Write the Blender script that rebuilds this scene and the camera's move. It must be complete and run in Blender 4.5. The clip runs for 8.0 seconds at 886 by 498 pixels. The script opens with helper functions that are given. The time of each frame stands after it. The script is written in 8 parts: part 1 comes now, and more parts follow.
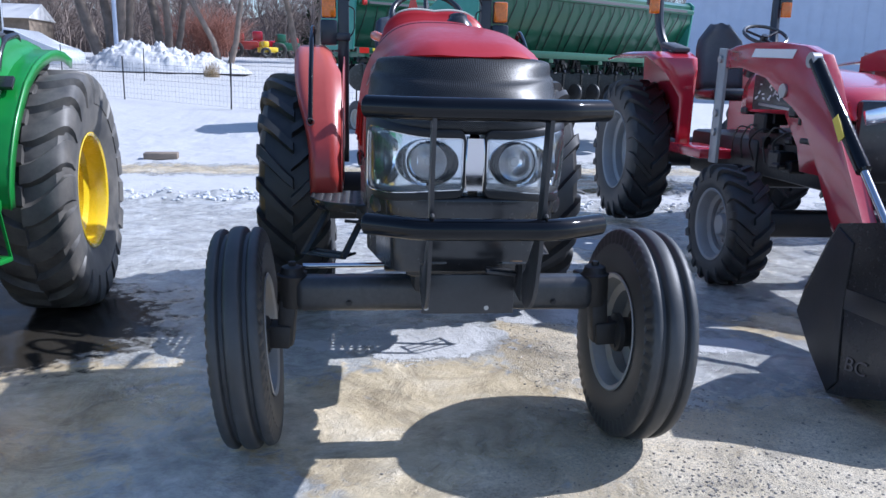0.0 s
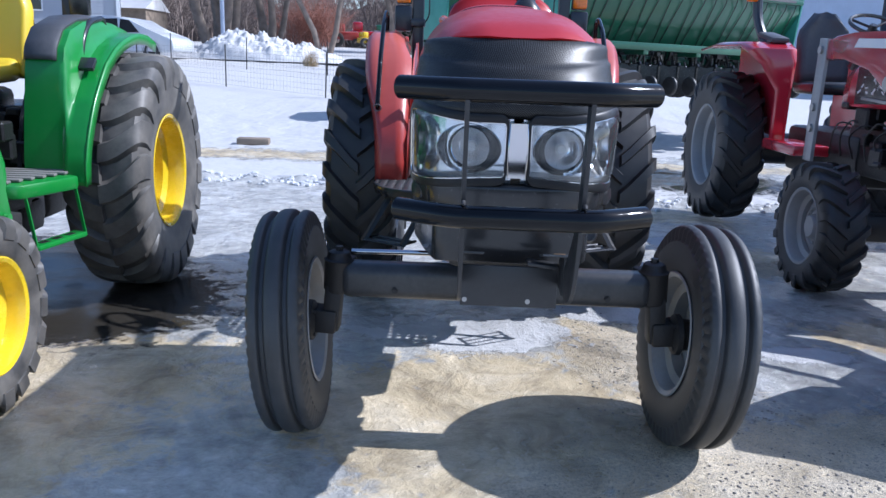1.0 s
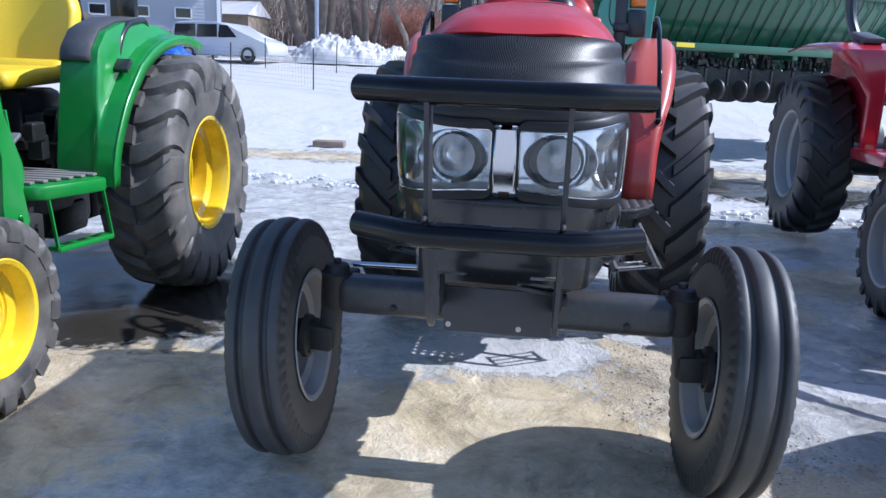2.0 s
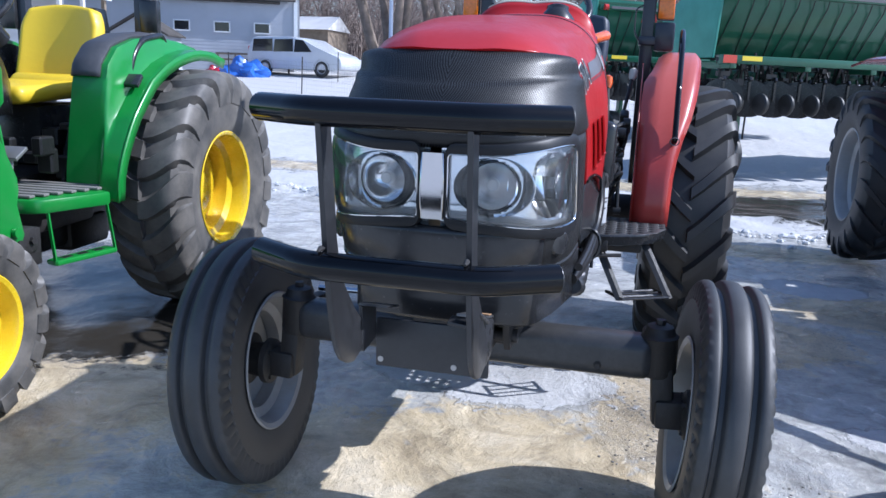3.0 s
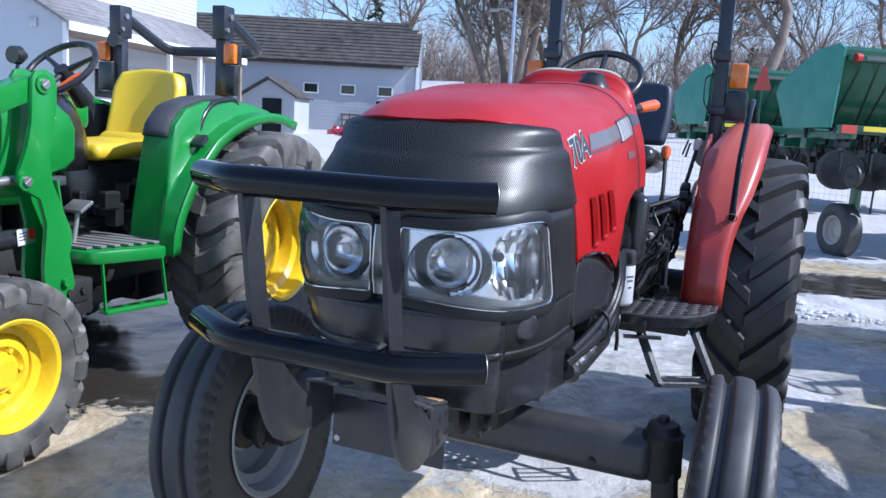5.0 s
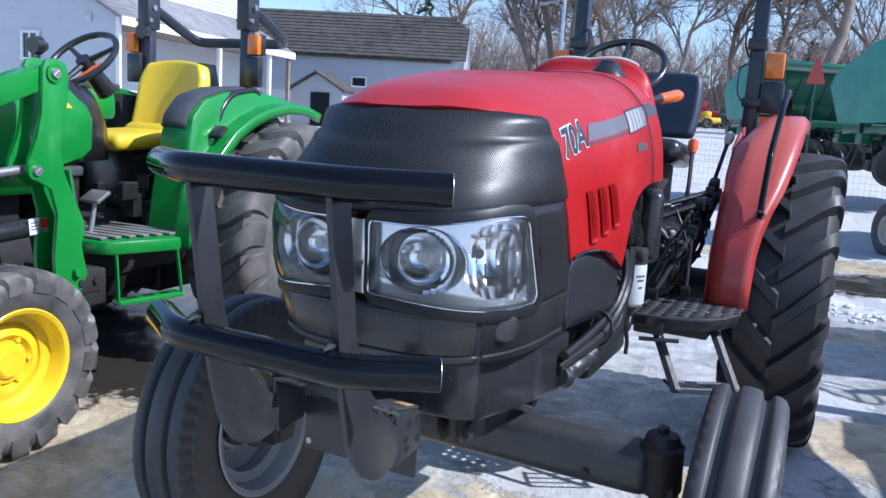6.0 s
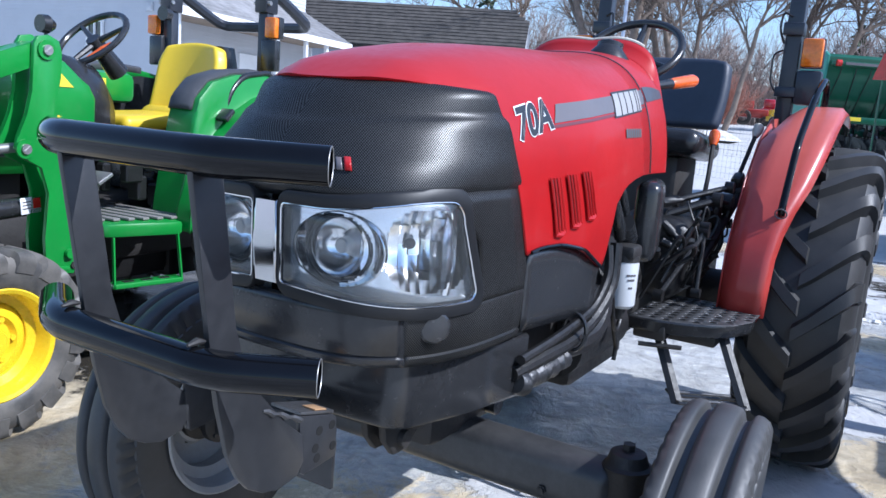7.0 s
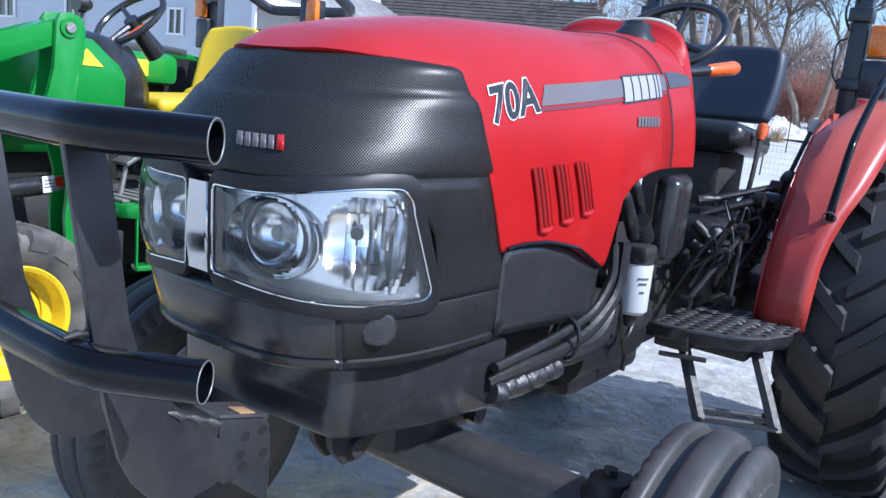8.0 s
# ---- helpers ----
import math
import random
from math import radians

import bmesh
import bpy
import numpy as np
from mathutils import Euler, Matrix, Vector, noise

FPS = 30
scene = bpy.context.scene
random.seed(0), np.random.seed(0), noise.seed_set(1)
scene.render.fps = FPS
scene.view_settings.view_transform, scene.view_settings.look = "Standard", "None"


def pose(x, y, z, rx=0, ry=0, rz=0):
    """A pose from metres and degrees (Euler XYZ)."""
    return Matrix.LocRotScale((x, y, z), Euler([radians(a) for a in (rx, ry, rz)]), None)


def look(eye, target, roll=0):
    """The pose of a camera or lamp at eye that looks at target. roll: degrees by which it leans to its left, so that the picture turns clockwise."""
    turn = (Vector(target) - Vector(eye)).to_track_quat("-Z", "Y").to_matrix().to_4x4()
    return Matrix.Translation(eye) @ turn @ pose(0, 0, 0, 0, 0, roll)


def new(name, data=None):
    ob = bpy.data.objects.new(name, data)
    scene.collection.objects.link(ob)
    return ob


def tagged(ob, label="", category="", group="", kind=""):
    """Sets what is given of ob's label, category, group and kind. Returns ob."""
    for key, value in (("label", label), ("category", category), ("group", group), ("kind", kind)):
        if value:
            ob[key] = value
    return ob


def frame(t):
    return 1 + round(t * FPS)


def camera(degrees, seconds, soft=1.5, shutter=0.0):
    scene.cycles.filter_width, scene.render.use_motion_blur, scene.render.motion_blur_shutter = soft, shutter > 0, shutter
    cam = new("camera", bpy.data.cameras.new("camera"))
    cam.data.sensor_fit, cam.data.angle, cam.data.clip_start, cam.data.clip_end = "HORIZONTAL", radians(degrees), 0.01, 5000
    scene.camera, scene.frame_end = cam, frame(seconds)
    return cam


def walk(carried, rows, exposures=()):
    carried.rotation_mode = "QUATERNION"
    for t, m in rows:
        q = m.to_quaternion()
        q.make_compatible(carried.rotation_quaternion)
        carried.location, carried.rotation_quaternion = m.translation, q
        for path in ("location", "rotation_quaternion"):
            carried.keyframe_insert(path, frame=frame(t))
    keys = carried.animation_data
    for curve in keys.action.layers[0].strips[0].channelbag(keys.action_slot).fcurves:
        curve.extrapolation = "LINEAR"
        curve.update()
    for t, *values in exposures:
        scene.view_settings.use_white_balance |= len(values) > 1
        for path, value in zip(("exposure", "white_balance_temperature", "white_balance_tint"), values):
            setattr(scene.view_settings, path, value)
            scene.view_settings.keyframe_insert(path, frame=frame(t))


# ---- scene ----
cam = camera(59.9, 8.0)
PATH = [
    (0, (-0.314, -2.967, 1.498), (-0.137, -1.023, 1.065), 1.4),
    (0.5, (-0.203, -2.964, 1.496), (-0.142, -1.015, 1.051), 1.8),
    (1, (-0.14, -2.884, 1.471), (-0.2, -0.939, 1.012), 2.1),
    (1.5, (0.003, -2.714, 1.469), (-0.173, -0.777, 1.005), 2.3),
    (1.7, (0.057, -2.68, 1.466), (-0.166, -0.747, 1.004), 2.4),
    (2.8, (0.478, -2.383, 1.487), (0.019, -0.486, 1.048), 1.7),
    (3, (0.518, -2.363, 1.492), (0.03, -0.473, 1.061), 2.2),
    (3.5, (0.56, -2.256, 1.513), (0.005, -0.371, 1.139), 2.4),
    (4, (0.583, -2.162, 1.525), (-0.044, -0.29, 1.203), 2.9),
    (4.5, (0.678, -2.17, 1.539), (-0.031, -0.323, 1.243), 3.2),
    (4.7, (0.755, -2.152, 1.535), (0.011, -0.319, 1.244), 3.3),
    (5.8, (0.969, -2.002, 1.526), (0.088, -0.234, 1.217), 3.4),
    (6, (0.964, -1.943, 1.524), (0.062, -0.185, 1.213), 3.6),
    (6.5, (0.996, -1.826, 1.513), (0.033, -0.103, 1.188), 3.9),
    (7, (1.118, -1.641, 1.503), (0.089, 0.041, 1.167), 4.6),
    (7.5, (1.193, -1.501, 1.502), (0.091, 0.131, 1.151), 5.2),
    (8, (1.215, -1.367, 1.495), (0.038, 0.207, 1.125), 5.8),
]
walk(cam, [(t, look(eye, target, roll)) for t, eye, target, roll in PATH],
     exposures=[(0, 0.37, 5400, 14), (2, 0.43, 5400, 14), (4, 0.42, 5400, 14), (6.5, 0.44, 5400, 13), (8, 0.54, 5400, 12)])

# ---- light ----
SUN_DIR = Vector((1.06, 0.23, 1.0)).normalized()
world = bpy.data.worlds.new("sky_world")
scene.world = world
world.use_nodes = True
_wn = world.node_tree
_sky = _wn.nodes.new("ShaderNodeTexSky")
_sky.sky_type = 'NISHITA'
_sky.sun_disc = False
_sky.sun_elevation = math.asin(SUN_DIR.z)
_sky.sun_rotation = math.atan2(SUN_DIR.x, SUN_DIR.y)
_sky.air_density, _sky.dust_density, _sky.ozone_density = 1.0, 0.7, 1.25
_bg = _wn.nodes["Background"]
_bg.inputs["Strength"].default_value = 0.143
_wn.links.new(_sky.outputs[0], _bg.inputs["Color"])
_sun = bpy.data.lights.new("sun", 'SUN')
_sun.energy, _sun.angle, _sun.color = 4.7, radians(0.53), (1.0, 0.95, 0.88)
sun_lamp = new("sun", _sun)
sun_lamp.matrix_world = look(SUN_DIR * 40, (0, 0, 0))

# ---- mesh helpers ----
X, Y, Z = Vector((1, 0, 0)), Vector((0, 1, 0)), Vector((0, 0, 1))


def thing(name, label, category, m=None, group="", kind=""):
    ob = new(name)
    ob.empty_display_size = 0.2
    ob.matrix_basis = m or Matrix()
    return tagged(ob, label, category, group, kind)


def finish(bm, name, material, angle=35):
    bmesh.ops.recalc_face_normals(bm, faces=bm.faces)
    me = bpy.data.meshes.new(name)
    for f in bm.faces:
        f.smooth = True
    bm.to_mesh(me)
    bm.free()
    if angle < 180:
        me.set_sharp_from_angle(angle=radians(angle))
    me.materials.append(material)
    return me


def part(name, bm, material, parent, label="", angle=35, solid=0.0, m=None):
    """One mesh object under a thing or under a part."""
    ob = new(name, finish(bm, name, material, angle))
    ob.parent = parent
    if m is not None:
        ob.matrix_basis = m
    if solid:
        mod = ob.modifiers.new("thickness", 'SOLIDIFY')
        mod.thickness, mod.offset = solid, -1
    return tagged(ob, label)


def solo(name, bm, material, label, category, m=None, angle=35, kind="", group=""):
    """A thing that is one mesh."""
    ob = new(name, finish(bm, name, material, angle))
    if m is not None:
        ob.matrix_basis = m
    return tagged(ob, label, category, group, kind)


def box(bm, c, s, rot=(0, 0, 0), bevel=0.0, seg=2):
    m = pose(*c, *rot) @ Matrix.Diagonal((*s, 1))
    vs = bmesh.ops.create_cube(bm, size=1, matrix=m)["verts"]
    if bevel:
        es = list({e for v in vs for e in v.link_edges})
        bmesh.ops.bevel(bm, geom=es, offset=bevel, segments=seg, affect='EDGES', profile=0.5)
    return bm


def ring_pts(c, n1, n2, r, seg, r2=None):
    r2 = r if r2 is None else r2
    return [c + n1 * (r * math.cos(2 * math.pi * k / seg)) + n2 * (r2 * math.sin(2 * math.pi * k / seg)) for k in range(seg)]


def bridge(bm, rings, close=True, caps=True):
    vr = [[bm.verts.new(p) for p in r] for r in rings]
    n = len(vr[0])
    for a, b in zip(vr, vr[1:]):
        for k in range(n if close else n - 1):
            bm.faces.new((a[k], a[(k + 1) % n], b[(k + 1) % n], b[k]))
    if caps and close:
        bm.faces.new(vr[0])
        bm.faces.new(vr[-1])
    return vr


def tube(bm, pts, r, seg=12, caps=True, flat=1.0):
    """A round bar along a line of points; r is one radius or one for each point."""
    pts = [Vector(p) for p in pts]
    rs = r if isinstance(r, (list, tuple)) else [r] * len(pts)
    rings = []
    ref = None
    for i, p in enumerate(pts):
        a = (pts[i] - pts[i - 1]).normalized() if i else None
        b = (pts[i + 1] - pts[i]).normalized() if i + 1 < len(pts) else None
        d = ((a or b) + (b or a)).normalized()
        if ref is None:
            ref = d.orthogonal() if abs(d.z) > 0.95 else d.cross(Z)
        n1 = (ref - d * ref.dot(d)).normalized()
        ref = n1
        n2 = d.cross(n1)
        k = 1.0
        if a and b:
            k = min(1.6, 1 / max(0.3, d.dot(a)))
        rings.append(ring_pts(p, n1 * k, n2, rs[i], seg, rs[i] * flat))
    bridge(bm, rings, True, caps)
    return bm


def bend(pts, r, n=4):
    """The line of points with its corners rounded at radius r."""
    pts = [Vector(p) for p in pts]
    out = [pts[0]]
    for a, b, c in zip(pts, pts[1:], pts[2:]):
        u, w = (a - b), (c - b)
        k = min(r, u.length * 0.45, w.length * 0.45)
        p, q = b + u.normalized() * k, b + w.normalized() * k
        for i in range(n + 1):
            s = i / n
            out.append(p * (1 - s) ** 2 + b * (2 * s * (1 - s)) + q * s * s)
    out.append(pts[-1])
    return out


def cyl(bm, p, q, r, r2=None, seg=20):
    return tube(bm, [p, q], [r, r if r2 is None else r2], seg)


def lathe(bm, prof, m=None, seg=48, close=False):
    """prof: (axial, radius) along the local X axis."""
    m = m or Matrix()
    rings = []
    for a, r in prof:
        rings.append([m @ Vector((a, r * math.cos(2 * math.pi * k / seg), r * math.sin(2 * math.pi * k / seg))) for k in range(seg)])
    if close:
        rings.append(rings[0])
    vr = [[bm.verts.new(p) for p in r] for r in (rings[:-1] if close else rings)]
    if close:
        vr.append(vr[0])
    for a, b in zip(vr, vr[1:]):
        for k in range(seg):
            bm.faces.new((a[k], a[(k + 1) % seg], b[(k + 1) % seg], b[k]))
    return bm


def prism(bm, pts, depth, m=None, bevel=0.0):
    """A flat plate: outline (u, v) in the local YZ plane, thickness along X."""
    m = m or Matrix()
    lo = [bm.verts.new(m @ Vector((-depth / 2, u, v))) for u, v in pts]
    hi = [bm.verts.new(m @ Vector((depth / 2, u, v))) for u, v in pts]
    n = len(pts)
    fs = [bm.faces.new(lo[::-1]), bm.faces.new(hi)]
    es = set()
    for k in range(n):
        fs.append(bm.faces.new((lo[k], lo[(k + 1) % n], hi[(k + 1) % n], hi[k])))
    if bevel:
        es = list({e for f in fs[:2] for e in f.edges})
        bmesh.ops.bevel(bm, geom=es, offset=bevel, segments=2, affect='EDGES', profile=0.5)
    return bm


def sheet(bm, rows):
    """A surface through rows of points."""
    vr = [[bm.verts.new(p) for p in r] for r in rows]
    for a, b in zip(vr, vr[1:]):
        for k in range(len(a) - 1):
            bm.faces.new((a[k], a[k + 1], b[k + 1], b[k]))
    return vr


def lerp(tab, x):
    """Straight interpolation in a table of (x, value)."""
    if x <= tab[0][0]:
        return tab[0][1]
    for (a, va), (b, vb) in zip(tab, tab[1:]):
        if x <= b:
            return va + (vb - va) * (x - a) / (b - a)
    return tab[-1][1]


def smooth(a, b, x):
    t = max(0.0, min(1.0, (x - a) / (b - a)))
    return t * t * (3 - 2 * t)


def B():
    return bmesh.new()


def text_mesh(text, size, depth=0.0):
    cu = bpy.data.curves.new("text", 'FONT')
    cu.body, cu.size, cu.extrude = text, size, depth
    tmp = bpy.data.objects.new("text", cu)
    scene.collection.objects.link(tmp)
    bpy.context.view_layer.update()
    me = bpy.data.meshes.new_from_object(tmp.evaluated_get(bpy.context.evaluated_depsgraph_get()))
    bpy.data.objects.remove(tmp)
    bm = B()
    bm.from_mesh(me)
    bpy.data.meshes.remove(me)
    return bm

# ---- materials ----
def nodes_of(name):
    m = bpy.data.materials.new(name)
    m.use_nodes = True
    nt = m.node_tree
    return m, nt, nt.nodes["Principled BSDF"]


def link(nt, a, b):
    nt.links.new(a, b)


def coords(nt, scale=(1, 1, 1)):
    tc = nt.nodes.new("ShaderNodeTexCoord")
    mp = nt.nodes.new("ShaderNodeMapping")
    mp.inputs["Scale"].default_value = scale
    link(nt, tc.outputs["Object"], mp.inputs["Vector"])
    return mp.outputs["Vector"]


def noise_tex(nt, vec, scale, detail=4, rough=0.55, distort=0.0):
    n = nt.nodes.new("ShaderNodeTexNoise")
    n.inputs["Scale"].default_value, n.inputs["Detail"].default_value = scale, detail
    n.inputs["Roughness"].default_value, n.inputs["Distortion"].default_value = rough, distort
    link(nt, vec, n.inputs["Vector"])
    return n.outputs["Fac"]


def ramp(nt, fac, stops):
    r = nt.nodes.new("ShaderNodeValToRGB")
    el = r.color_ramp.elements
    while len(el) < len(stops):
        el.new(0.5)
    for e, (p, c) in zip(el, stops):
        e.position, e.color = p, (*c, 1) if len(c) == 3 else c
    link(nt, fac, r.inputs["Fac"])
    return r.outputs["Color"]


def mix(nt, fac, a, b, mode='MIX'):
    n = nt.nodes.new("ShaderNodeMix")
    n.data_type, n.blend_type = 'RGBA', mode
    for sock, val in ((n.inputs[0], fac), (n.inputs[6], a), (n.inputs[7], b)):
        if hasattr(val, "links"):
            link(nt, val, sock)
        elif isinstance(val, (int, float)):
            sock.default_value = val
        else:
            sock.default_value = (*val, 1)
    return n.outputs[2]


def maths(nt, op, a, b=0.0, clamp=False):
    n = nt.nodes.new("ShaderNodeMath")
    n.operation, n.use_clamp = op, clamp
    for sock, val in zip(n.inputs, (a, b)):
        if hasattr(val, "links"):
            link(nt, val, sock)
        else:
            sock.default_value = val
    return n.outputs[0]


def bump(nt, bsdf, height, strength=0.3, dist=0.01):
    b = nt.nodes.new("ShaderNodeBump")
    b.inputs["Strength"].default_value, b.inputs["Distance"].default_value = strength, dist
    link(nt, height, b.inputs["Height"])
    link(nt, b.outputs["Normal"], bsdf.inputs["Normal"])


def grey(v):
    return (v, v, v)


def paint(name, base, rough=0.35, dirt=(0.25, 0.22, 0.18), dirt_amount=0.25, vary=0.12, coat=0.3, metal=0.0, fine=0.02, sheen=0.08, spec=0.5, fade_sheen=None):
    """Painted or moulded surface: colour drift, dust in soft patches, fine relief."""
    m, nt, b = nodes_of(name)
    v = coords(nt)
    big = noise_tex(nt, v, 2.3, 5, 0.6)
    small = noise_tex(nt, v, 38, 6, 0.65)
    lo = tuple(c * (1 - vary) for c in base)
    hi = tuple(min(1, c * (1 + vary)) for c in base)
    col = ramp(nt, big, [(0.3, lo), (0.7, hi)])
    spots = maths(nt, 'MULTIPLY', maths(nt, 'MULTIPLY', big, small), dirt_amount * 1.6, True)
    col = mix(nt, spots, col, dirt)
    if fade_sheen:        # upward faces paler: sun fading plus sky sheen put into the colour
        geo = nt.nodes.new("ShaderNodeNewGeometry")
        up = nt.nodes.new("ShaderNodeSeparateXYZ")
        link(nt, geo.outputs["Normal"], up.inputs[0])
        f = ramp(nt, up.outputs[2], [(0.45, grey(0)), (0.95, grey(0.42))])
        col = mix(nt, maths(nt, 'MULTIPLY', f, maths(nt, 'ADD', maths(nt, 'MULTIPLY', big, 0.6), 0.7)), col, fade_sheen)
    link(nt, col, b.inputs["Base Color"])
    r = maths(nt, 'ADD', maths(nt, 'MULTIPLY', small, 0.22), rough - 0.1, True)
    link(nt, r, b.inputs["Roughness"])
    b.inputs["Metallic"].default_value = metal
    b.inputs["Specular IOR Level"].default_value = spec
    b.inputs["Coat Weight"].default_value = coat
    b.inputs["Coat Roughness"].default_value = sheen
    bump(nt, b, small, fine, 0.01)
    return m


def rubber(name, base=0.022, dust=(0.2, 0.18, 0.155), amount=0.35):
    m, nt, b = nodes_of(name)
    each = nt.nodes.new("ShaderNodeObjectInfo")
    shift = nt.nodes.new("ShaderNodeVectorMath")
    shift.operation = 'ADD'
    link(nt, coords(nt), shift.inputs[0])
    link(nt, maths(nt, 'MULTIPLY', each.outputs["Random"], 9.0), shift.inputs[1])
    v = shift.outputs[0]
    big = noise_tex(nt, v, 5, 6, 0.6)
    small = noise_tex(nt, v, 90, 5, 0.7)
    f = maths(nt, 'MULTIPLY', ramp(nt, big, [(0.35, grey(0)), (0.75, grey(1))]), amount)
    f = maths(nt, 'ADD', f, maths(nt, 'MULTIPLY', small, amount * 0.25), True)
    link(nt, mix(nt, f, grey(base), dust), b.inputs["Base Color"])
    link(nt, maths(nt, 'ADD', maths(nt, 'MULTIPLY', big, 0.3), 0.36), b.inputs["Roughness"])
    b.inputs["Specular IOR Level"].default_value = 0.5
    bump(nt, b, small, 0.12, 0.004)
    return m


def weave(name, base=0.017):
    """Black moulded plastic with a fine diagonal mesh pressed into it."""
    m, nt, b = nodes_of(name)
    tc = nt.nodes.new("ShaderNodeTexCoord")
    sep = nt.nodes.new("ShaderNodeSeparateXYZ")
    link(nt, tc.outputs["Object"], sep.inputs[0])
    s = maths(nt, 'MULTIPLY', maths(nt, 'ADD', maths(nt, 'ABSOLUTE', sep.outputs[0]), sep.outputs[1]), 0.78)
    k = 2 * math.pi / 0.0058
    p = maths(nt, 'SINE', maths(nt, 'MULTIPLY', s, k))
    q = maths(nt, 'SINE', maths(nt, 'MULTIPLY', sep.outputs[2], k))
    h = maths(nt, 'MULTIPLY', p, q)
    big = noise_tex(nt, tc.outputs["Object"], 6, 5)
    c = ramp(nt, big, [(0.3, grey(base * 1.1)), (0.75, grey(base * 2.1))])
    dots = maths(nt, 'GREATER_THAN', h, -0.08)
    link(nt, mix(nt, dots, c, grey(base * 0.10)), b.inputs["Base Color"])
    link(nt, mix(nt, dots, maths(nt, 'ADD', maths(nt, 'MULTIPLY', big, 0.25), 0.24), grey(0.7)), b.inputs["Roughness"])
    link(nt, maths(nt, 'SUBTRACT', 0.72, maths(nt, 'MULTIPLY', dots, 0.45)), b.inputs["Specular IOR Level"])
    bump(nt, b, h, -0.45, 0.0006)
    return m


def glass(name, tint=(0.97, 0.99, 1.0), rough=0.02, dull=0.035):
    """Thin clear plastic: light passes straight through, the surface mirrors by Fresnel."""
    m = bpy.data.materials.new(name)
    m.use_nodes = True
    nt = m.node_tree
    nt.nodes.clear()
    out = nt.nodes.new("ShaderNodeOutputMaterial")
    mx = nt.nodes.new("ShaderNodeMixShader")
    tr = nt.nodes.new("ShaderNodeBsdfTransparent")
    gl = nt.nodes.new("ShaderNodeBsdfGlossy")
    fr = nt.nodes.new("ShaderNodeFresnel")
    fr.inputs["IOR"].default_value = 1.65
    tr.inputs["Color"].default_value = (*tint, 1)
    gl.inputs["Roughness"].default_value = rough
    link(nt, fr.outputs[0], mx.inputs[0])
    link(nt, tr.outputs[0], mx.inputs[1])
    link(nt, gl.outputs[0], mx.inputs[2])
    haze = nt.nodes.new("ShaderNodeBsdfDiffuse")
    haze.inputs["Color"].default_value = (0.75, 0.8, 0.82, 1)
    worn = nt.nodes.new("ShaderNodeMixShader")
    worn.inputs[0].default_value = dull
    link(nt, mx.outputs[0], worn.inputs[1])
    link(nt, haze.outputs[0], worn.inputs[2])
    link(nt, worn.outputs[0], out.inputs["Surface"])
    return m


def chrome(name, base=0.8, rough=0.08, facets=0.0, scale=40, stretch=(1, 1, 1)):
    m, nt, b = nodes_of(name)
    b.inputs["Base Color"].default_value = (base, base, base * 1.02, 1)
    b.inputs["Metallic"].default_value = 1.0
    v = coords(nt)
    n = noise_tex(nt, v, 25, 4)
    link(nt, maths(nt, 'ADD', maths(nt, 'MULTIPLY', n, 0.12), rough - 0.04, True), b.inputs["Roughness"])
    if facets:
        vo = nt.nodes.new("ShaderNodeTexVoronoi")
        vo.inputs["Scale"].default_value = scale
        link(nt, coords(nt, stretch), vo.inputs["Vector"])
        bump(nt, b, vo.outputs["Distance"], facets, 0.01)
    return m


def plastic_lens(name, base, glow=0.0):
    m, nt, b = nodes_of(name)
    v = coords(nt)
    n = noise_tex(nt, v, 60, 3)
    link(nt, ramp(nt, n, [(0.3, tuple(c * 0.75 for c in base)), (0.7, base)]), b.inputs["Base Color"])
    b.inputs["Roughness"].default_value = 0.18
    b.inputs["Subsurface Weight"].default_value = 0.25
    b.inputs["Subsurface Radius"].default_value = (0.03, 0.012, 0.004)
    b.inputs["Subsurface Scale"].default_value = 0.5
    b.inputs["Coat Weight"].default_value = 0.5
    return m


RED = paint("red_paint", (0.355, 0.006, 0.007), 0.38, (0.38, 0.09, 0.09), 0.08, 0.12, 0.22, sheen=0.12, spec=0.18, fade_sheen=(0.37, 0.05, 0.06))
RED_FADED = paint("faded_red_paint", (0.39, 0.036, 0.029), 0.32, (0.46, 0.17, 0.145), 0.22, 0.16, 0.15, fade_sheen=(0.56, 0.19, 0.14))
RED_SHINY = paint("bright_red_paint", (0.42, 0.012, 0.03), 0.22, (0.3, 0.12, 0.12), 0.12, 0.08, 0.8)
GREEN = paint("green_paint", (0.010, 0.215, 0.026), 0.32, (0.15, 0.26, 0.12), 0.14, 0.12, 0.35, sheen=0.12)
GREEN_DRILL = paint("drill_green_paint", (0.006, 0.095, 0.044), 0.32, (0.08, 0.18, 0.12), 0.2, 0.15, 0.4)
TEAL = paint("faded_teal_paint", (0.03, 0.24, 0.18), 0.5, (0.16, 0.3, 0.26), 0.35, 0.15, 0.05)
YELLOW = paint("yellow_paint", (0.80, 0.56, 0.006), 0.26, (0.6, 0.42, 0.06), 0.12, 0.08, 0.5)
YELLOW_SEAT = paint("yellow_vinyl", (0.72, 0.51, 0.015), 0.45, (0.5, 0.38, 0.1), 0.12, 0.07, 0.1, fine=0.12)
BLACK_GLOSS = paint("black_gloss_paint", (0.003, 0.0033, 0.0045), 0.04, (0.08, 0.08, 0.08), 0.03, 0.3, 0.0, fine=0.006, spec=0.3)
BLACK_SATIN = paint("black_satin_paint", (0.011, 0.0115, 0.013), 0.24, (0.17, 0.17, 0.17), 0.16, 0.3, 0.0, spec=0.55)
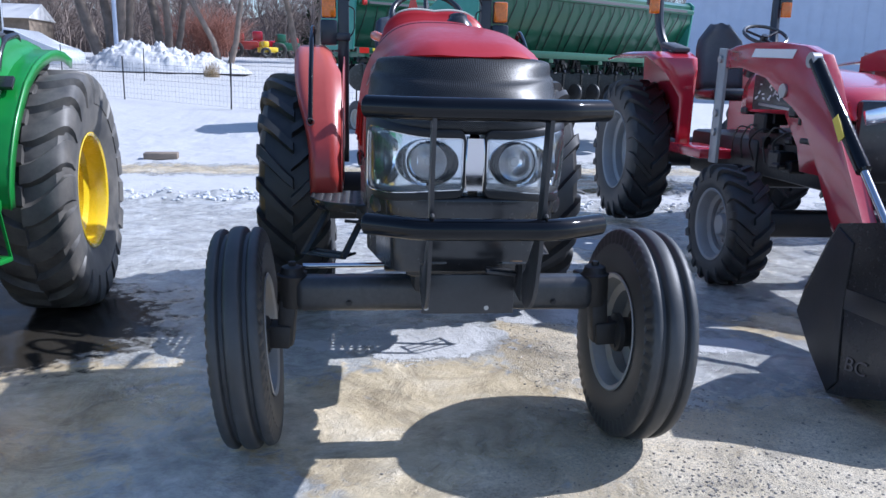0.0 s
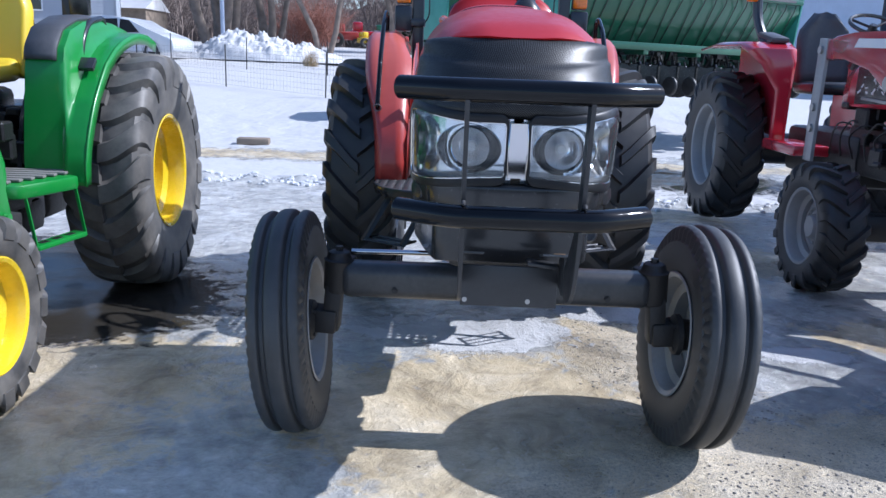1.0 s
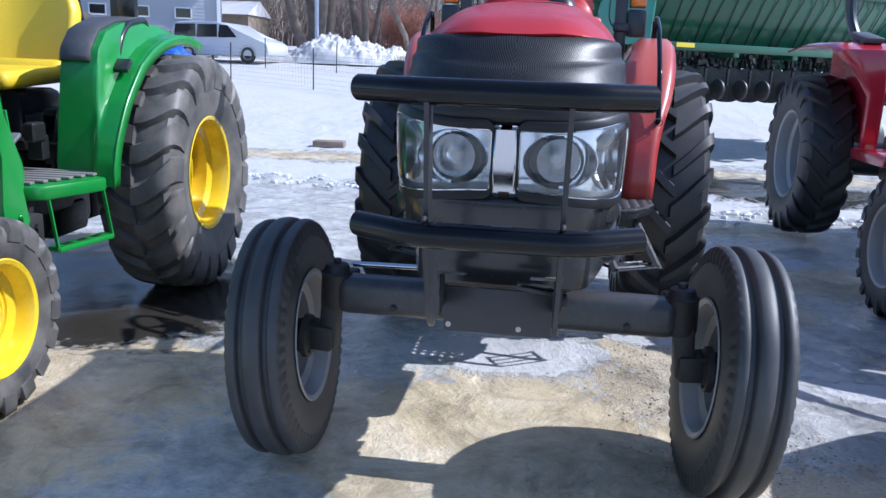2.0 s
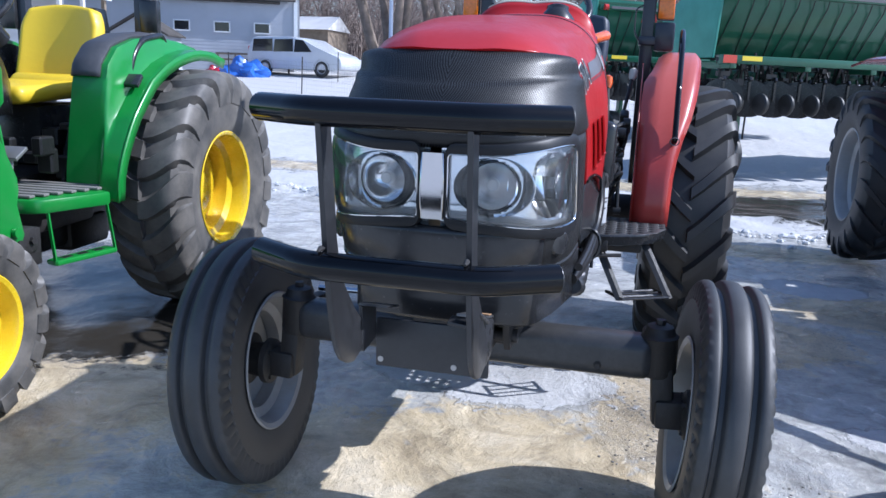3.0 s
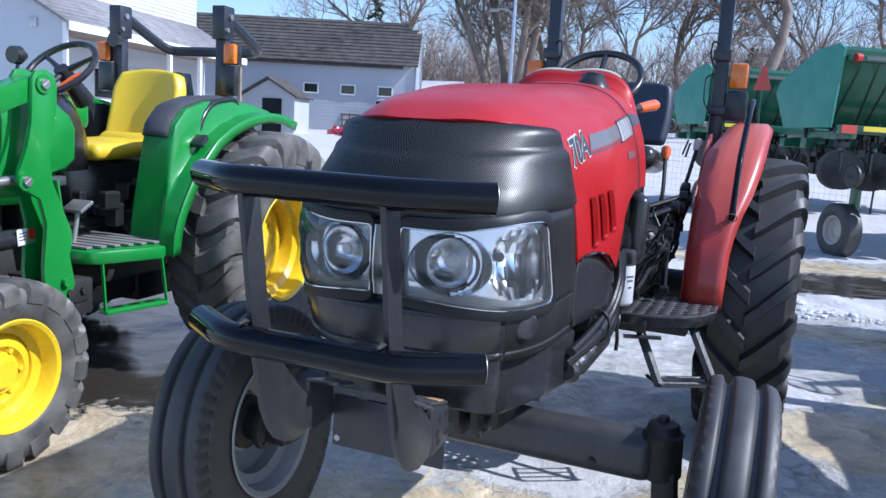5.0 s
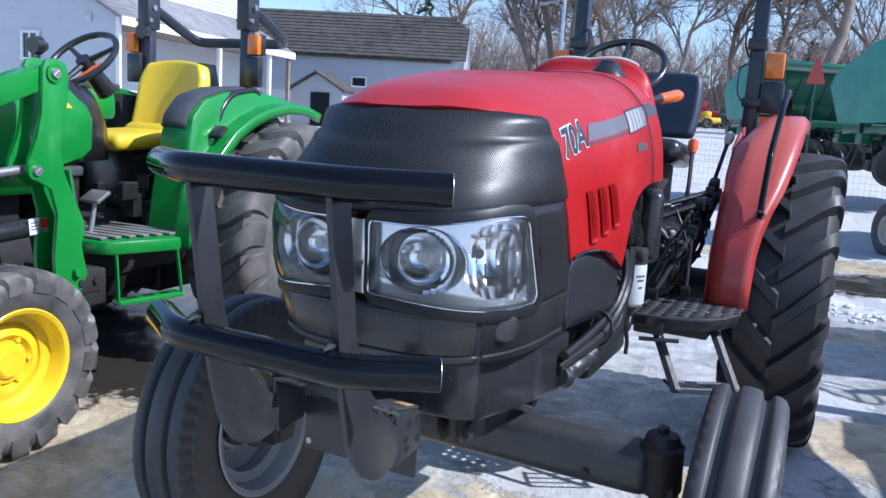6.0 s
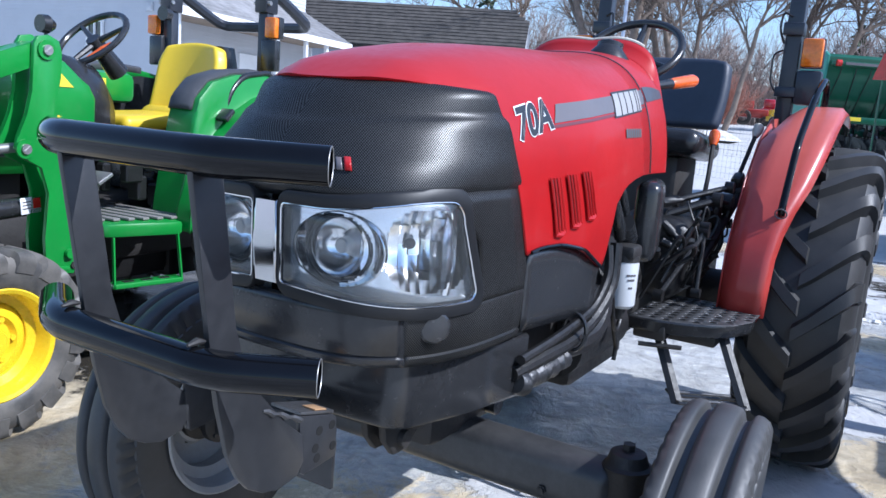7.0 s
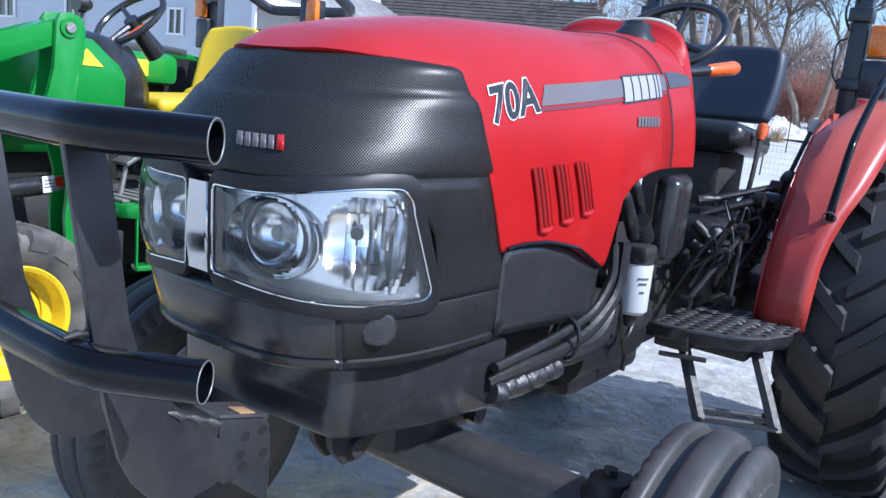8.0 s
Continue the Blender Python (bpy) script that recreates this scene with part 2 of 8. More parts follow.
BLACK_WORN = paint("worn_black_steel_paint", (0.014, 0.0147, 0.017), 0.36, (0.17, 0.17, 0.175), 0.16, 0.3, 0.0, fine=0.03, spec=0.55)
BLACK_PLASTIC = paint("black_plastic", (0.014, 0.0145, 0.016), 0.23, (0.18, 0.18, 0.185), 0.13, 0.25, 0.0, fine=0.02, spec=0.6)
GREY_PLASTIC = paint("dark_grey_plastic", (0.045, 0.046, 0.052), 0.48, (0.2, 0.2, 0.2), 0.25, 0.2, 0.0, fine=0.1)
IRON = paint("dark_cast_iron", (0.012, 0.012, 0.013), 0.55, (0.11, 0.095, 0.08), 0.30, 0.35, 0.0, fine=0.25)
STEEL = paint("bare_worn_steel", (0.42, 0.42, 0.42), 0.4, (0.3, 0.24, 0.18), 0.3, 0.15, 0.0, metal=0.8)
RUST = paint("rusty_steel", (0.28, 0.15, 0.06), 0.7, (0.4, 0.3, 0.2), 0.5, 0.4, 0.0, fine=0.3)
SILVER = paint("silver_rim_paint", (0.34, 0.345, 0.35), 0.36, (0.20, 0.165, 0.12), 0.5, 0.1, 0.2)
WHITE = paint("white_paint", (0.78, 0.79, 0.8), 0.4, (0.5, 0.48, 0.45), 0.12, 0.05, 0.2)
BEIGE = paint("beige_trim", (0.55, 0.50, 0.42), 0.5, (0.3, 0.27, 0.22), 0.2, 0.08, 0.0)
NAVY = paint("dark_blue_vinyl", (0.018, 0.028, 0.05), 0.5, (0.15, 0.15, 0.16), 0.2, 0.2, 0.0, fine=0.1)
ORANGE = plastic_lens("orange_plastic", (0.80, 0.14, 0.02))
AMBER = plastic_lens("amber_lens", (0.85, 0.22, 0.01))
RED_LENS = plastic_lens("red_lens", (0.6, 0.03, 0.02))
RUBBER = rubber("tyre_rubber", 0.036, (0.20, 0.195, 0.19), 0.20)
RUBBER_DUSTY = rubber("dusty_tyre_rubber", 0.034, (0.27, 0.245, 0.21), 0.56)
RUBBER_DARK = rubber("dark_tyre_rubber", 0.019, (0.15, 0.145, 0.14), 0.18)
WEAVE = weave("mesh_pattern_plastic")
GLASS = glass("clear_lens")
CHROME = chrome("chrome_trim", 0.55, 0.10)
DECAL_WHITE = paint("white_decal", (0.8, 0.8, 0.8), 0.4, (0.5, 0.4, 0.4), 0.1, 0.04, 0.1)
DECAL_BLACK = paint("black_decal", (0.015, 0.015, 0.016), 0.35, (0.1, 0.1, 0.1), 0.1, 0.1, 0.2)
DECAL_GREY = paint("silver_decal", (0.115, 0.105, 0.11), 0.38, (0.2, 0.15, 0.15), 0.15, 0.12, 0.2)
DECAL_YELLOW = paint("yellow_decal", (0.85, 0.65, 0.03), 0.4, (0.5, 0.4, 0.2), 0.1, 0.05, 0.1)
BLUE_TARP = paint("blue_tarp", (0.02, 0.12, 0.5), 0.4, (0.2, 0.25, 0.4), 0.2, 0.2, 0.1, fine=0.3)


def ground_material():
    """Thawing yard: tan wet mud, grey ice, gravel, puddles and rough snow. The attributes say where each lies."""
    m, nt, b = nodes_of("yard_ground")
    tc = nt.nodes.new("ShaderNodeTexCoord")
    v = tc.outputs["Object"]

    def attr(name):
        n = nt.nodes.new("ShaderNodeAttribute")
        n.attribute_name = name
        return n.outputs["Fac"]

    def edge(value, lo, hi):
        n = nt.nodes.new("ShaderNodeMapRange")
        n.inputs["From Min"].default_value, n.inputs["From Max"].default_value = lo, hi
        link(nt, value, n.inputs["Value"])
        return n.outputs[0]

    n2 = noise_tex(nt, v, 1.9, 8, 0.62, 0.8)
    n3 = noise_tex(nt, v, 11, 8, 0.68, 0.5)
    n4 = noise_tex(nt, v, 70, 6, 0.75)
    n5 = noise_tex(nt, v, 240, 3, 0.8)
    rag = maths(nt, 'ADD', maths(nt, 'MULTIPLY', maths(nt, 'SUBTRACT', n2, 0.5), 1.3), maths(nt, 'MULTIPLY', maths(nt, 'SUBTRACT', n3, 0.5), 1.1))
    mud_c = ramp(nt, n2, [(0.28, (0.37, 0.285, 0.165)), (0.5, (0.62, 0.51, 0.335)), (0.74, (0.78, 0.69, 0.53))])
    grit = ramp(nt, n5, [(0.36, (0.12, 0.105, 0.085)), (0.52, (0.55, 0.47, 0.35))])
    gritty = edge(maths(nt, 'ADD', attr("gravel"), rag), 0.45, 0.75)
    mud_c = mix(nt, maths(nt, 'MULTIPLY', gritty, ramp(nt, n4, [(0.42, grey(0)), (0.58, grey(1))])), mud_c, grit)
    ice_c = ramp(nt, n3, [(0.30, (0.34, 0.345, 0.335)), (0.46, (0.45, 0.44, 0.41)), (0.58, (0.54, 0.53, 0.49)), (0.72, (0.66, 0.655, 0.63))])
    ice_c = mix(nt, ramp(nt, n2, [(0.5, grey(0)), (0.66, grey(0.75))]), ice_c, (0.69, 0.69, 0.68))
    mudf = edge(maths(nt, 'ADD', attr("mud"), rag), 0.42, 0.62)
    col = mix(nt, mudf, ice_c, mud_c)
    snow_c = ramp(nt, n3, [(0.2, (0.45, 0.445, 0.44)), (0.7, (0.555, 0.547, 0.535))])
    snowf = edge(maths(nt, 'ADD', attr("snow"), rag), 0.46, 0.56)
    col = mix(nt, snowf, col, snow_c)
    n6 = noise_tex(nt, v, 3.4, 7, 0.62, 0.9)
    n7 = noise_tex(nt, v, 27, 5, 0.7, 1.2)
    damp = ramp(nt, n6, [(0.36, grey(0.68)), (0.48, grey(0.94)), (0.62, grey(1.12))])
    damp = mix(nt, snowf, damp, grey(1.0))
    col = mix(nt, 1.0, col, damp, 'MULTIPLY')
    col = mix(nt, 1.0, col, mix(nt, snowf, ramp(nt, n7, [(0.34, grey(0.92)), (0.60, grey(1.04))]), grey(1.0)), 'MULTIPLY')
    wetf = edge(maths(nt, 'ADD', attr("wet"), maths(nt, 'MULTIPLY', rag, 0.45)), 0.22, 0.30)
    # wet glossy spots; yard shade is also darkened into the colour here
    soaked_shade = edge(maths(nt, 'ADD', attr("soaked_shade"), maths(nt, 'MULTIPLY', rag, 0.5)), 0.30, 0.62)
    col = mix(nt, soaked_shade, col, mix(nt, 1.0, col, (0.93, 0.92, 0.90), 'MULTIPLY'))
    col = mix(nt, wetf, col, (0.035, 0.031, 0.025))
    link(nt, col, b.inputs["Base Color"])
    rough = ramp(nt, maths(nt, 'ADD', maths(nt, 'MULTIPLY', n6, 0.6), maths(nt, 'MULTIPLY', n3, 0.4)), [(0.40, grey(0.05)), (0.52, grey(0.15)), (0.66, grey(0.34))])
    rough = mix(nt, maths(nt, 'MULTIPLY', gritty, mudf), rough, grey(0.55))
    rough = mix(nt, snowf, rough, grey(0.72))
    rough = mix(nt, soaked_shade, rough, grey(0.10))
    rough = mix(nt, wetf, rough, grey(0.05))
    link(nt, rough, b.inputs["Roughness"])
    link(nt, mix(nt, wetf, grey(0.5), grey(0.2)), b.inputs["Specular IOR Level"])
    h = maths(nt, 'ADD', maths(nt, 'MULTIPLY', n3, 0.38), maths(nt, 'MULTIPLY', n4, maths(nt, 'ADD', maths(nt, 'MULTIPLY', gritty, 0.25), 0.07)))
    h = maths(nt, 'ADD', h, maths(nt, 'MULTIPLY', n2, 0.8))
    h = maths(nt, 'ADD', h, maths(nt, 'ADD', maths(nt, 'MULTIPLY', n6, 0.8), maths(nt, 'MULTIPLY', n7, 0.10)))
    h = maths(nt, 'ADD', h, maths(nt, 'MULTIPLY', snowf, 0.25))
    h = maths(nt, 'MULTIPLY', h, maths(nt, 'SUBTRACT', 1.0, maths(nt, 'MULTIPLY', wetf, 0.90)))
    bump(nt, b, h, 0.75, 0.05)
    return m


GROUND = ground_material()


def siding(name, base):
    m, nt, b = nodes_of(name)
    v = coords(nt)
    n = noise_tex(nt, v, 1.2, 6)
    link(nt, ramp(nt, n, [(0.3, tuple(c * 0.92 for c in base)), (0.7, base)]), b.inputs["Base Color"])
    b.inputs["Roughness"].default_value = 0.6
    return m


SIDING = siding("white_clapboard", (0.53, 0.55, 0.58))
# white paint like SIDING, with the barn's shade put into the colour
SHADED_SIDING = siding("shaded_white_clapboard", (0.43, 0.45, 0.49))
SHINGLE = paint("weathered_dark_shingle", (0.042, 0.039, 0.037), 0.85, (0.16, 0.14, 0.12), 0.6, 0.5, 0.0, fine=0.4)
BARK = paint("grey_brown_bark", (0.20, 0.15, 0.115), 0.9, (0.28, 0.25, 0.22), 0.5, 0.35, 0.0, fine=0.6)
WOODS = paint("far_bare_woods", (0.21, 0.165, 0.145), 0.95, (0.32, 0.28, 0.25), 0.4, 0.3, 0.0)
SNOW = siding("piled_snow", (0.61, 0.60, 0.59))
DARK_GLASS = paint("dark_window_glass", (0.015, 0.018, 0.022), 0.12, (0.05, 0.05, 0.05), 0.05, 0.2, 0.6)
WOOD = paint("grey_wood", (0.24, 0.19, 0.14), 0.8, (0.15, 0.12, 0.1), 0.4, 0.3, 0.0, fine=0.4)
STRAW = paint("dry_grass", (0.35, 0.26, 0.14), 0.9, (0.2, 0.15, 0.1), 0.3, 0.3, 0.0)
EVERGREEN = paint("dark_needles", (0.03, 0.05, 0.025), 0.8, (0.05, 0.07, 0.03), 0.4, 0.4, 0.0)
STONE = paint("wet_gravel_stone", (0.14, 0.13, 0.115), 0.45, (0.35, 0.31, 0.26), 0.5, 0.5, 0.0, fine=0.3)
ICE_CHUNK = paint("dirty_snow_crumbs", (0.62, 0.63, 0.65), 0.6, (0.3, 0.27, 0.22), 0.3, 0.15, 0.0, fine=0.4)
SLOT_SHADE = paint("slot_shade", (0.16, 0.006, 0.008), 0.5, (0.1, 0.05, 0.05), 0.2, 0.2, 0.0)
SILVER_TRAY = paint("silver_lamp_tray", (0.72, 0.77, 0.84), 0.14, (0.6, 0.6, 0.62), 0.03, 0.05, 0.3, metal=0.8)
RING_CHROME = chrome("chrome_bowl", 0.72, 0.10)
MIRROR_LAMP = chrome("lamp_mirror", 0.92, 0.15)
BLACK_BEZEL = paint("black_bezel_plastic", (0.012, 0.0125, 0.014), 0.42, (0.12, 0.12, 0.12), 0.06, 0.2, 0.0, fine=0.04, spec=0.3)
DECAL_TAIL = paint("slate_decal", (0.05, 0.05, 0.06), 0.4, (0.1, 0.1, 0.1), 0.1, 0.1, 0.2)
DECAL_MARK = paint("pale_mark_decal", (0.34, 0.33, 0.33), 0.4, (0.3, 0.28, 0.28), 0.2, 0.1, 0.1)
DECAL_DARK = paint("dark_red_decal", (0.12, 0.02, 0.025), 0.4, (0.1, 0.1, 0.1), 0.1, 0.1, 0.2)
STEEL_DULL = paint("scraped_dull_steel", (0.16, 0.16, 0.165), 0.38, (0.05, 0.05, 0.05), 0.7, 0.5, 0.0, metal=0.7, fine=0.4)
BORE_SHADE = paint("bore_shade", (0.004, 0.004, 0.004), 0.7, (0.02, 0.02, 0.02), 0.1, 0.2, 0.0)
DUSTY_BLACK = paint("dusty_black_paint", (0.020, 0.021, 0.023), 0.34, (0.22, 0.21, 0.20), 0.35, 0.3, 0.0, fine=0.08, spec=0.5)
NAVY_PAINT = paint("blue_black_paint", (0.014, 0.018, 0.028), 0.38, (0.12, 0.12, 0.13), 0.2, 0.25, 0.2)
WORN_PLATE = paint("worn_black_plate", (0.018, 0.018, 0.02), 0.42, (0.30, 0.30, 0.30), 0.45, 0.4, 0.0, metal=0.3, fine=0.2)
GREASE = paint("greasy_black_iron", (0.006, 0.006, 0.0065), 0.42, (0.06, 0.055, 0.05), 0.15, 0.3, 0.0, fine=0.3)
CANISTER = paint("pale_canister_paint", (0.50, 0.51, 0.52), 0.35, (0.3, 0.28, 0.25), 0.25, 0.08, 0.3)
FOIL = paint("dull_foil", (0.10, 0.10, 0.103), 0.35, (0.03, 0.03, 0.03), 0.9, 0.5, 0.0, metal=0.7, fine=0.5)
SLAT_GREY = paint("dusty_slat_plastic", (0.16, 0.155, 0.15), 0.5, (0.3, 0.28, 0.25), 0.5, 0.2, 0.0)
GREY_SHINGLE = paint("grey_asphalt_shingle", (0.20, 0.20, 0.21), 0.85, (0.3, 0.29, 0.28), 0.4, 0.3, 0.0, fine=0.4)
GREY_METAL = paint("grey_sheet_metal", (0.50, 0.55, 0.66), 0.5, (0.45, 0.48, 0.55), 0.2, 0.06, 0.0)
VAN_WHITE = paint("van_white_paint", (0.58, 0.60, 0.63), 0.25, (0.4, 0.38, 0.35), 0.15, 0.05, 0.5)
RED_TWIG = paint("red_brown_twig", (0.26, 0.10, 0.07), 0.9, (0.3, 0.2, 0.16), 0.3, 0.3, 0.0)

# ---- ground ----
def ground_z(x, y):
    """Level yard, then a lawn that rises to the farm buildings."""
    d = max(0.0, y - 9.0 + 0.15 * max(0.0, -x - 6))
    z = lerp([(0, 0), (3, 0.08), (9, 0.50), (15, 0.90), (24, 1.38), (32, 1.95), (50, 2.7), (80, 3.3), (1200, 6.0)], d)
    return z


def ground_relief(x, y):
    p = Vector((x, y, 0))
    k = 1.0 if y < 9 else 2.5
    z = ground_z(x, y) + k * (0.016 * noise.noise(p * 0.9) + 0.008 * noise.noise(p * 2.7) + 0.004 * noise.noise(p * 8))
    # ploughed bank of broken snow along the back of the yard
    b = math.exp(-((y - 7.0 - 0.1 * x) / 0.35) ** 2) * smooth(-9, -6.5, x + 5 * smooth(6, 9, y))
    z += b * 0.10 * max(0.0, noise.noise(p * 3.0) + 0.35)
    return z


def axis_steps(a, b, fine_a, fine_b, fine, grow=1.25):
    out = [fine_a + i * (fine_b - fine_a) / max(1, round((fine_b - fine_a) / fine)) for i in range(round((fine_b - fine_a) / fine) + 1)]
    s, v = fine, fine_b
    while v < b:
        s *= grow
        v += s
        out.append(min(v, b))
    s, v = fine, fine_a
    while v > a:
        s *= grow
        v -= s
        out.insert(0, max(v, a))
    return out


def build_ground():
    xs = axis_steps(-700, 700, -5, 5, 0.06, 1.08)
    ys = axis_steps(-300, 900, -4, 12, 0.06, 1.07)
    verts = [(x, y, ground_relief(x, y)) for y in ys for x in xs]
    n = len(xs)
    faces = [(j * n + i, j * n + i + 1, (j + 1) * n + i + 1, (j + 1) * n + i) for j in range(len(ys) - 1) for i in range(n - 1)]
    me = bpy.data.meshes.new("ground")
    me.from_pydata(verts, [], faces)
    me.materials.append(GROUND)
    blobs = {
        "mud": [(0.05, 0.20, 0.95, 0.85), (-2.1, 0.55, 0.9, 0.55), (-2.0, -0.2, 0.6, 0.4), (1.6, -0.4, 1.5, 0.85), (0.62, 1.15, 0.28, 0.65), (-2.0, -0.5, 0.5, 0.4), (2.2, 3.4, 0.7, 0.5), (1.35, 2.5, 0.45, 0.5), (2.5, 1.5, 0.6, 0.35), (1.5, 5.3, 1.2, 0.35), (-1.6, -1.2, 0.8, 0.5)],
        "gravel": [(1.5, -0.3, 1.4, 0.8), (0.62, 1.1, 0.28, 0.6), (2.3, 2.6, 0.8, 0.9), (1.5, 0.7, 0.4, 0.4)],
        "snow": [(0.0, 1.32, 0.50, 0.34), (-0.55, 1.32, 0.30, 0.22), (0.75, 1.95, 0.5, 0.3), (1.9, 4.0, 0.35, 0.25), (1.75, 1.2, 0.25, 0.12), (-1.2, 6.0, 0.8, 0.35), (0.9, 3.2, 0.4, 0.3)],
        # the spot at (-1.55, 0.05) paints a shaded piece of mud
        "soaked_shade": [(-0.1, 2.2, 0.5, 0.8), (-0.7, 1.9, 0.5, 0.6), (-0.35, 1.75, 0.5, 0.25), (-1.55, 0.05, 0.55, 0.42), (-2.1, 1.0, 0.7, 0.3), (0.5, 1.05, 0.2, 0.3), (2.2, 1.9, 0.5, 0.35)],
        "wet": [(-3.6, 2.2, 1.1, 0.7), (-3.2, 1.65, 1.2, 0.75), (-2.5, 1.62, 0.62, 0.55), (-2.75, 1.25, 0.45, 0.32), (2.7, 8.2, 1.5, 0.8)],
    }
    for key, spots in blobs.items():
        at = me.attributes.new(key, 'FLOAT', 'POINT')
        vals = []
        for x, y, z in verts:
            f = 0.0
            if -6 < x < 8 and -4 < y < 12:
                for cx, cy, rx, ry in spots:
                    d = ((x - cx) / rx) ** 2 + ((y - cy) / ry) ** 2
                    if d < 4:
                        f = max(f, math.exp(-d * 0.69) if d > 1 else 1 - 0.5 * d)
            if key == "snow":
                far = smooth(5.6, 7.4, y + 0.1 * x)
                band = math.exp(-((y - 9.6 - 0.05 * x) / 0.8) ** 2)
                f = max(f, far * (1 - 0.85 * band) * (1 - 0.4 * smooth(1.0, 3.0, x) * (1 - smooth(10.5, 12.5, y))))
                f = max(f, 0.8 * smooth(3.2, 6.5, -y), 0.8 * smooth(8, 13, abs(x)))
            if key == "mud":
                f = max(f, 0.8 * math.exp(-((y - 9.6 - 0.05 * x) / 0.7) ** 2))
            vals.append(f)
        at.data.foreach_set("value", vals)
    for p in me.polygons:
        p.use_smooth = True
    return tagged(new("ground", me), "thawing yard of wet mud, ice and snow", "ground", kind="structure")


build_ground()


def pebbles(name, label, category, mat, spots, count, r0, r1, seed, flat=0.6):
    """Loose bits strewn over the yard, too many to count: low rough stones on the surface."""
    rnd = random.Random(seed)
    verts, faces = [], []
    base = [(1, 0, 0), (0.5, 0.87, 0.1), (-0.5, 0.87, -0.05), (-1, 0, 0.1), (-0.5, -0.87, 0), (0.5, -0.87, 0.08)]
    for _ in range(count):
        cx, cy, sx, sy = rnd.choice(spots)
        x, y = rnd.gauss(cx, sx), rnd.gauss(cy, sy)
        r = r0 + (r1 - r0) * rnd.random() ** 3
        z = ground_relief(x, y)
        a = rnd.uniform(0, 6.28)
        i = len(verts)
        for h, k in ((-0.2, 0.9), (0.35, 1.0), (0.8, 0.55)):
            for bx, by, bz in base:
                q = rnd.uniform(0.8, 1.2) * k
                u, v = bx * q, by * q * 0.8
                verts.append((x + r * (u * math.cos(a) - v * math.sin(a)), y + r * (u * math.sin(a) + v * math.cos(a)), z + r * flat * (h + bz)))
        for ring in (0, 6):
            for k in range(6):
                faces.append((i + ring + k, i + ring + (k + 1) % 6, i + ring + 6 + (k + 1) % 6, i + ring + 6 + k))
        faces.append(tuple(i + 12 + k for k in range(6)))
    me = bpy.data.meshes.new(name)
    me.from_pydata(verts, [], faces)
    me.materials.append(mat)
    return tagged(new(name, me), label, category, kind="stuff")


pebbles("gravel", "small dark stones frozen into the mud", "gravel", STONE, [(1.15, -0.30, 0.22, 0.12), (0.95, -0.48, 0.2, 0.1), (1.62, -0.35, 0.35, 0.15), (0.62, 0.9, 0.12, 0.35), (1.1, 0.42, 0.16, 0.12), (1.9, -0.6, 0.6, 0.25), (1.35, -0.1, 0.5, 0.3)], 2600, 0.0015, 0.0085, 31)
pebbles("snow_crumbs", "broken lumps of dirty snow along the bank", "snow", ICE_CHUNK, [(-3.5 + 1.3 * k, 6.75 - 0.13 * k, 0.7, 0.16) for k in range(6)] + [(-1.5, 6.6, 0.35, 0.15)], 900, 0.008, 0.06, 32, 0.7)

# ---- wheels ----
def carcass(bm, R, W, rim, seg=64):
    H = R - rim
    prof = [(-0.30 * W, rim - 0.01), (-0.40 * W, rim), (-0.47 * W, rim + 0.22 * H), (-0.50 * W, rim + 0.48 * H), (-0.49 * W, rim + 0.70 * H),
            (-0.45 * W, rim + 0.87 * H), (-0.38 * W, R - 0.03 * H), (-0.2 * W, R - 0.005), (0, R)]
    prof = prof + [(-a, r) for a, r in prof[-2::-1]]
    lathe(bm, prof, seg=seg)
    return bm


def lug_tyre(R, W, rim, n, h, sweep=0.30, wide=0.05, curve=1.0):
    """A tyre with n chevron bars on each side: its carcass, one bar of each side, and n."""
    Rc = R - h
    body = carcass(B(), Rc, W, rim)
    H = Rc - rim
    st = [(-0.04, 0.0), (0.2, 0.002), (0.42, 0.006), (0.62, 0.014), (0.78, 0.03), (0.89, 0.065), (0.96, 0.13), (1.005, 0.23), (1.025, 0.34), (1.005, 0.46)]
    bars = []
    for side in (-1, 1):
        rings = []
        for i, (u, drop) in enumerate(st):
            s = max(0.0, u)
            ang = sweep * (1 - s ** curve)
            rt = R - drop * H
            rb = min(rt - 0.004, Rc - drop * H - 0.012)
            if i == len(st) - 1:
                rt = rb + 0.012
            ax = side * u * W * 0.5
            w0, w1 = wide * 0.62 * (1 + 0.25 * s), wide * 0.42 * (1 + 0.35 * s)
            out = side * 0.004
            tuck = side * 0.03 * smooth(0.85, 1.0, u if i < len(st) - 1 else 1.0)
            pts = []
            for r, w, sg in ((rb, w0, -1), (rt, w1, -1), (rt, w1, 1), (rb, w0, 1)):
                a = ang + sg * w / r
                pts.append(Vector((ax + (out if r == rt else -tuck), r * math.cos(a), r * math.sin(a))))
            rings.append(pts)
        bm = B()
        bridge(bm, rings)
        bars.append(bm)
    return body, bars, n


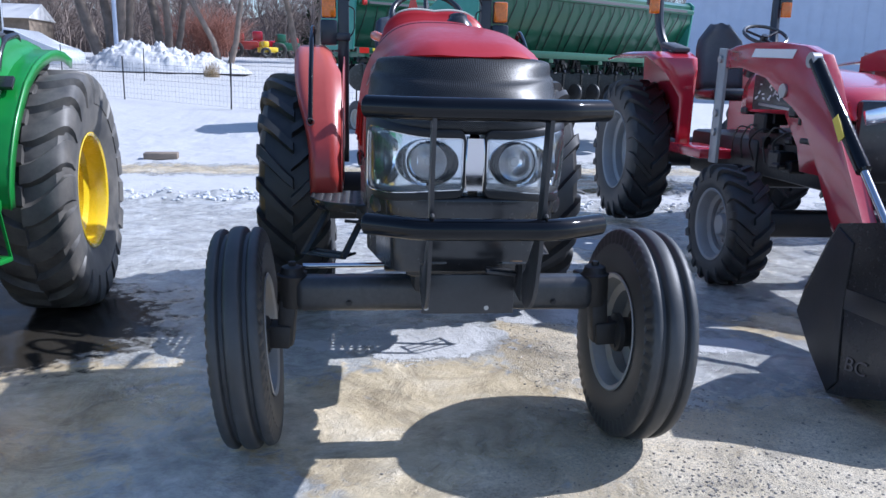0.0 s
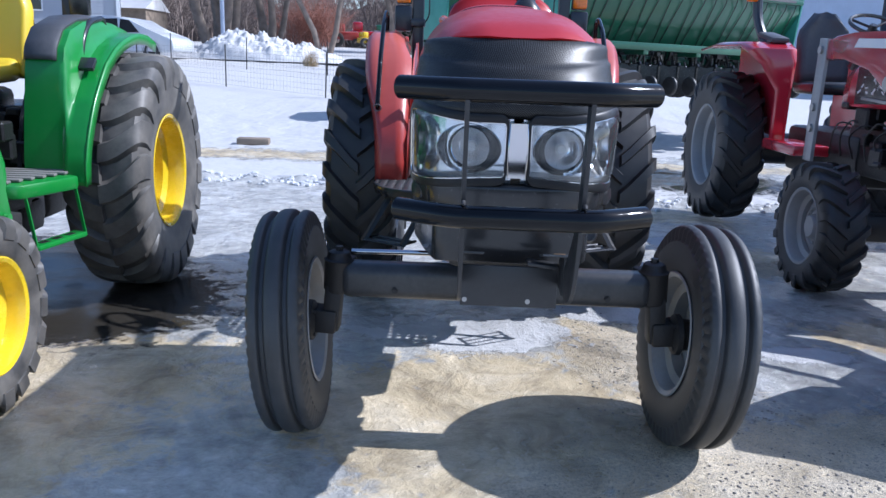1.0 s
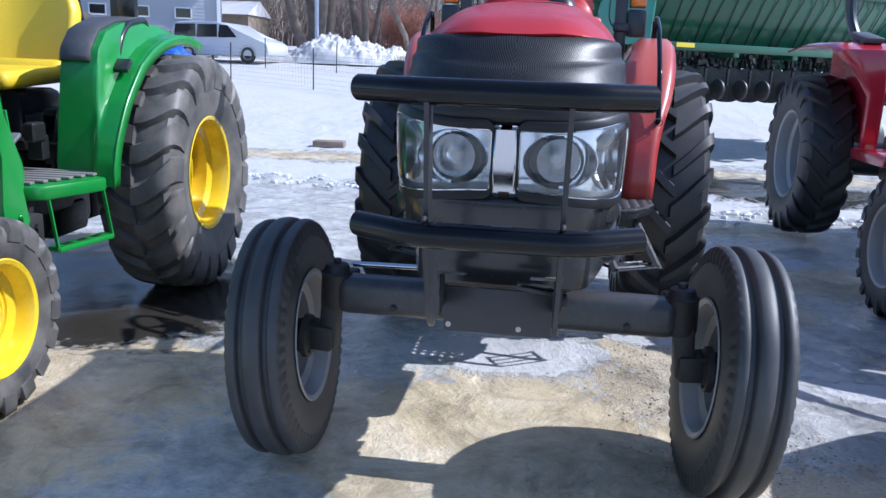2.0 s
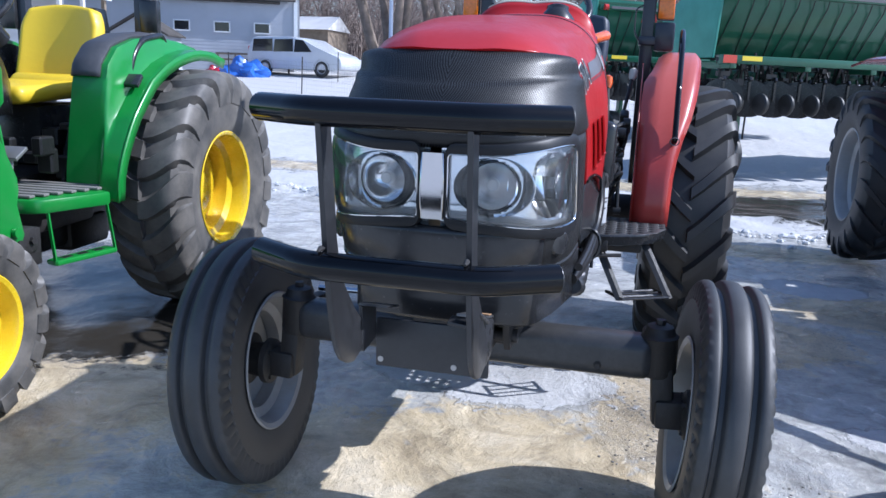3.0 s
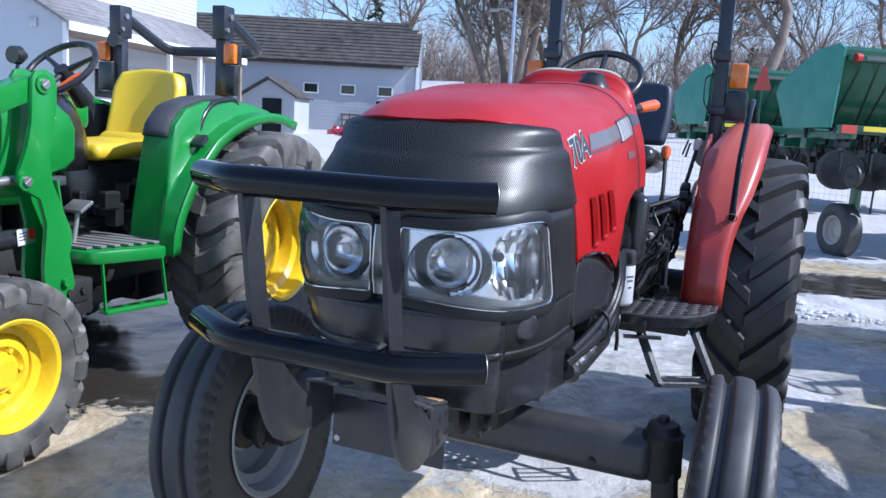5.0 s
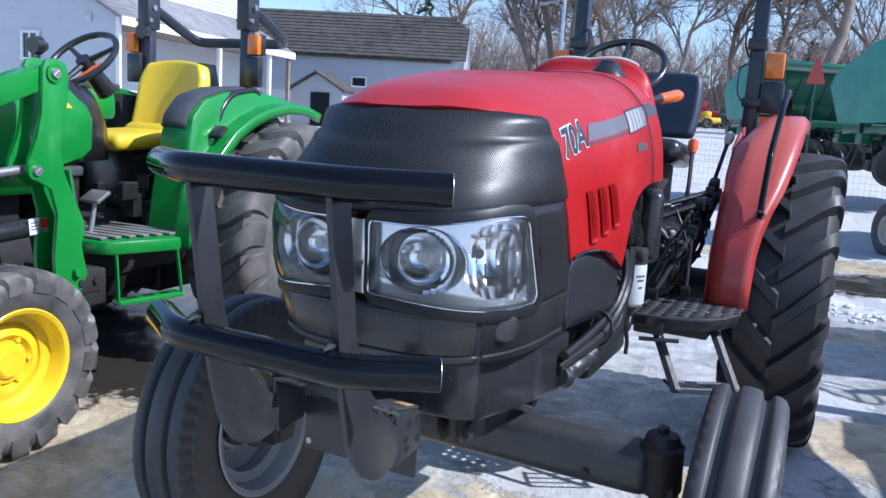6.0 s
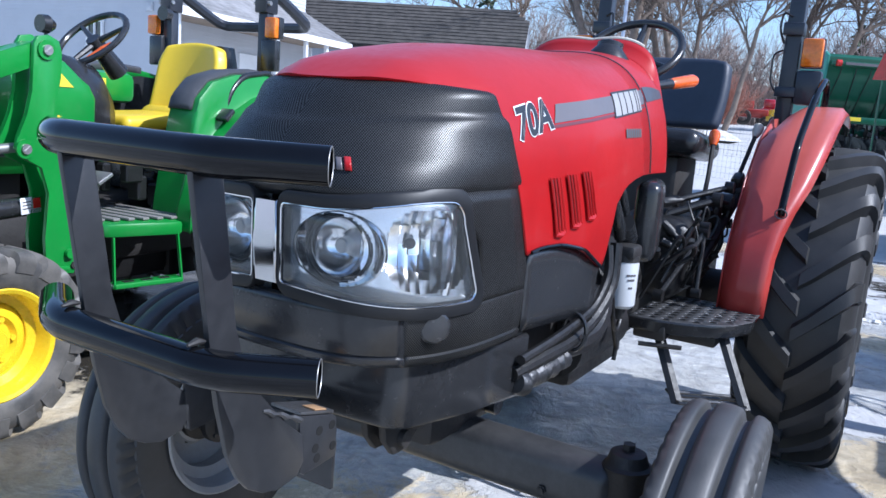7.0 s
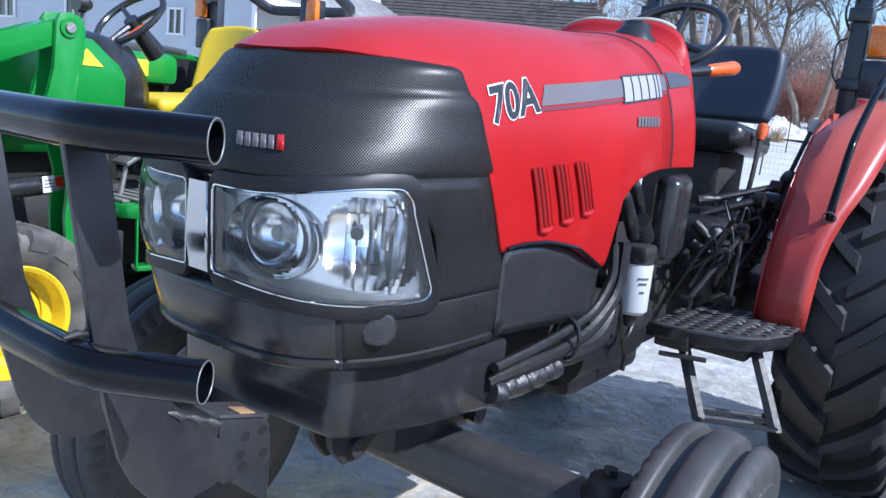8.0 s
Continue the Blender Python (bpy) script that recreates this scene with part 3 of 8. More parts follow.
def rib_tyre(R, W, rim):
    """A steering tyre with three ribs and notched shoulders, one skin."""
    bm = B()
    H = R - rim
    g = 0.023
    half = [(0.30 * W, rim - 0.008), (0.40 * W, rim), (0.475 * W, rim + 0.25 * H), (0.50 * W, rim + 0.5 * H), (0.492 * W, rim + 0.66 * H), (0.487 * W, R - 0.066),
            (0.47 * W, R - 0.024), (0.43 * W, R - 0.011), (0.36 * W, R - 0.004), (0.30 * W, R - 0.003), (0.275 * W, R - 0.006), (0.262 * W, R - 0.012), (0.235 * W, R - g), (0.175 * W, R - g), (0.15 * W, R - 0.011),
            (0.135 * W, R - 0.003), (0.10 * W, R + 0.002), (0.02 * W, R + 0.004)]
    prof = [(-a, r) for a, r in half] + half[::-1]
    seg = 168
    rings = []
    n = len(prof)
    for i, (a, r) in enumerate(prof):
        notch = i in (5, 6, n - 6, n - 7)
        ring = []
        for k in range(seg):
            cut = 0.007 if notch and k % 3 == 0 else 0.0
            t = 2 * math.pi * k / seg
            ring.append(Vector((a - math.copysign(cut, a), (r - cut * 0.3) * math.cos(t), (r - cut * 0.3) * math.sin(t))))
        rings.append(ring)
    bridge(bm, rings, True, False)
    return bm


def rim_mesh(rim, W, dish, hub_r, side=1, seg=56):
    """Pressed wheel: flanges, well and a dished centre that stands at 'dish' along the axis."""
    bm = B()
    w = 0.40 * W
    t = 0.006
    prof = [(w + 0.012, rim + 0.018), (w + 0.016, rim + 0.012), (w + 0.008, rim - 0.004), (w - 0.02, rim - 0.016), (w * 0.45, rim - 0.022), (w * 0.3, rim - 0.055),
            (-w * 0.3, rim - 0.055), (-w * 0.45, rim - 0.022), (-w + 0.02, rim - 0.016), (-w - 0.008, rim - 0.004), (-w - 0.016, rim + 0.012), (-w - 0.012, rim + 0.018),
            (-w - 0.004, rim + 0.004), (-w + 0.02, rim - 0.006), (0, rim - 0.030), (w - 0.02, rim - 0.006), (w + 0.004, rim + 0.004)]
    lathe(bm, prof, seg=seg, close=True)
    r1 = rim - 0.024
    prof = [(dish - 0.02, r1), (dish, r1 - 0.03), (dish + 0.022, r1 * 0.72), (dish + 0.03, r1 * 0.58), (dish + 0.004, r1 * 0.5), (dish, hub_r), (dish, 0.012),
            (dish - t * 2, 0.012), (dish - t * 2, hub_r), (dish - 0.01, r1 * 0.5), (dish + 0.016, r1 * 0.58), (dish + 0.008, r1 * 0.72), (dish - 0.014, r1 - 0.03), (dish - 0.034, r1)]
    lathe(bm, [(side * a, r) for a, r in prof], seg=seg, close=True)
    return bm


def hub_mesh(x0, x1, r):
    bm = B()
    s = 1 if x1 > x0 else -1
    lathe(bm, [(x0, 0.001), (x0, r * 1.3), (x0 + s * 0.02, r * 1.3), (x0 + s * 0.025, r), (x1 - s * 0.01, r * 0.92), (x1, r * 0.8), (x1, 0.001)], seg=28)
    return bm


def spread(name, mesh, parent, places):
    """Alike pieces under one part, on one mesh."""
    for m in places:
        ob = new(name, mesh)
        ob.parent = parent
        ob.matrix_basis = m


def wheel(parent, m, R, W, rim, tyre, tyre_mat, rim_mat, hub_mat, dish, side, hub_r=0.07, bolts=8, bolt_r=0.11, hub_out=0.07):
    """side: +1 when the outer face looks along +X. tyre: a mesh, or a carcass with its bars."""
    w = new("wheel")
    w.parent = parent
    w.matrix_basis = m
    if isinstance(tyre, tuple):
        body, bars, n = tyre
        part("tyre", body, tyre_mat, w, angle=42)
        for half, bar in enumerate(bars):
            spread("lug", finish(bar, "lug", tyre_mat, 42), w, [Matrix.Rotation(2 * math.pi * (k + 0.5 * half) / n, 4, 'X') for k in range(n)])
    else:
        part("tyre", tyre, tyre_mat, w, angle=42)
    part("rim", rim_mesh(rim, W, dish, hub_r, side), rim_mat, w)
    x0 = side * (dish + 0.002)
    part("hub", hub_mesh(x0, side * (dish + hub_out), hub_r), hub_mat, w)
    bm = B()
    p = Vector((x0 - side * 0.004, bolt_r, 0))
    cyl(bm, p, p + X * side * 0.032, 0.013, seg=6)
    spread("nut", finish(bm, "nut", hub_mat), w, [Matrix.Rotation(2 * math.pi * k / bolts, 4, 'X') for k in range(bolts)])
    return w


# ---- red tractor ----
tractor = thing("tractor", "faded red farm tractor with black grille guard, parked on ice", "tractor", pose(0.005, 0.05, 0, 0, 0, 1.0) @ Matrix.Scale(1.025, 4))
N_HOOD = 3.05
HOOD_Y1 = 0.80


def lean(y):
    """The front of the hood and its nose sit a little off the middle line."""
    return -0.009 * (1 - smooth(0.0, 0.8, y))


def hood_top(y):
    return lerp([(-0.45, 1.504), (-0.40, 1.525), (-0.32, 1.576), (-0.2, 1.613), (0.0, 1.648), (0.3, 1.674), (0.6, 1.693), (0.8, 1.715), (0.9, 1.732), (1.3, 1.76)], y)


def hood_w(y):
    return lerp([(-0.45, 0.278), (-0.2, 0.340), (0.0, 0.346), (0.26, 0.372), (0.5, 0.370), (0.8, 0.352), (1.3, 0.335)], y)


def hood_x(y, z):
    """Half width of the hood at a height."""
    w, zt, zb = hood_w(y), hood_top(y), 1.2
    if z <= zb:
        return w - 0.05 * (zb - z)
    k = min(1.0, (z - zb) / (zt - zb))
    return w * (1 - k ** N_HOOD) ** (1 / N_HOOD)


def hood_front(x, z):
    """Where the red sheet begins, on the side and on the top."""
    side = lerp([(1.08, -0.005), (1.172, -0.055), (1.345, -0.132), (1.448, -0.165), (1.52, -0.207)], z)
    top = -0.207 - 0.199 * max(0.0, 1 - min(1.0, abs(x) / 0.269) ** 2.53) ** (1 / 2.53)
    k = smooth(1.475, 1.55, z)
    return side * (1 - k) + top * k


def hood_bottom(y):
    return lerp([(-0.06, 1.165), (0.02, 1.175), (0.12, 1.174), (0.24, 1.152), (0.33, 1.112), (0.385, 1.088), (0.415, 1.095), (0.435, 1.18), (0.46, 1.265), (0.53, 1.308), (0.62, 1.327), (0.74, 1.34), (1.0, 1.34)], y)


def hood_point(y, k, off=0.0):
    """k: 0 lower left edge, 0.5 crown, 1 lower right edge."""
    s = 1 if k >= 0.5 else -1
    j = 1 - abs(k - 0.5) * 2          # 0 edge, 1 crown
    zt, zb, w = hood_top(y), 1.2, hood_w(y)
    if j < 0.35:
        z = hood_bottom(y) + (1.42 - hood_bottom(y)) * j / 0.35
        return Vector((s * (hood_x(y, z) + off) + lean(y), y, z))
    f0 = math.asin(((1.42 - zb) / (zt - zb)) ** (N_HOOD / 2))
    f = f0 + (math.pi / 2 - f0) * (j - 0.35) / 0.65
    x = w * math.cos(f) ** (2 / N_HOOD) if f < math.pi / 2 - 1e-6 else 0.0
    z = zb + (zt - zb) * math.sin(f) ** (2 / N_HOOD)
    return Vector((s * (x + off * math.cos(f)) + lean(y), y, z + off * math.sin(f)))


def build_hood():
    bm = B()
    ks = [i / 112 for i in range(113)]
    vs = [0, 0.002, 0.006, 0.012, 0.02, 0.03, 0.06, 0.1, 0.15, 0.2, 0.26, 0.32, 0.38, 0.43, 0.47, 0.50, 0.52, 0.54, 0.555, 0.57, 0.585, 0.60, 0.63, 0.67, 0.72, 0.8, 0.9, 1.0]
    rows = []
    for v in vs:
        row = []
        for k in ks:
            p0 = hood_point(-0.2, k)
            y0 = hood_front(p0.x - lean(-0.2), p0.z)
            y = y0 + (HOOD_Y1 - y0) * v
            p = hood_point(y, k)
            front = smooth(1.46, 1.53, p.z) * (1 - smooth(0.12, 0.25, abs(p0.x)))
            if v == 0:      # rolled front lip
                p.y += 0.010 * front
                p.z -= 0.002 * front
            else:
                p.z += 0.009 * front * (1 - smooth(0.0, 0.16, v))
                p.y -= 0.004 * front * (1 - smooth(0.0, 0.05, v))
            row.append(p)
        rows.append(row)
    sheet(bm, rows)
    part("hood", bm, RED, tractor, "glossy red hood, crown faded and painted with sky sheen", angle=60, solid=0.012)
    # cowl behind the seam
    bm = B()
    rows = []
    for y in (0.806, 0.82, 0.86, 0.92, 0.97, 1.0, 1.02):
        rows.append([hood_point(y, k) for k in ks])
    sheet(bm, rows)
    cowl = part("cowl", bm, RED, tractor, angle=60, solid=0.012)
    # black tube along the hood gap, painting the gap's shade
    bm = B()
    tube(bm, [hood_point(0.803, k, -0.001) for k in ks[1:-1]], 0.0042, 6, False)
    part("hood_gap_shade", bm, BLACK_PLASTIC, tractor, "black strip standing in for shade in the hood seam")
    bm = B()
    rows = []
    for y, lift, sh in ((1.0, 0, 1.0), (1.03, 0.004, 0.985), (1.05, 0.030, 0.965), (1.065, 0.044, 0.945), (1.09, 0.048, 0.90), (1.12, 0.048, 0.85), (1.147, 0.044, 0.79)):
        row = []
        for k in ks[4:-4]:
            p = hood_point(min(y, 1.02), k)
            row.append(Vector((p.x * sh, y, p.z + lift * smooth(1.5, 1.66, p.z) * (1 + 0.7 * (abs(p.x) / 0.3) * smooth(1.6, 1.68, p.z)))))
        rows.append(row)
    sheet(bm, rows)
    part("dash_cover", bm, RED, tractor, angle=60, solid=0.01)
    bm = B()
    sheet(bm, [[Vector((p.x * kx, p.y + dy, p.z + dz)) for p in r[38:-38]] for r, dy, dz, kx in ((rows[3], 0.002, 0.002, 1.0), (rows[3], 0.004, 0.007, 1.0), (rows[4], 0, 0.008, 1.005), (rows[5], 0, 0.008, 1.005), (rows[6], 0, 0.006, 1.005), (rows[6], 0.008, -0.01, 1.0))])
    part("trim_strip", bm, BEIGE, tractor, "pale beige edging")
    bm = B()
    box(bm, (0, 1.10, 1.53), (0.46, 0.06, 0.40), (4, 0, 0), 0.03)
    part("dashboard", bm, BLACK_PLASTIC, tractor)
    # louvres in the sides
    for s in (-1, 1):
        for i in range(3):
            ya = 0.050 + i * 0.081
            zt, zb = 1.342 + i * 0.007, 1.212 + i * 0.016
            def col(dy, out, za, zc, n=7):
                return [Vector((s * (hood_x(ya + 0.05 * j / (n - 1), za + (zc - za) * j / (n - 1)) + out) + lean(ya), ya + dy + 0.05 * j / (n - 1), za + (zc - za) * j / (n - 1))) for j in range(n)]
            lv = new("louvre")
            lv.parent = tractor
            # no opening is cut: a dark red sheet paints the louvre's shade
            bm = B()
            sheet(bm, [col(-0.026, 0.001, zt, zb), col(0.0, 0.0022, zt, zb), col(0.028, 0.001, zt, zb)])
            part("slot", bm, SLOT_SHADE, lv, "dark red sheet painted as the shade in a louvre", angle=180)
            for dy, r in ((-0.026, 0.0036), (-0.006, 0.0032), (0.012, 0.0032), (0.029, 0.0032)):
                bm = B()
                tube(bm, col(dy, 0.003, zt + 0.004, zb - 0.002), [r * 0.6, r, r, r, r, r * 1.1, r * 1.5], 6)
                part("rib", bm, RED, lv)
            bm = B()
            tube(bm, [Vector((s * (hood_x(ya, zb) + 0.004) + lean(ya), ya + 0.05 - 0.028, zb - 0.006)), Vector((s * (hood_x(ya, zb) + 0.007) + lean(ya), ya + 0.05, zb - 0.008)), Vector((s * (hood_x(ya, zb) + 0.004) + lean(ya), ya + 0.05 + 0.030, zb))], [0.006, 0.009, 0.006], 8)
            part("scoop", bm, RED, lv)
        # black shield below the side
        bm = B()
        ys = [-0.035 + 0.42 * i / 12 for i in range(13)]
        lo = [0.975 - 0.05 * (y + 0.03) for y in ys]
        rows = [[Vector((s * (0.338 + 0.004 * (j == 0) + 0.06 * max(0, y)) + lean(y), y, hood_bottom(y) + 0.004 + (b - hood_bottom(y)) * j / 5)) for y, b in zip(ys, lo)] for j in range(6)]
        sheet(bm, rows)
        part("side_shield", bm, BLACK_PLASTIC, tractor, solid=0.008)
        bm = B()
        tube(bm, [Vector((s * (hood_x(y, hood_bottom(y)) + 0.002) + lean(y), y, hood_bottom(y) + 0.004)) for y in ys], 0.005, 6)
        part("shield_edge", bm, BLACK_GLOSS, tractor)


build_hood()

def nose_par(z):
    yf = lerp([(0.80, -0.42), (0.84, -0.475), (0.96, -0.508), (1.06, -0.532), (1.15, -0.546), (1.30, -0.548), (1.36, -0.535), (1.42, -0.505), (1.48, -0.462), (1.545, -0.400)], z)
    hw = lerp([(0.80, 0.304), (0.84, 0.314), (0.96, 0.324), (1.06, 0.333), (1.15, 0.338), (1.30, 0.339), (1.36, 0.333), (1.42, 0.319), (1.47, 0.313), (1.50, 0.309), (1.545, 0.302)], z)
    yb = lerp([(0.80, 0.045), (0.98, -0.005), (1.172, -0.047), (1.345, -0.121), (1.448, -0.155), (1.51, -0.198), (1.55, -0.208)], z)
    return yf, hw, yb


def nose_pt(a, z, off=0.0):
    """a: degrees round the nose, 0 right side, 90 front, 180 left side."""
    yf, hw, yb = nose_par(z)
    c, s = math.cos(radians(a)), math.sin(radians(a))
    e = 2 / (lerp([(1.0, 3.3), (1.10, 3.6), (1.24, 3.7), (1.30, 3.5), (1.36, 2.7), (1.42, 2.1), (1.47, 1.90), (1.50, 1.86), (1.545, 1.80)], z) + 3.0 * (1 - smooth(0.93, 0.962, z)))
    return Vector(((hw + off) * math.copysign(abs(c) ** e, c) + lean(-0.4), yb - (yb - yf + off) * abs(s) ** e, z))


def nose_band(zs, a0=0, a1=180, n=48, off=0.0, offs=None, rise=None):
    """rise: how far each row climbs towards the sides."""
    rows = []
    for i, z in enumerate(zs):
        o = offs[i] if offs else off
        row = []
        for k in range(n + 1):
            a = a0 + (a1 - a0) * k / n
            row.append(nose_pt(a, z + (rise[i] * math.cos(radians(a)) ** 2 if rise else 0), o))
        rows.append(row)
    return rows


ARC = [(0.0, 0.0)]
for _i in range(1, 901):
    ARC.append((_i * 0.1, ARC[-1][1] + (nose_pt(_i * 0.1, 1.2) - nose_pt(_i * 0.1 - 0.1, 1.2)).length))
ARC_TURN = [(q, p) for p, q in ARC]


def arc_pt(u, z, off, s):
    """u: metres from the middle of the nose along its skin."""
    want = ARC[-1][1] - u
    a = lerp(ARC_TURN, want)
    return nose_pt(a if s > 0 else 180 - a, z, off)


U_LENS = 0.490


def lamp_outline(grow, n=7):
    """Rounded outline of a headlight as (u, z), widened by grow."""
    u0, u1 = 0.037 - min(grow, 0.005), U_LENS + grow
    lo = lambda u: 1.117 - 0.024 * smooth(0.02, 0.38, u) - grow
    hi = lambda u: 1.282 + 0.026 * smooth(0.12, 0.38, u) + grow
    out = []
    for cu, cz, r, a0 in ((u0, hi(u0), 0.012, 180), (u1 - 0.038, hi(u1), 0.046, 90), (u1, lo(u1), 0.026, 0), (u0, lo(u0), 0.012, 270)):
        r = max(0.004, r + grow * 0.8)
        sx, sz = (1 if a0 in (180, 270) else -1), (-1 if a0 in (180, 90) else 1)
        for k in range(n):
            t = radians(a0 - 90 * k / (n - 1))
            out.append((cu + sx * r + r * math.cos(t), cz + sz * r + r * math.sin(t)))
    # more points along the long edges
    res = []
    for p, q in zip(out, out[1:] + out[:1]):
        m = 18 if abs(q[0] - p[0]) > 0.15 else 1
        for k in range(m):
            f = k / m
            u = p[0] + (q[0] - p[0]) * f
            z = p[1] + (q[1] - p[1]) * f
            if m > 2:
                z = (hi(u) if z > 1.2 else lo(u))
            res.append((u, z))
    return res


def build_nose():
    nose = new("nose")
    nose.parent = tractor
    bm = B()
    zs = [1.292, 1.304, 1.320, 1.37, 1.42, 1.436, 1.442, 1.449, 1.458, 1.49, 1.513, 1.530, 1.540]
    offs = [-0.012, 0.0, 0.008, 0.008, 0.009, 0.009, 0.005, -0.001, -0.002, -0.002, -0.004, -0.010, -0.022]
    rise = [0.022, 0.022, 0.022, 0.024, 0.026, 0.030, 0.030, 0.030, 0.030, 0.018, 0.006, -0.006, -0.012]
    sheet(bm, nose_band(zs, offs=offs, rise=rise, n=60))
    part("grille", bm, WEAVE, nose, "black mesh-pattern grille", angle=60, solid=0.01)
    for a0, a1, n, mat, lab in ((0, 46, 22, WEAVE, "mesh-pattern corner"), (46, 134, 26, BLACK_PLASTIC, "smooth black apron under the lamps"), (134, 180, 22, WEAVE, "mesh-pattern corner")):
        bm = B()
        sheet(bm, nose_band([0.958, 0.966, 0.977, 0.985, 0.989, 0.994, 1.03, 1.078, 1.098], a0, a1, n, offs=[-0.02, 0.003, 0.007, 0.007, 0.002, 0.005, 0.004, 0.003, -0.006]))
        part("lower_grille", bm, mat, nose, lab, angle=50, solid=0.01)
    bm = B()
    half = bend([(0.332, 0.03, 0), (0.290, -0.19, 0), (0.248, -0.405, 0), (0.0, -0.425, 0)], 0.045, 5)
    line = half + [Vector((-p.x, p.y, 0)) for p in half[-2::-1]]
    sheet(bm, [[Vector((p.x * k + lean(-0.4), p.y * k, z + 0.014 * smooth(0.15, 0.40, -p.y) * (z < 0.83))) for p in line] for z, k in ((0.806, 0.95), (0.802, 0.985), (0.810, 1.0), (0.90, 1.0), (0.955, 1.0), (0.962, 0.97))])
    part("chin", bm, BLACK_PLASTIC, nose, "smooth black lower apron", angle=50, solid=0.012)
    for a in ((0, 19), (161, 180)):
        bm = B()
        rows = []
        for z in (1.085, 1.10, 1.14, 1.18, 1.22, 1.26, 1.30, 1.325):
            wide = 12.5 + 10 * smooth(1.22, 1.31, z)
            rows.append([nose_pt((wide * k / 10) if a[0] == 0 else 180 - wide * k / 10, z) for k in range(11)])
        sheet(bm, rows)
        part("cheek", bm, WEAVE, nose, solid=0.01)
    # lamp housing set back, then the two lamps
    bm = B()
    sheet(bm, nose_band([1.06, 1.13, 1.23, 1.33], 4, 176, 40, -0.19))
    part("lamp_housing", bm, BLACK_PLASTIC, nose, solid=0.008)
    for s in (-1, 1):
        lamp = new("headlight")
        lamp.parent = tractor
        bm = B()
        rows = []
        for grow, off in ((-0.004, -0.04), (-0.004, 0.001), (-0.001, 0.006), (0.005, 0.0075), (0.018, 0.009), (0.0235, 0.008), (0.025, 0.004), (0.025, -0.03)):
            rows.append([arc_pt(u, z, off, s) for u, z in lamp_outline(grow)])
        bridge(bm, rows, True, False)
        part("bezel", bm, BLACK_BEZEL, lamp, angle=40)
        ol = lamp_outline(-0.002)
        bm = B()
        cu = sum(p[0] for p in ol) / len(ol)
        rows = []
        for f, o in ((1.0, 0.001), (0.9, 0.005), (0.7, 0.008), (0.4, 0.010), (0.1, 0.011), (0.004, 0.011)):
            rows.append([arc_pt(0.25 + (u - 0.25) * f, 1.196 + (z - 1.196) * f, o, s) for u, z in ol])
        bridge(bm, rows, True, False)
        lens = part("lens", bm, GLASS, lamp, "clear plastic lens", angle=80)
        lens.visible_shadow = False
        # silver tray just behind the lens, open at the two reflectors
        bm = B()
        nu, nz = 96, 40
        grid = {}
        for i in range(nu + 1):
            for j in range(nz + 1):
                u, z = 0.018 + (U_LENS - 0.008) * i / nu, 1.088 + 0.226 * j / nz
                grid[i, j] = (u, z)
        made = {}
        for i in range(nu):
            for j in range(nz):
                u, z = (grid[i, j][0] + grid[i + 1, j + 1][0]) / 2, (grid[i, j][1] + grid[i + 1, j + 1][1]) / 2
                if ((u - 0.148) / 0.093) ** 2 + ((z - 1.199) / 0.070) ** 2 < 1 or abs((u - 0.370) / 0.106) ** 2.8 + abs((z - 1.202) / 0.088) ** 2.8 < 0.93:
                    continue
                q = []
                for c in ((i, j), (i + 1, j), (i + 1, j + 1), (i, j + 1)):
                    if c not in made:
                        gu, gz = grid[c]
                        made[c] = bm.verts.new(arc_pt(gu, gz, -0.024 - 0.012 * math.sin(gu * 9), s))
                    q.append(made[c])
                bm.faces.new(q)
        part("reflector_tray", bm, SILVER_TRAY, lamp, angle=40)
        # bright inner rim of the lens
        bm = B()
        tube(bm, [arc_pt(u, z, 0.004, s) for u, z in ol + ol[:1]], 0.0024, 6, False)
        part("lens_rim", bm, RING_CHROME, lamp)
        # round dipped lamp: smooth mirror behind a black ring, in a bright oval bowl
        m = pose(s * 0.140 + lean(-0.4), -0.500, 1.203, 0, 0, s * 6 - 90)
        bm = B()
        lathe(bm, [(0.0, 0.060), (-0.006, 0.058), (-0.014, 0.052), (-0.027, 0.040), (-0.036, 0.022), (-0.039, 0.001)], m, 40)
        part("main_reflector", bm, MIRROR_LAMP, lamp, angle=80)
        bm = B()
        tube(bm, [m @ Vector((-0.04, 0, 0)), m @ Vector((-0.016, 0, 0)), m @ Vector((-0.013, 0, 0))], [0.017, 0.016, 0.013], 16)
        part("bulb_shield", bm, STEEL, lamp)
        bm = B()
        m2 = pose(s * 0.148 + lean(-0.4), -0.508, 1.199, 0, 0, s * 10 - 90)
        oval = lambda dx, ry, rz, cy: [m2 @ Vector((dx, -s * cy + ry * math.cos(2 * math.pi * k / 48), rz * math.sin(2 * math.pi * k / 48))) for k in range(48)]
        steps = [(-0.012, 0.102, 0.075, 0.0), (-0.002, 0.1015, 0.0745, 0.0), (-0.001, 0.0995, 0.073, 0.0)]
        for k in range(1, 9):
            f = k / 8
            steps += [(-0.003 - 0.020 * f + 0.0006, 0.0995 - 0.0265 * f, 0.073 - 0.0055 * f, 0.006 * f), (-0.003 - 0.020 * f, 0.0993 - 0.0267 * f, 0.0729 - 0.0056 * f, 0.006 * f)]
        bridge(bm, [oval(*q) for q in steps], True, False)
        part("lamp_bowl", bm, RING_CHROME, lamp, "ribbed bright bowl")
        bm = B()
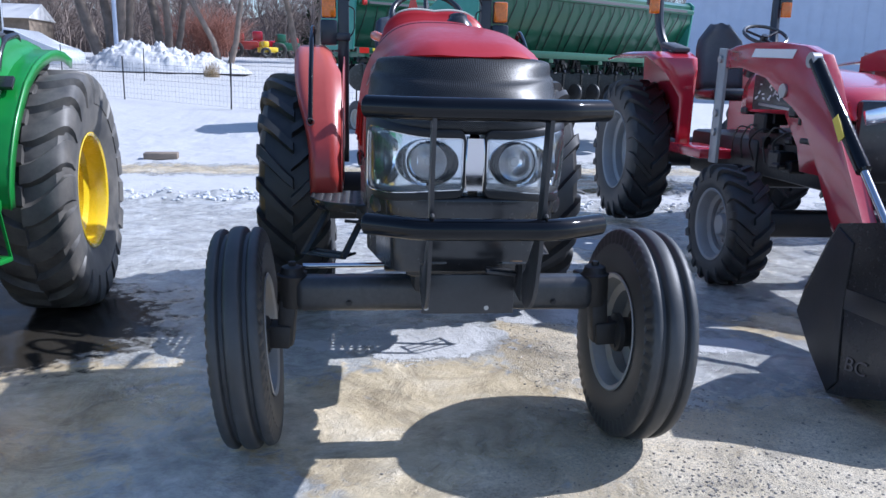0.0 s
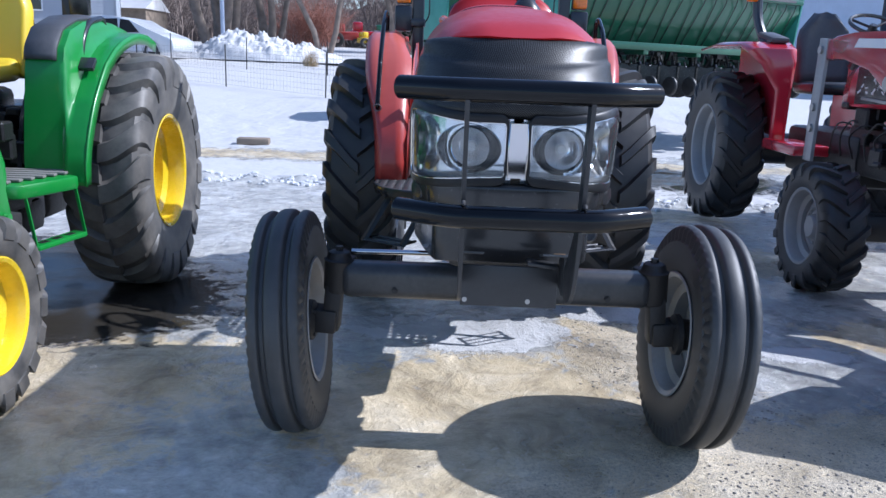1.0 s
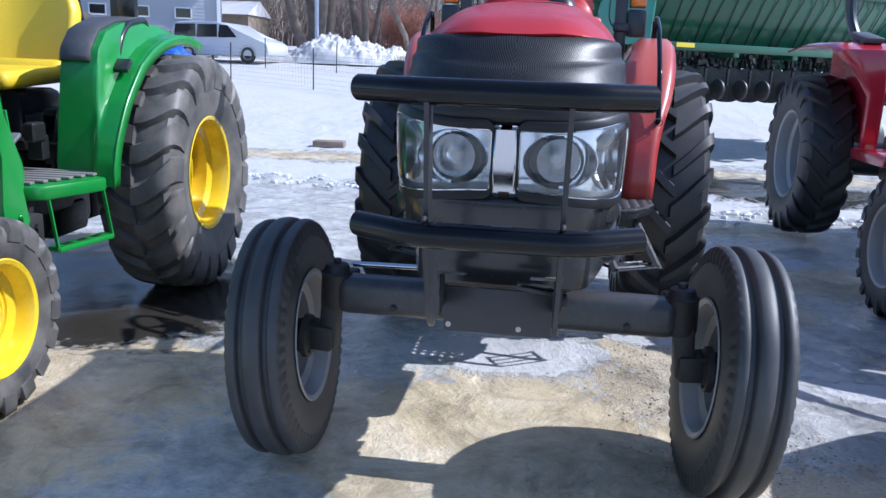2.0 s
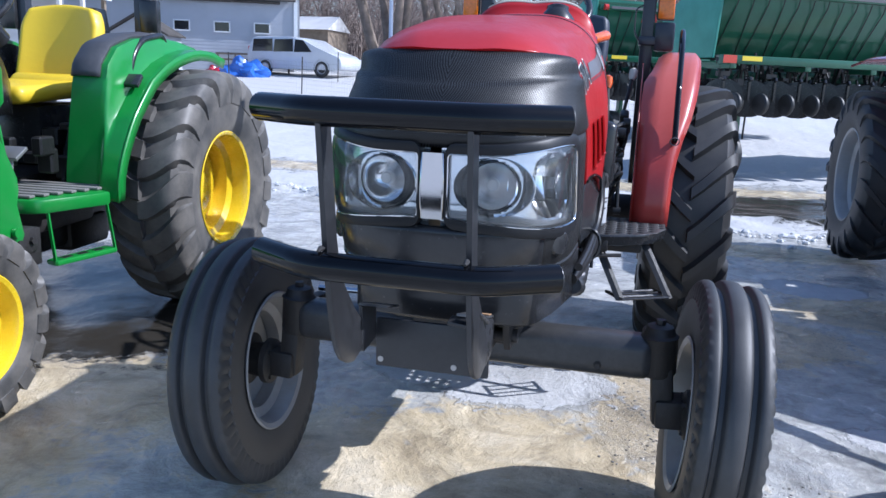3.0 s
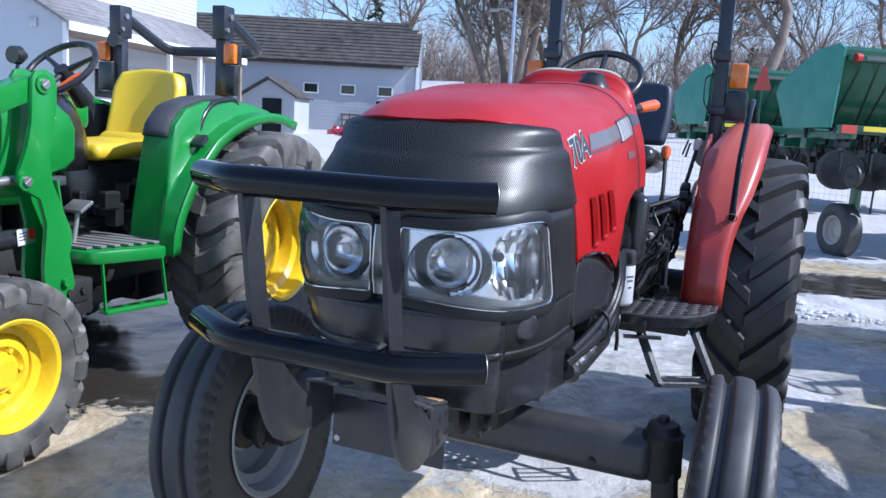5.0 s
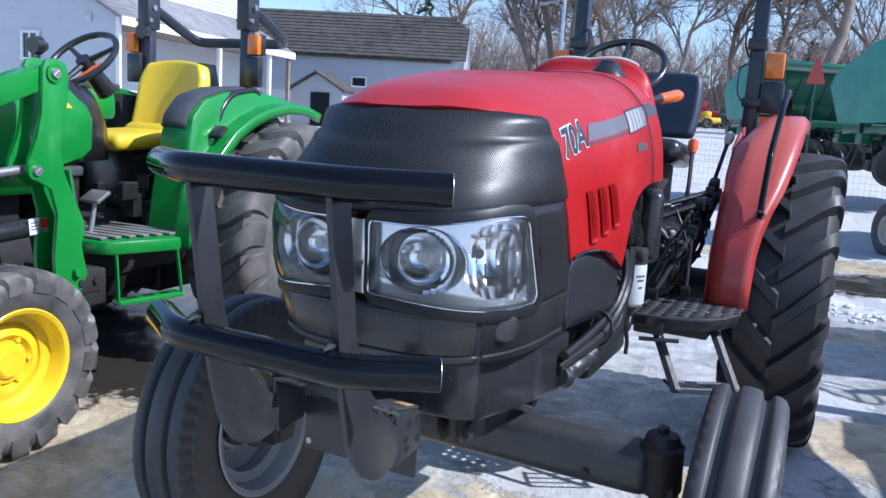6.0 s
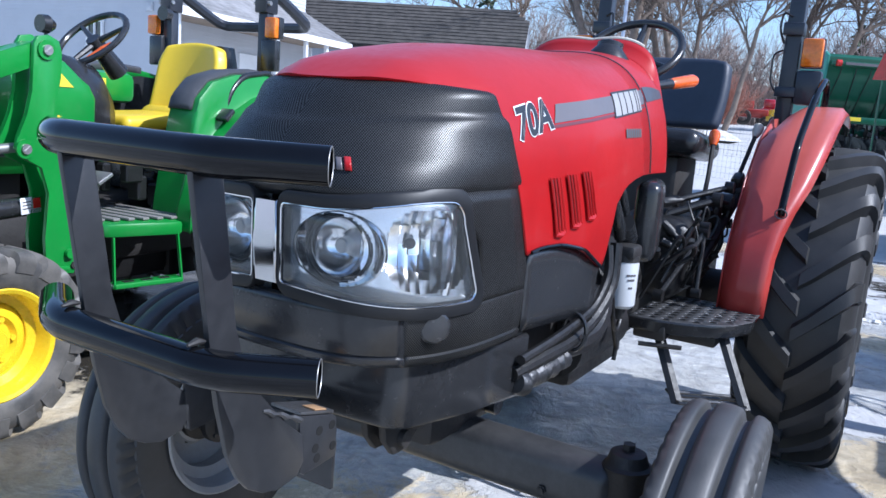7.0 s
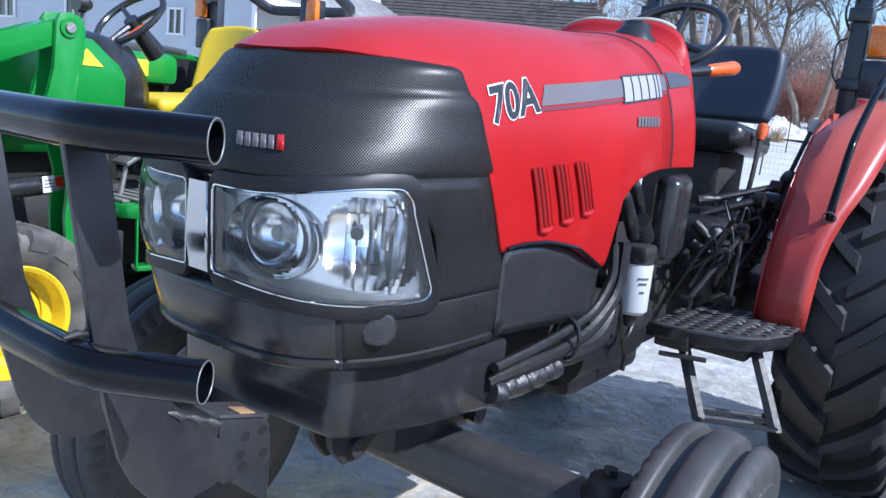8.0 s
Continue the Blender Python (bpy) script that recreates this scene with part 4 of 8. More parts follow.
        bridge(bm, [oval(*q) for q in ((-0.026, 0.0735, 0.0685, 0.006), (-0.018, 0.073, 0.068, 0.006), (-0.015, 0.070, 0.0665, 0.006), (-0.013, 0.065, 0.0635, 0.004), (-0.015, 0.0605, 0.0605, 0.002), (-0.022, 0.060, 0.060, 0.002))], True, False)
        part("lamp_collar", bm, BLACK_BEZEL, lamp, "black ring round the reflector")
        # wide main-beam reflector: bowl pressed into upright flutes, each cut across
        m3 = pose(s * 0.250 + lean(-0.4), -0.408, 1.202, 0, 0, s * 46 - 90)
        a, b, deep = 0.098, 0.092, 0.062
        rnd = random.Random(70 + s)
        bm = B()
        cols = 9
        for i in range(cols):
            lobe = i < (4 if s > 0 else 3)
            bands = [-1.0, 1.0] if lobe else sorted([-1.0, 1.0] + [rnd.uniform(-0.75, 0.75) for _ in range(rnd.randint(2, 4))])
            for z0, z1 in zip(bands, bands[1:]):
                tilt, slope = (0.0, 0.0) if lobe else (rnd.uniform(-0.10, 0.10), rnd.uniform(-0.14, 0.14))
                nz = max(2, round((z1 - z0) * 7))
                grid = []
                for j in range(nz + 1):
                    v = z0 + (z1 - z0) * j / nz
                    row = []
                    for k in range(5):
                        f = k / 4
                        u = -1 + 2 * (i + f) / cols
                        e = min(1.0, abs(u) ** 2.6 * 0.9 + abs(v) ** 2.6 * 0.9)
                        dx = -deep * (1 - e) - 0.006 + (0.0 if lobe else 0.0026 * (1 - (2 * f - 1) ** 2)) + tilt * (f - 0.5) * 2 * a / cols + slope * (v - (z0 + z1) / 2) * b
                        row.append(m3 @ Vector((dx, s * u * a * (1 - 0.10 * v * v), v * b)))
                    grid.append(row)
                sheet(bm, grid)
        part("wide_reflector", bm, MIRROR_LAMP, lamp, "bright fluted reflector", angle=28)
        bm = B()
        tube(bm, [m3 @ Vector((-0.075, 0.010 * s, 0.006)), m3 @ Vector((-0.050, 0.010 * s, 0.006)), m3 @ Vector((-0.048, 0.010 * s, 0.006))], [0.013, 0.012, 0.006], 14)
        part("bulb", bm, BLACK_BEZEL, lamp)
    bm = B()
    sheet(bm, nose_band([1.112, 1.117, 1.195, 1.281, 1.286], 89.35, 90.65, 8, offs=[-0.02, 0.008, 0.011, 0.008, -0.02]))
    part("chrome_strip", bm, CHROME, tractor, "bright chrome strip between the headlights", solid=0.02)
    d = Vector((0.78, -0.62, 0)).normalized()
    p = nose_pt(33, 1.050, 0.004)
    for s in (-1, 1):
        dd = Vector((s * d.x, d.y, 0))
        c = Vector((s * (p.x - lean(-0.4)) + lean(-0.4), p.y, p.z))
        bm = B()
        tube(bm, [c - dd * 0.02, c + dd * 0.002, c + dd * 0.007, c + dd * 0.009], [0.034, 0.034, 0.029, 0.015], 28)
        part("cap", bm, BLACK_PLASTIC, nose, "round black blanking cap")
    # make's badge on the grille, as plain bars
    bm = B()
    for i in range(5):
        a0 = 81.5 - i * 2.6
        w = 2.0
        rows = [[nose_pt(a0 - w * k / 3, z, 0.012) for k in range(4)] for z in (1.356, 1.378)]
        sheet(bm, rows)
    part("badge", bm, DECAL_GREY, nose, "small pale bars of a badge", solid=0.003)
    bm = B()
    rows = [[nose_pt(68.3 - 2.4 * k / 3, z, 0.012) for k in range(4)] for z in (1.356, 1.380)]
    sheet(bm, rows)
    part("badge_mark", bm, RED, nose, solid=0.003)


build_nose()


def on_hood(bm, y0, z0, slope, side=1, off=0.0025, slant=0.0):
    """Lay a flat figure (x along, y up) onto the hood's side."""
    for v in bm.verts:
        u, w = v.co.x, v.co.y
        y = y0 + side * (u + slant * w)
        z = z0 + w + slope * u
        v.co = Vector((side * (hood_x(y, z) + off + v.co.z) + lean(y), y, z))
    return bm


def build_decals():
    n = 14
    for side in (1, -1):
        ya = -0.117 if side > 0 else 0.03
        part("number_outline", on_hood(fat_text("70A", 0.098, 1.06, 1.0, 0.0055), ya, 1.430, 0.2, side, 0.002, 0.08), DECAL_WHITE, tractor, angle=180)
        part("number", on_hood(fat_text("70A", 0.098, 1.06, 1.0, 0.0026), ya, 1.430, 0.2, side, 0.0035, 0.08), DECAL_BLACK, tractor, "model number in black outlined in white", angle=180)
        if side < 0:
            continue
        for nm, h0, h1, mat, lab in (("stripe", 0.012, 0.058, DECAL_GREY, "silver-grey side stripe"), ("stripe_edge", 0.0, 0.008, DECAL_DARK, "thin dark edge of the stripe")):
            bm = B()
            sheet(bm, [[Vector((0.72 * i / n, h0 + (h1 - h0) * j / 3, 0)) for i in range(n + 1)] for j in range(4)])
            part(nm, on_hood(bm, 0.058, 1.462, 0.118, side, 0.002, 0.6), mat, tractor, lab, angle=180)
        for grow, mat, off in ((0.005, DECAL_BLACK, 0.003), (0.0, DECAL_MARK, 0.0045)):
            u = 0.0
            for w in (0.050, 0.050, 0.050, 0.044, 0.016, 0.016):
                bm = B()
                sheet(bm, [[Vector((u - grow + (w + 2 * grow) * k / 3, -grow + (0.062 + 2 * grow) * j / 3, 0)) for k in range(4)] for j in range(4)])
                u += w + 0.010
                part("maker_mark", on_hood(bm, 0.452, 1.508, 0.11, side, off, 0.45), mat, tractor, "pale bar of a maker's mark" if grow == 0 else "dark edge of a maker's mark", angle=180)
        bm = B()
        sheet(bm, [[Vector((0.20 * i / 8, 0.012 + 0.046 * j / 3 - 0.02 * (i / 8) ** 2 * (j / 3), 0)) for i in range(9)] for j in range(4)])
        part("stripe_tail", on_hood(bm, 0.815, 1.555, 0.118, side, 0.003, 0.1), DECAL_TAIL, tractor, "dark tail of the stripe on the cowl", angle=180)
        bm = B()
        for i in range(7):
            sheet(bm, [[Vector((i * 0.024 + 0.018 * k / 2, 0.026 * j / 2, 0)) for k in range(3)] for j in range(3)])
        part("series_mark", on_hood(bm, 0.52, 1.450, 0.03, side, 0.003, 0.3), DECAL_GREY, tractor, "small grey bars of a series name", angle=180)


def fat_text(text, size, kx, ky, grow):
    cu = bpy.data.curves.new("text", 'FONT')
    cu.body, cu.size, cu.offset = text, size, grow
    tmp = bpy.data.objects.new("text", cu)
    scene.collection.objects.link(tmp)
    bpy.context.view_layer.update()
    me = bpy.data.meshes.new_from_object(tmp.evaluated_get(bpy.context.evaluated_depsgraph_get()))
    bpy.data.objects.remove(tmp)
    bm = B()
    bm.from_mesh(me)
    bpy.data.meshes.remove(me)
    bmesh.ops.scale(bm, vec=(kx, ky, 1), verts=bm.verts)
    bmesh.ops.subdivide_edges(bm, edges=bm.edges, cuts=2)
    return bm


build_decals()


def build_guard():
    """Front guard: two bent tubes on two upright plates, with the bracket under the nose."""
    g = new("grille_guard")
    g.parent = tractor
    g.location.x = -0.009
    R = 0.0315
    for z in (1.382, 1.054):
        bm = B()
        pts = [(-0.338, -0.776, z), (-0.195, -0.866, z), (0.195, -0.866, z), (0.338, -0.776, z)]
        line = bend(pts, 0.05, 4)
        tube(bm, line, R, 24, caps=False)
        tube(bm, line, R - 0.005, 24, caps=False)
        for e in (0, -1):
            d = (line[1] - line[0]).normalized() if e == 0 else (line[-1] - line[-2]).normalized()
            n1 = d.cross(Z).normalized()
            bridge(bm, [ring_pts(line[e], n1, Z, R, 24), ring_pts(line[e], n1, Z, R - 0.005, 24)], True, False)
        gt = part("guard_tube", bm, BLACK_GLOSS, g, "open-ended black steel tube")
        for e in (0, -1):
            d = (line[1] - line[0]).normalized() if e == 0 else (line[-1] - line[-2]).normalized()
            n1 = d.cross(Z).normalized()
            out = -d if e == 0 else d
            bm = B()
            bridge(bm, [ring_pts(line[e] + out * o, n1, Z, r, 24) for o, r in ((-0.0005, R - 0.0004), (0.0009, R - 0.0009), (0.0009, R - 0.0026), (-0.0005, R - 0.0032))], True, False)
            part("cut_edge", bm, STEEL, gt, "bare worn edge of the tube")
    for s in (-1, 1):
        bm = B()
        pr = [(-0.887, 1.37), (-0.825, 1.37), (-0.785, 1.10), (-0.755, 1.0), (-0.66, 0.90), (-0.605, 0.855), (-0.598, 0.80), (-0.615, 0.775), (-0.665, 0.766), (-0.705, 0.776), (-0.742, 0.797), (-0.77, 0.83), (-0.795, 0.88), (-0.818, 0.97), (-0.840, 1.08)]
        prism(bm, pr, 0.012, pose(s * 0.160, 0, 0), 0.002)
        part("upright", bm, BLACK_WORN, g, "flat black steel upright")
        bm = B()
        tube(bm, [(s * 0.160, -0.845, 1.089), (s * 0.160, -0.862, 1.092), (s * 0.160, -0.88, 1.089)], [0.003, 0.007, 0.003], 8)
        part("weld", bm, IRON, g, "rough weld bead")
    bm = B()
    box(bm, (0, -0.49, 0.762), (0.308, 0.012, 0.135), bevel=0.003)
    part("front_plate", bm, BLACK_WORN, g)
    # two bolt holes, their daylight imitated by bright steel discs
    for x in (-0.14, 0.062):
        bm = B()
        cyl(bm, (x, -0.495, 0.715), (x, -0.4975, 0.715), 0.008, seg=16)
        part("hole_daylight", bm, STEEL, g, "bright disc standing in for daylight through a bolt hole")
    bm = B()
    box(bm, (0.10, -0.515, 0.846), (0.10, 0.06, 0.012), (0, 6, 0), 0.003)
    part("bracket", bm, BLACK_WORN, g)
    # slanted angle brackets that carry the uprights, bored six times
    for s in (-1, 1):
        bm = B()
        prism(bm, [(-0.612, 0.893), (-0.512, 0.868), (-0.500, 0.858), (-0.494, 0.786), (-0.502, 0.774), (-0.590, 0.766), (-0.602, 0.774)], 0.010, pose(s * 0.158, 0, 0), 0.002)
        br = part("angle_bracket", bm, BLACK_WORN, g, "bored black angle bracket")
        bm = B()
        prism(bm, [(-0.612, 0.895), (-0.512, 0.870), (-0.511, 0.876), (-0.611, 0.901)], 0.075, pose(s * 0.126, 0, 0), 0.001)
        part("bracket_flange", bm, STEEL_DULL if s > 0 else BLACK_WORN, br)
        # flat black discs paint the shade inside the bracket holes
        for y, z in ((-0.514, 0.846), (-0.508, 0.800), (-0.552, 0.845), (-0.562, 0.812), (-0.556, 0.790)):
            bm = B()
            cyl(bm, (s * 0.1625, y, z), (s * 0.1637, y, z), 0.0095, seg=16)
            part("bracket_hole_shade", bm, BORE_SHADE, br)
    bm = B()
    tube(bm, [(0.1655, -0.715 + 0.012 * k, 0.935 - 0.0055 * k + 0.002 * math.sin(k * 2.1)) for k in range(10)], [0.003 + 0.002 * ((k * 7) % 3) for k in range(10)], 7)
    part("weld", bm, STEEL_DULL, g, "rough bare weld")
    bm = B()
    box(bm, (0.145, -0.55, 0.888), (0.034, 0.036, 0.003), (-14, 0, 0), 0.001)
    part("rust_patch", bm, RUST, g, "bare rusty edge")


build_guard()


def build_chassis():
    bm = B()
    box(bm, (0, 0.22, 0.86), (0.42, 1.0, 0.20), bevel=0.03)
    box(bm, (0, 0.35, 1.15), (0.50, 0.8, 0.42), bevel=0.03)
    box(bm, (0, -0.14, 1.0), (0.48, 0.25, 0.40), bevel=0.02)
    part("engine", bm, IRON, tractor)
    bm = B()
    box(bm, (0, 1.25, 0.85), (0.40, 1.15, 0.38), bevel=0.05)
    box(bm, (0, 2.25, 0.85), (0.55, 0.6, 0.55), bevel=0.06)
    cyl(bm, (-0.75, 2.30, 0.72), (0.75, 2.30, 0.72), 0.11, seg=24)
    part("transmission", bm, IRON, tractor)
    # front axle
    bm = B()
    box(bm, (-0.022, 0.062, 0.615), (1.22, 0.125, 0.140), bevel=0.045, seg=5)
    ax = part("front_axle", bm, DUSTY_BLACK, tractor, "black front axle beam")
    bm = B()
    tube(bm, [(-0.60, 0.155, 0.700), (-0.26, 0.155, 0.705)], 0.011, 12)
    rod = part("steering_rod", bm, CHROME, tractor, "bright steering ram rod")
    bm = B()
    tube(bm, [(-0.27, 0.155, 0.705), (-0.26, 0.155, 0.705), (0.20, 0.155, 0.705)], [0.022, 0.028, 0.028], 16)
    part("steering_cylinder", bm, BLACK_SATIN, tractor, "black steering ram behind the axle")
    bm = B()
    prism(bm, [(-0.36, 0.82), (-0.20, 0.82), (-0.22, 0.745), (-0.26, 0.712), (-0.31, 0.715), (-0.345, 0.755)], 0.02, pose(0.165, 0, 0), 0.004)
    prism(bm, [(-0.36, 0.82), (-0.20, 0.82), (-0.22, 0.745), (-0.26, 0.712), (-0.31, 0.715), (-0.345, 0.755)], 0.02, pose(0.115, 0, 0), 0.004)
    cyl(bm, (0.09, -0.285, 0.75), (0.19, -0.285, 0.75), 0.020, seg=14)
    part("tow_eye", bm, IRON, tractor, "dark iron towing eye")
    bm = B()
    box(bm, (0, 0.03, 0.74), (0.34, 0.34, 0.16), bevel=0.03)
    part("axle_support", bm, IRON, tractor)
    for s in (-1, 1):
        bm = B()
        kx = -0.02
        tube(bm, [(s * 0.622 + kx, 0.06, 0.560), (s * 0.621 + kx, 0.06, 0.570), (s * 0.617 + kx, 0.06, 0.680), (s * 0.616 + kx, 0.06, 0.688), (s * 0.616 + kx, 0.06, 0.695), (s * 0.615 + kx, 0.06, 0.720), (s * 0.615 + kx, 0.06, 0.726)], [0.050, 0.056, 0.056, 0.060, 0.050, 0.042, 0.030], 20)
        cyl(bm, (s * 0.615 + kx, 0.06, 0.72), (s * 0.615 + kx, 0.06, 0.742), 0.016, seg=6)
        box(bm, (s * 0.638 + kx, 0.055, 0.50), (0.070, 0.085, 0.20), (0, s * -5, 0), 0.016, 2)
        box(bm, (s * 0.665 + kx, 0.052, 0.445), (0.090, 0.105, 0.095), (0, s * -4, 0), 0.012, 2)
        box(bm, (s * 0.600 + kx, 0.15, 0.655), (0.05, 0.13, 0.035), (0, 0, s * 12), 0.010, 2)
        for q in range(4):
            an = radians(45 + 90 * q)
            cyl(bm, (s * 0.700 + kx, 0.052 + 0.062 * math.cos(an), 0.440 + 0.062 * math.sin(an)), (s * 0.722 + kx, 0.052 + 0.062 * math.cos(an), 0.440 + 0.062 * math.sin(an)), 0.011, seg=6)
        lathe(bm, [(s * 0.70, 0.001), (s * 0.70, 0.055), (s * 0.715, 0.080), (s * 0.735, 0.082), (s * 0.745, 0.064), (s * 0.79, 0.060), (s * 0.80, 0.094), (s * 0.84, 0.096)], pose(kx, 0.051, 0.438), 24)
        part("kingpin", bm, IRON, tractor)
        bm = B()
        cyl(bm, (s * 0.411, 0.006, 0.588), (s * 0.411, -0.006, 0.588), 0.013, seg=6)
        cyl(bm, (s * 0.411, -0.006, 0.588), (s * 0.411, -0.012, 0.588), 0.008, seg=10)
        part("bolt", bm, IRON, ax)
    for s in (-1, 1):
        m = pose(s * 0.7885 - 0.0225, 0.05, 0.438, 0, s * 4.0, 2.0)
        wheel(tractor, m, 0.437, 0.202, 0.23, rib_tyre(0.437, 0.202, 0.23), RUBBER, SILVER, IRON, 0.045, s, 0.06, 6, 0.10, 0.06)
    for s in (-1, 1):
        m = pose(s * 0.765, 2.30, 0.735)
        wheel(tractor, m, 0.74, 0.42, 0.385, lug_tyre(0.74, 0.42, 0.385, 21, 0.042, 0.30, 0.062), RUBBER_DARK, SILVER, IRON, 0.0, s, 0.10, 8, 0.15, 0.09)


build_chassis()


def fender_rows(s):
    rows = []
    cy, cz = 2.30, 0.72
    prof = [(1.52, 0.785), (1.525, 0.90), (1.55, 1.03), (1.59, 1.12), (1.66, 1.22), (1.75, 1.32), (1.845, 1.42), (1.96, 1.51), (2.09, 1.585), (2.22, 1.635), (2.36, 1.655), (2.52, 1.64), (2.66, 1.60)]
    for y, z in prof:
        x0 = 0.483 + 0.075 * smooth(1.48, 1.655, z)
        x1 = lerp([(0.785, 0.658), (1.05, 0.667), (1.12, 0.678), (1.22, 0.702), (1.32, 0.736), (1.42, 0.758), (1.52, 0.774), (1.66, 0.788)], z)
        d = Vector((0, cy - y, cz - z)).normalized()
        row = []
        for j in range(9):
            f = j / 8
            x = x0 + (x1 - x0) * f
            turned = 0.03 * smooth(0.86, 1.0, f) + 0.035 * smooth(0.22, 0.0, f)
            p = Vector((s * x, y, z)) + d * turned
            row.append(p)
        # turned-down inner skirt
        row.insert(0, Vector((s * (x0 - 0.003), y, z)) + d * 0.08)
        rows.append(row)
    return rows


def build_rear():
    for s in (-1, 1):
        f = new("fender")
        f.parent = tractor
        bm = B()
        sheet(bm, fender_rows(s))
        part("fender_sheet", bm, RED_FADED, f, "sun-faded red mudguard", angle=50, solid=0.006)
        bm = B()
        rows = []
        for y, z in [(1.54, 0.785), (1.565, 1.02), (1.77, 1.30), (1.98, 1.48), (2.24, 1.58), (2.45, 1.59), (2.62, 1.56)]:
            rows.append([Vector((s * 0.480, y, z)), Vector((s * 0.480, min(y + 0.5, 2.4) if z < 1.4 else y, max(0.79, z - 0.6)))])
        sheet(bm, rows)
        part("inner_skirt", bm, RED_FADED, f, solid=0.005)
        bm = B()
        h = bend([(s * 0.655, 1.69, 1.185), (s * 0.657, 1.60, 1.20), (s * 0.660, 1.77, 1.475), (s * 0.670, 2.04, 1.680), (s * 0.676, 2.25, 1.768), (s * 0.678, 2.35, 1.755), (s * 0.680, 2.37, 1.64)], 0.08, 4)
        tube(bm, h, 0.0145, 12)
        part("grab_handle", bm, BLACK_GLOSS, f, "bent black grab rail")
        bm = B()
        tube(bm, [Vector((s * (0.657 + 0.022 * math.cos(q)), 1.605 - 0.006 * math.sin(q), 1.198 + 0.019 * math.sin(q))) for q in [2 * math.pi * k / 20 for k in range(21)]], 0.003, 6, False)
        part("cable_tie", bm, DECAL_GREY, f, "pale plastic tie")
        # platform and steps
        st = new("step")
        st.parent = tractor
        def plate_edge(x):
            return lerp([(0.25, 1.10), (0.36, 1.11), (0.44, 1.135), (0.54, 1.19), (0.60, 1.25), (0.647, 1.37)], x)
        bm = B()
        nx, cell = 8, 0.0496
        for i in range(nx):
            for j in range(14):
                x0, y1 = 0.25 + i * cell, 1.62 - j * cell
                f0, f1 = plate_edge(x0), plate_edge(x0 + cell)
                if y1 <= min(f0, f1):
                    continue
                c4 = [(x0, max(f0, y1 - cell)), (x0 + cell, max(f1, y1 - cell)), (x0 + cell, max(y1, f1)), (x0, max(y1, f0))]
                whole = y1 - cell >= max(f0, f1)
                if not whole:
                    vs = [bm.verts.new((s * a, b, 0.798)) for a, b in c4]
                    try:
                        bm.faces.new(vs)
                    except ValueError:
                        pass
                    continue
                cx, cy, hr = x0 + cell / 2, y1 - cell / 2, 0.0135
                ring = [bm.verts.new((s * (cx + hr * math.cos(radians(225 + 45 * k))), cy + hr * math.sin(radians(225 + 45 * k)), 0.798)) for k in range(8)]
                outer = []
                for k in range(4):
                    a, b = c4[k], c4[(k + 1) % 4]
                    outer += [bm.verts.new((s * a[0], a[1], 0.798)), bm.verts.new((s * (a[0] + b[0]) / 2, (a[1] + b[1]) / 2, 0.798))]
                for k in range(8):
                    bm.faces.new((outer[k], outer[(k + 1) % 8], ring[(k + 1) % 8], ring[k]))
        bmesh.ops.remove_doubles(bm, verts=bm.verts, dist=0.0005)
        part("tread_plate", bm, WORN_PLATE, st, "worn perforated tread plate", solid=0.004)
        bm = B()
        xs = [0.25, 0.36, 0.44, 0.54, 0.60, 0.647]
        rows = [[Vector((s * (x - 0.01 * (z < 0.79)), plate_edge(x) + dy, z)) for x in xs] + [Vector((s * (0.647 - 0.01 * (z < 0.79)), 1.46, z))] for z, dy in ((0.797, 0.004), (0.799, -0.003), (0.792, -0.007), (0.752, -0.004), (0.748, 0.006))]
        sheet(bm, rows)
        part("plate_rim", bm, BLACK_SATIN, st, "folded black edge of the platform", solid=0.006)
        for a, b in (((0.322, 1.215, 0.775), (0.465, 1.120, 0.500)), ((0.530, 1.355, 0.775), (0.682, 1.240, 0.500))):
            bm = B()
            a, b = Vector(a), Vector(b)
            dd, sd = (b - a), Vector((0.019, 0.012, 0))
            rows = []
            for p in (a, b):
                rows.append([Vector((s * (p.x + q.x), p.y + q.y, p.z)) for q in (sd, Vector((sd.y * 0.4, -sd.x * 0.4, 0)), -sd, Vector((-sd.y * 0.4, sd.x * 0.4, 0)))])
            bridge(bm, rows, True, True)
            part("step_hanger", bm, GREASE, st)
        for i in range(4):
            bm = B()
            tube(bm, [(s * (0.470 - 0.020 * i), 1.115 + i * 0.036, 0.506), (s * (0.683 - 0.020 * i), 1.236 + i * 0.036, 0.506)], 0.0065, 6)
            part("step_bar", bm, STEEL_DULL if i % 2 else BLACK_SATIN, st, "worn steel tread bar")
        for p in ((0.467, 1.115), (0.683, 1.236)):
            bm = B()
            tube(bm, [(s * p[0], p[1], 0.508), (s * (p[0] - 0.07), p[1] + 0.115, 0.508)], 0.008, 6)
            part("step_side", bm, GREASE, st)
        bm = B()
        tube(bm, [(s * 0.45, 1.14, 0.705), (s * 0.30, 1.10, 0.70)], 0.009, 8)
        box(bm, (s * 0.33, 1.16, 0.75), (0.12, 0.10, 0.06), bevel=0.01)
        part("step_bracket", bm, IRON, st)
        # unseen tray, added so that few sun dots pass the plate
        bm = B()
        box(bm, (s * 0.40, 1.45, 0.715), (0.28, 0.34, 0.05), bevel=0.012)
        part("sun_block_tray", bm, IRON, st, "added tray blocking sun through the platform holes")
    # roll bar
    rb = new("roll_bar")
    rb.parent = tractor
    bm = B()
    for s in (-1, 1):
        box(bm, (s * 0.485, 2.52, 1.75), (0.075, 0.075, 1.75), bevel=0.008)
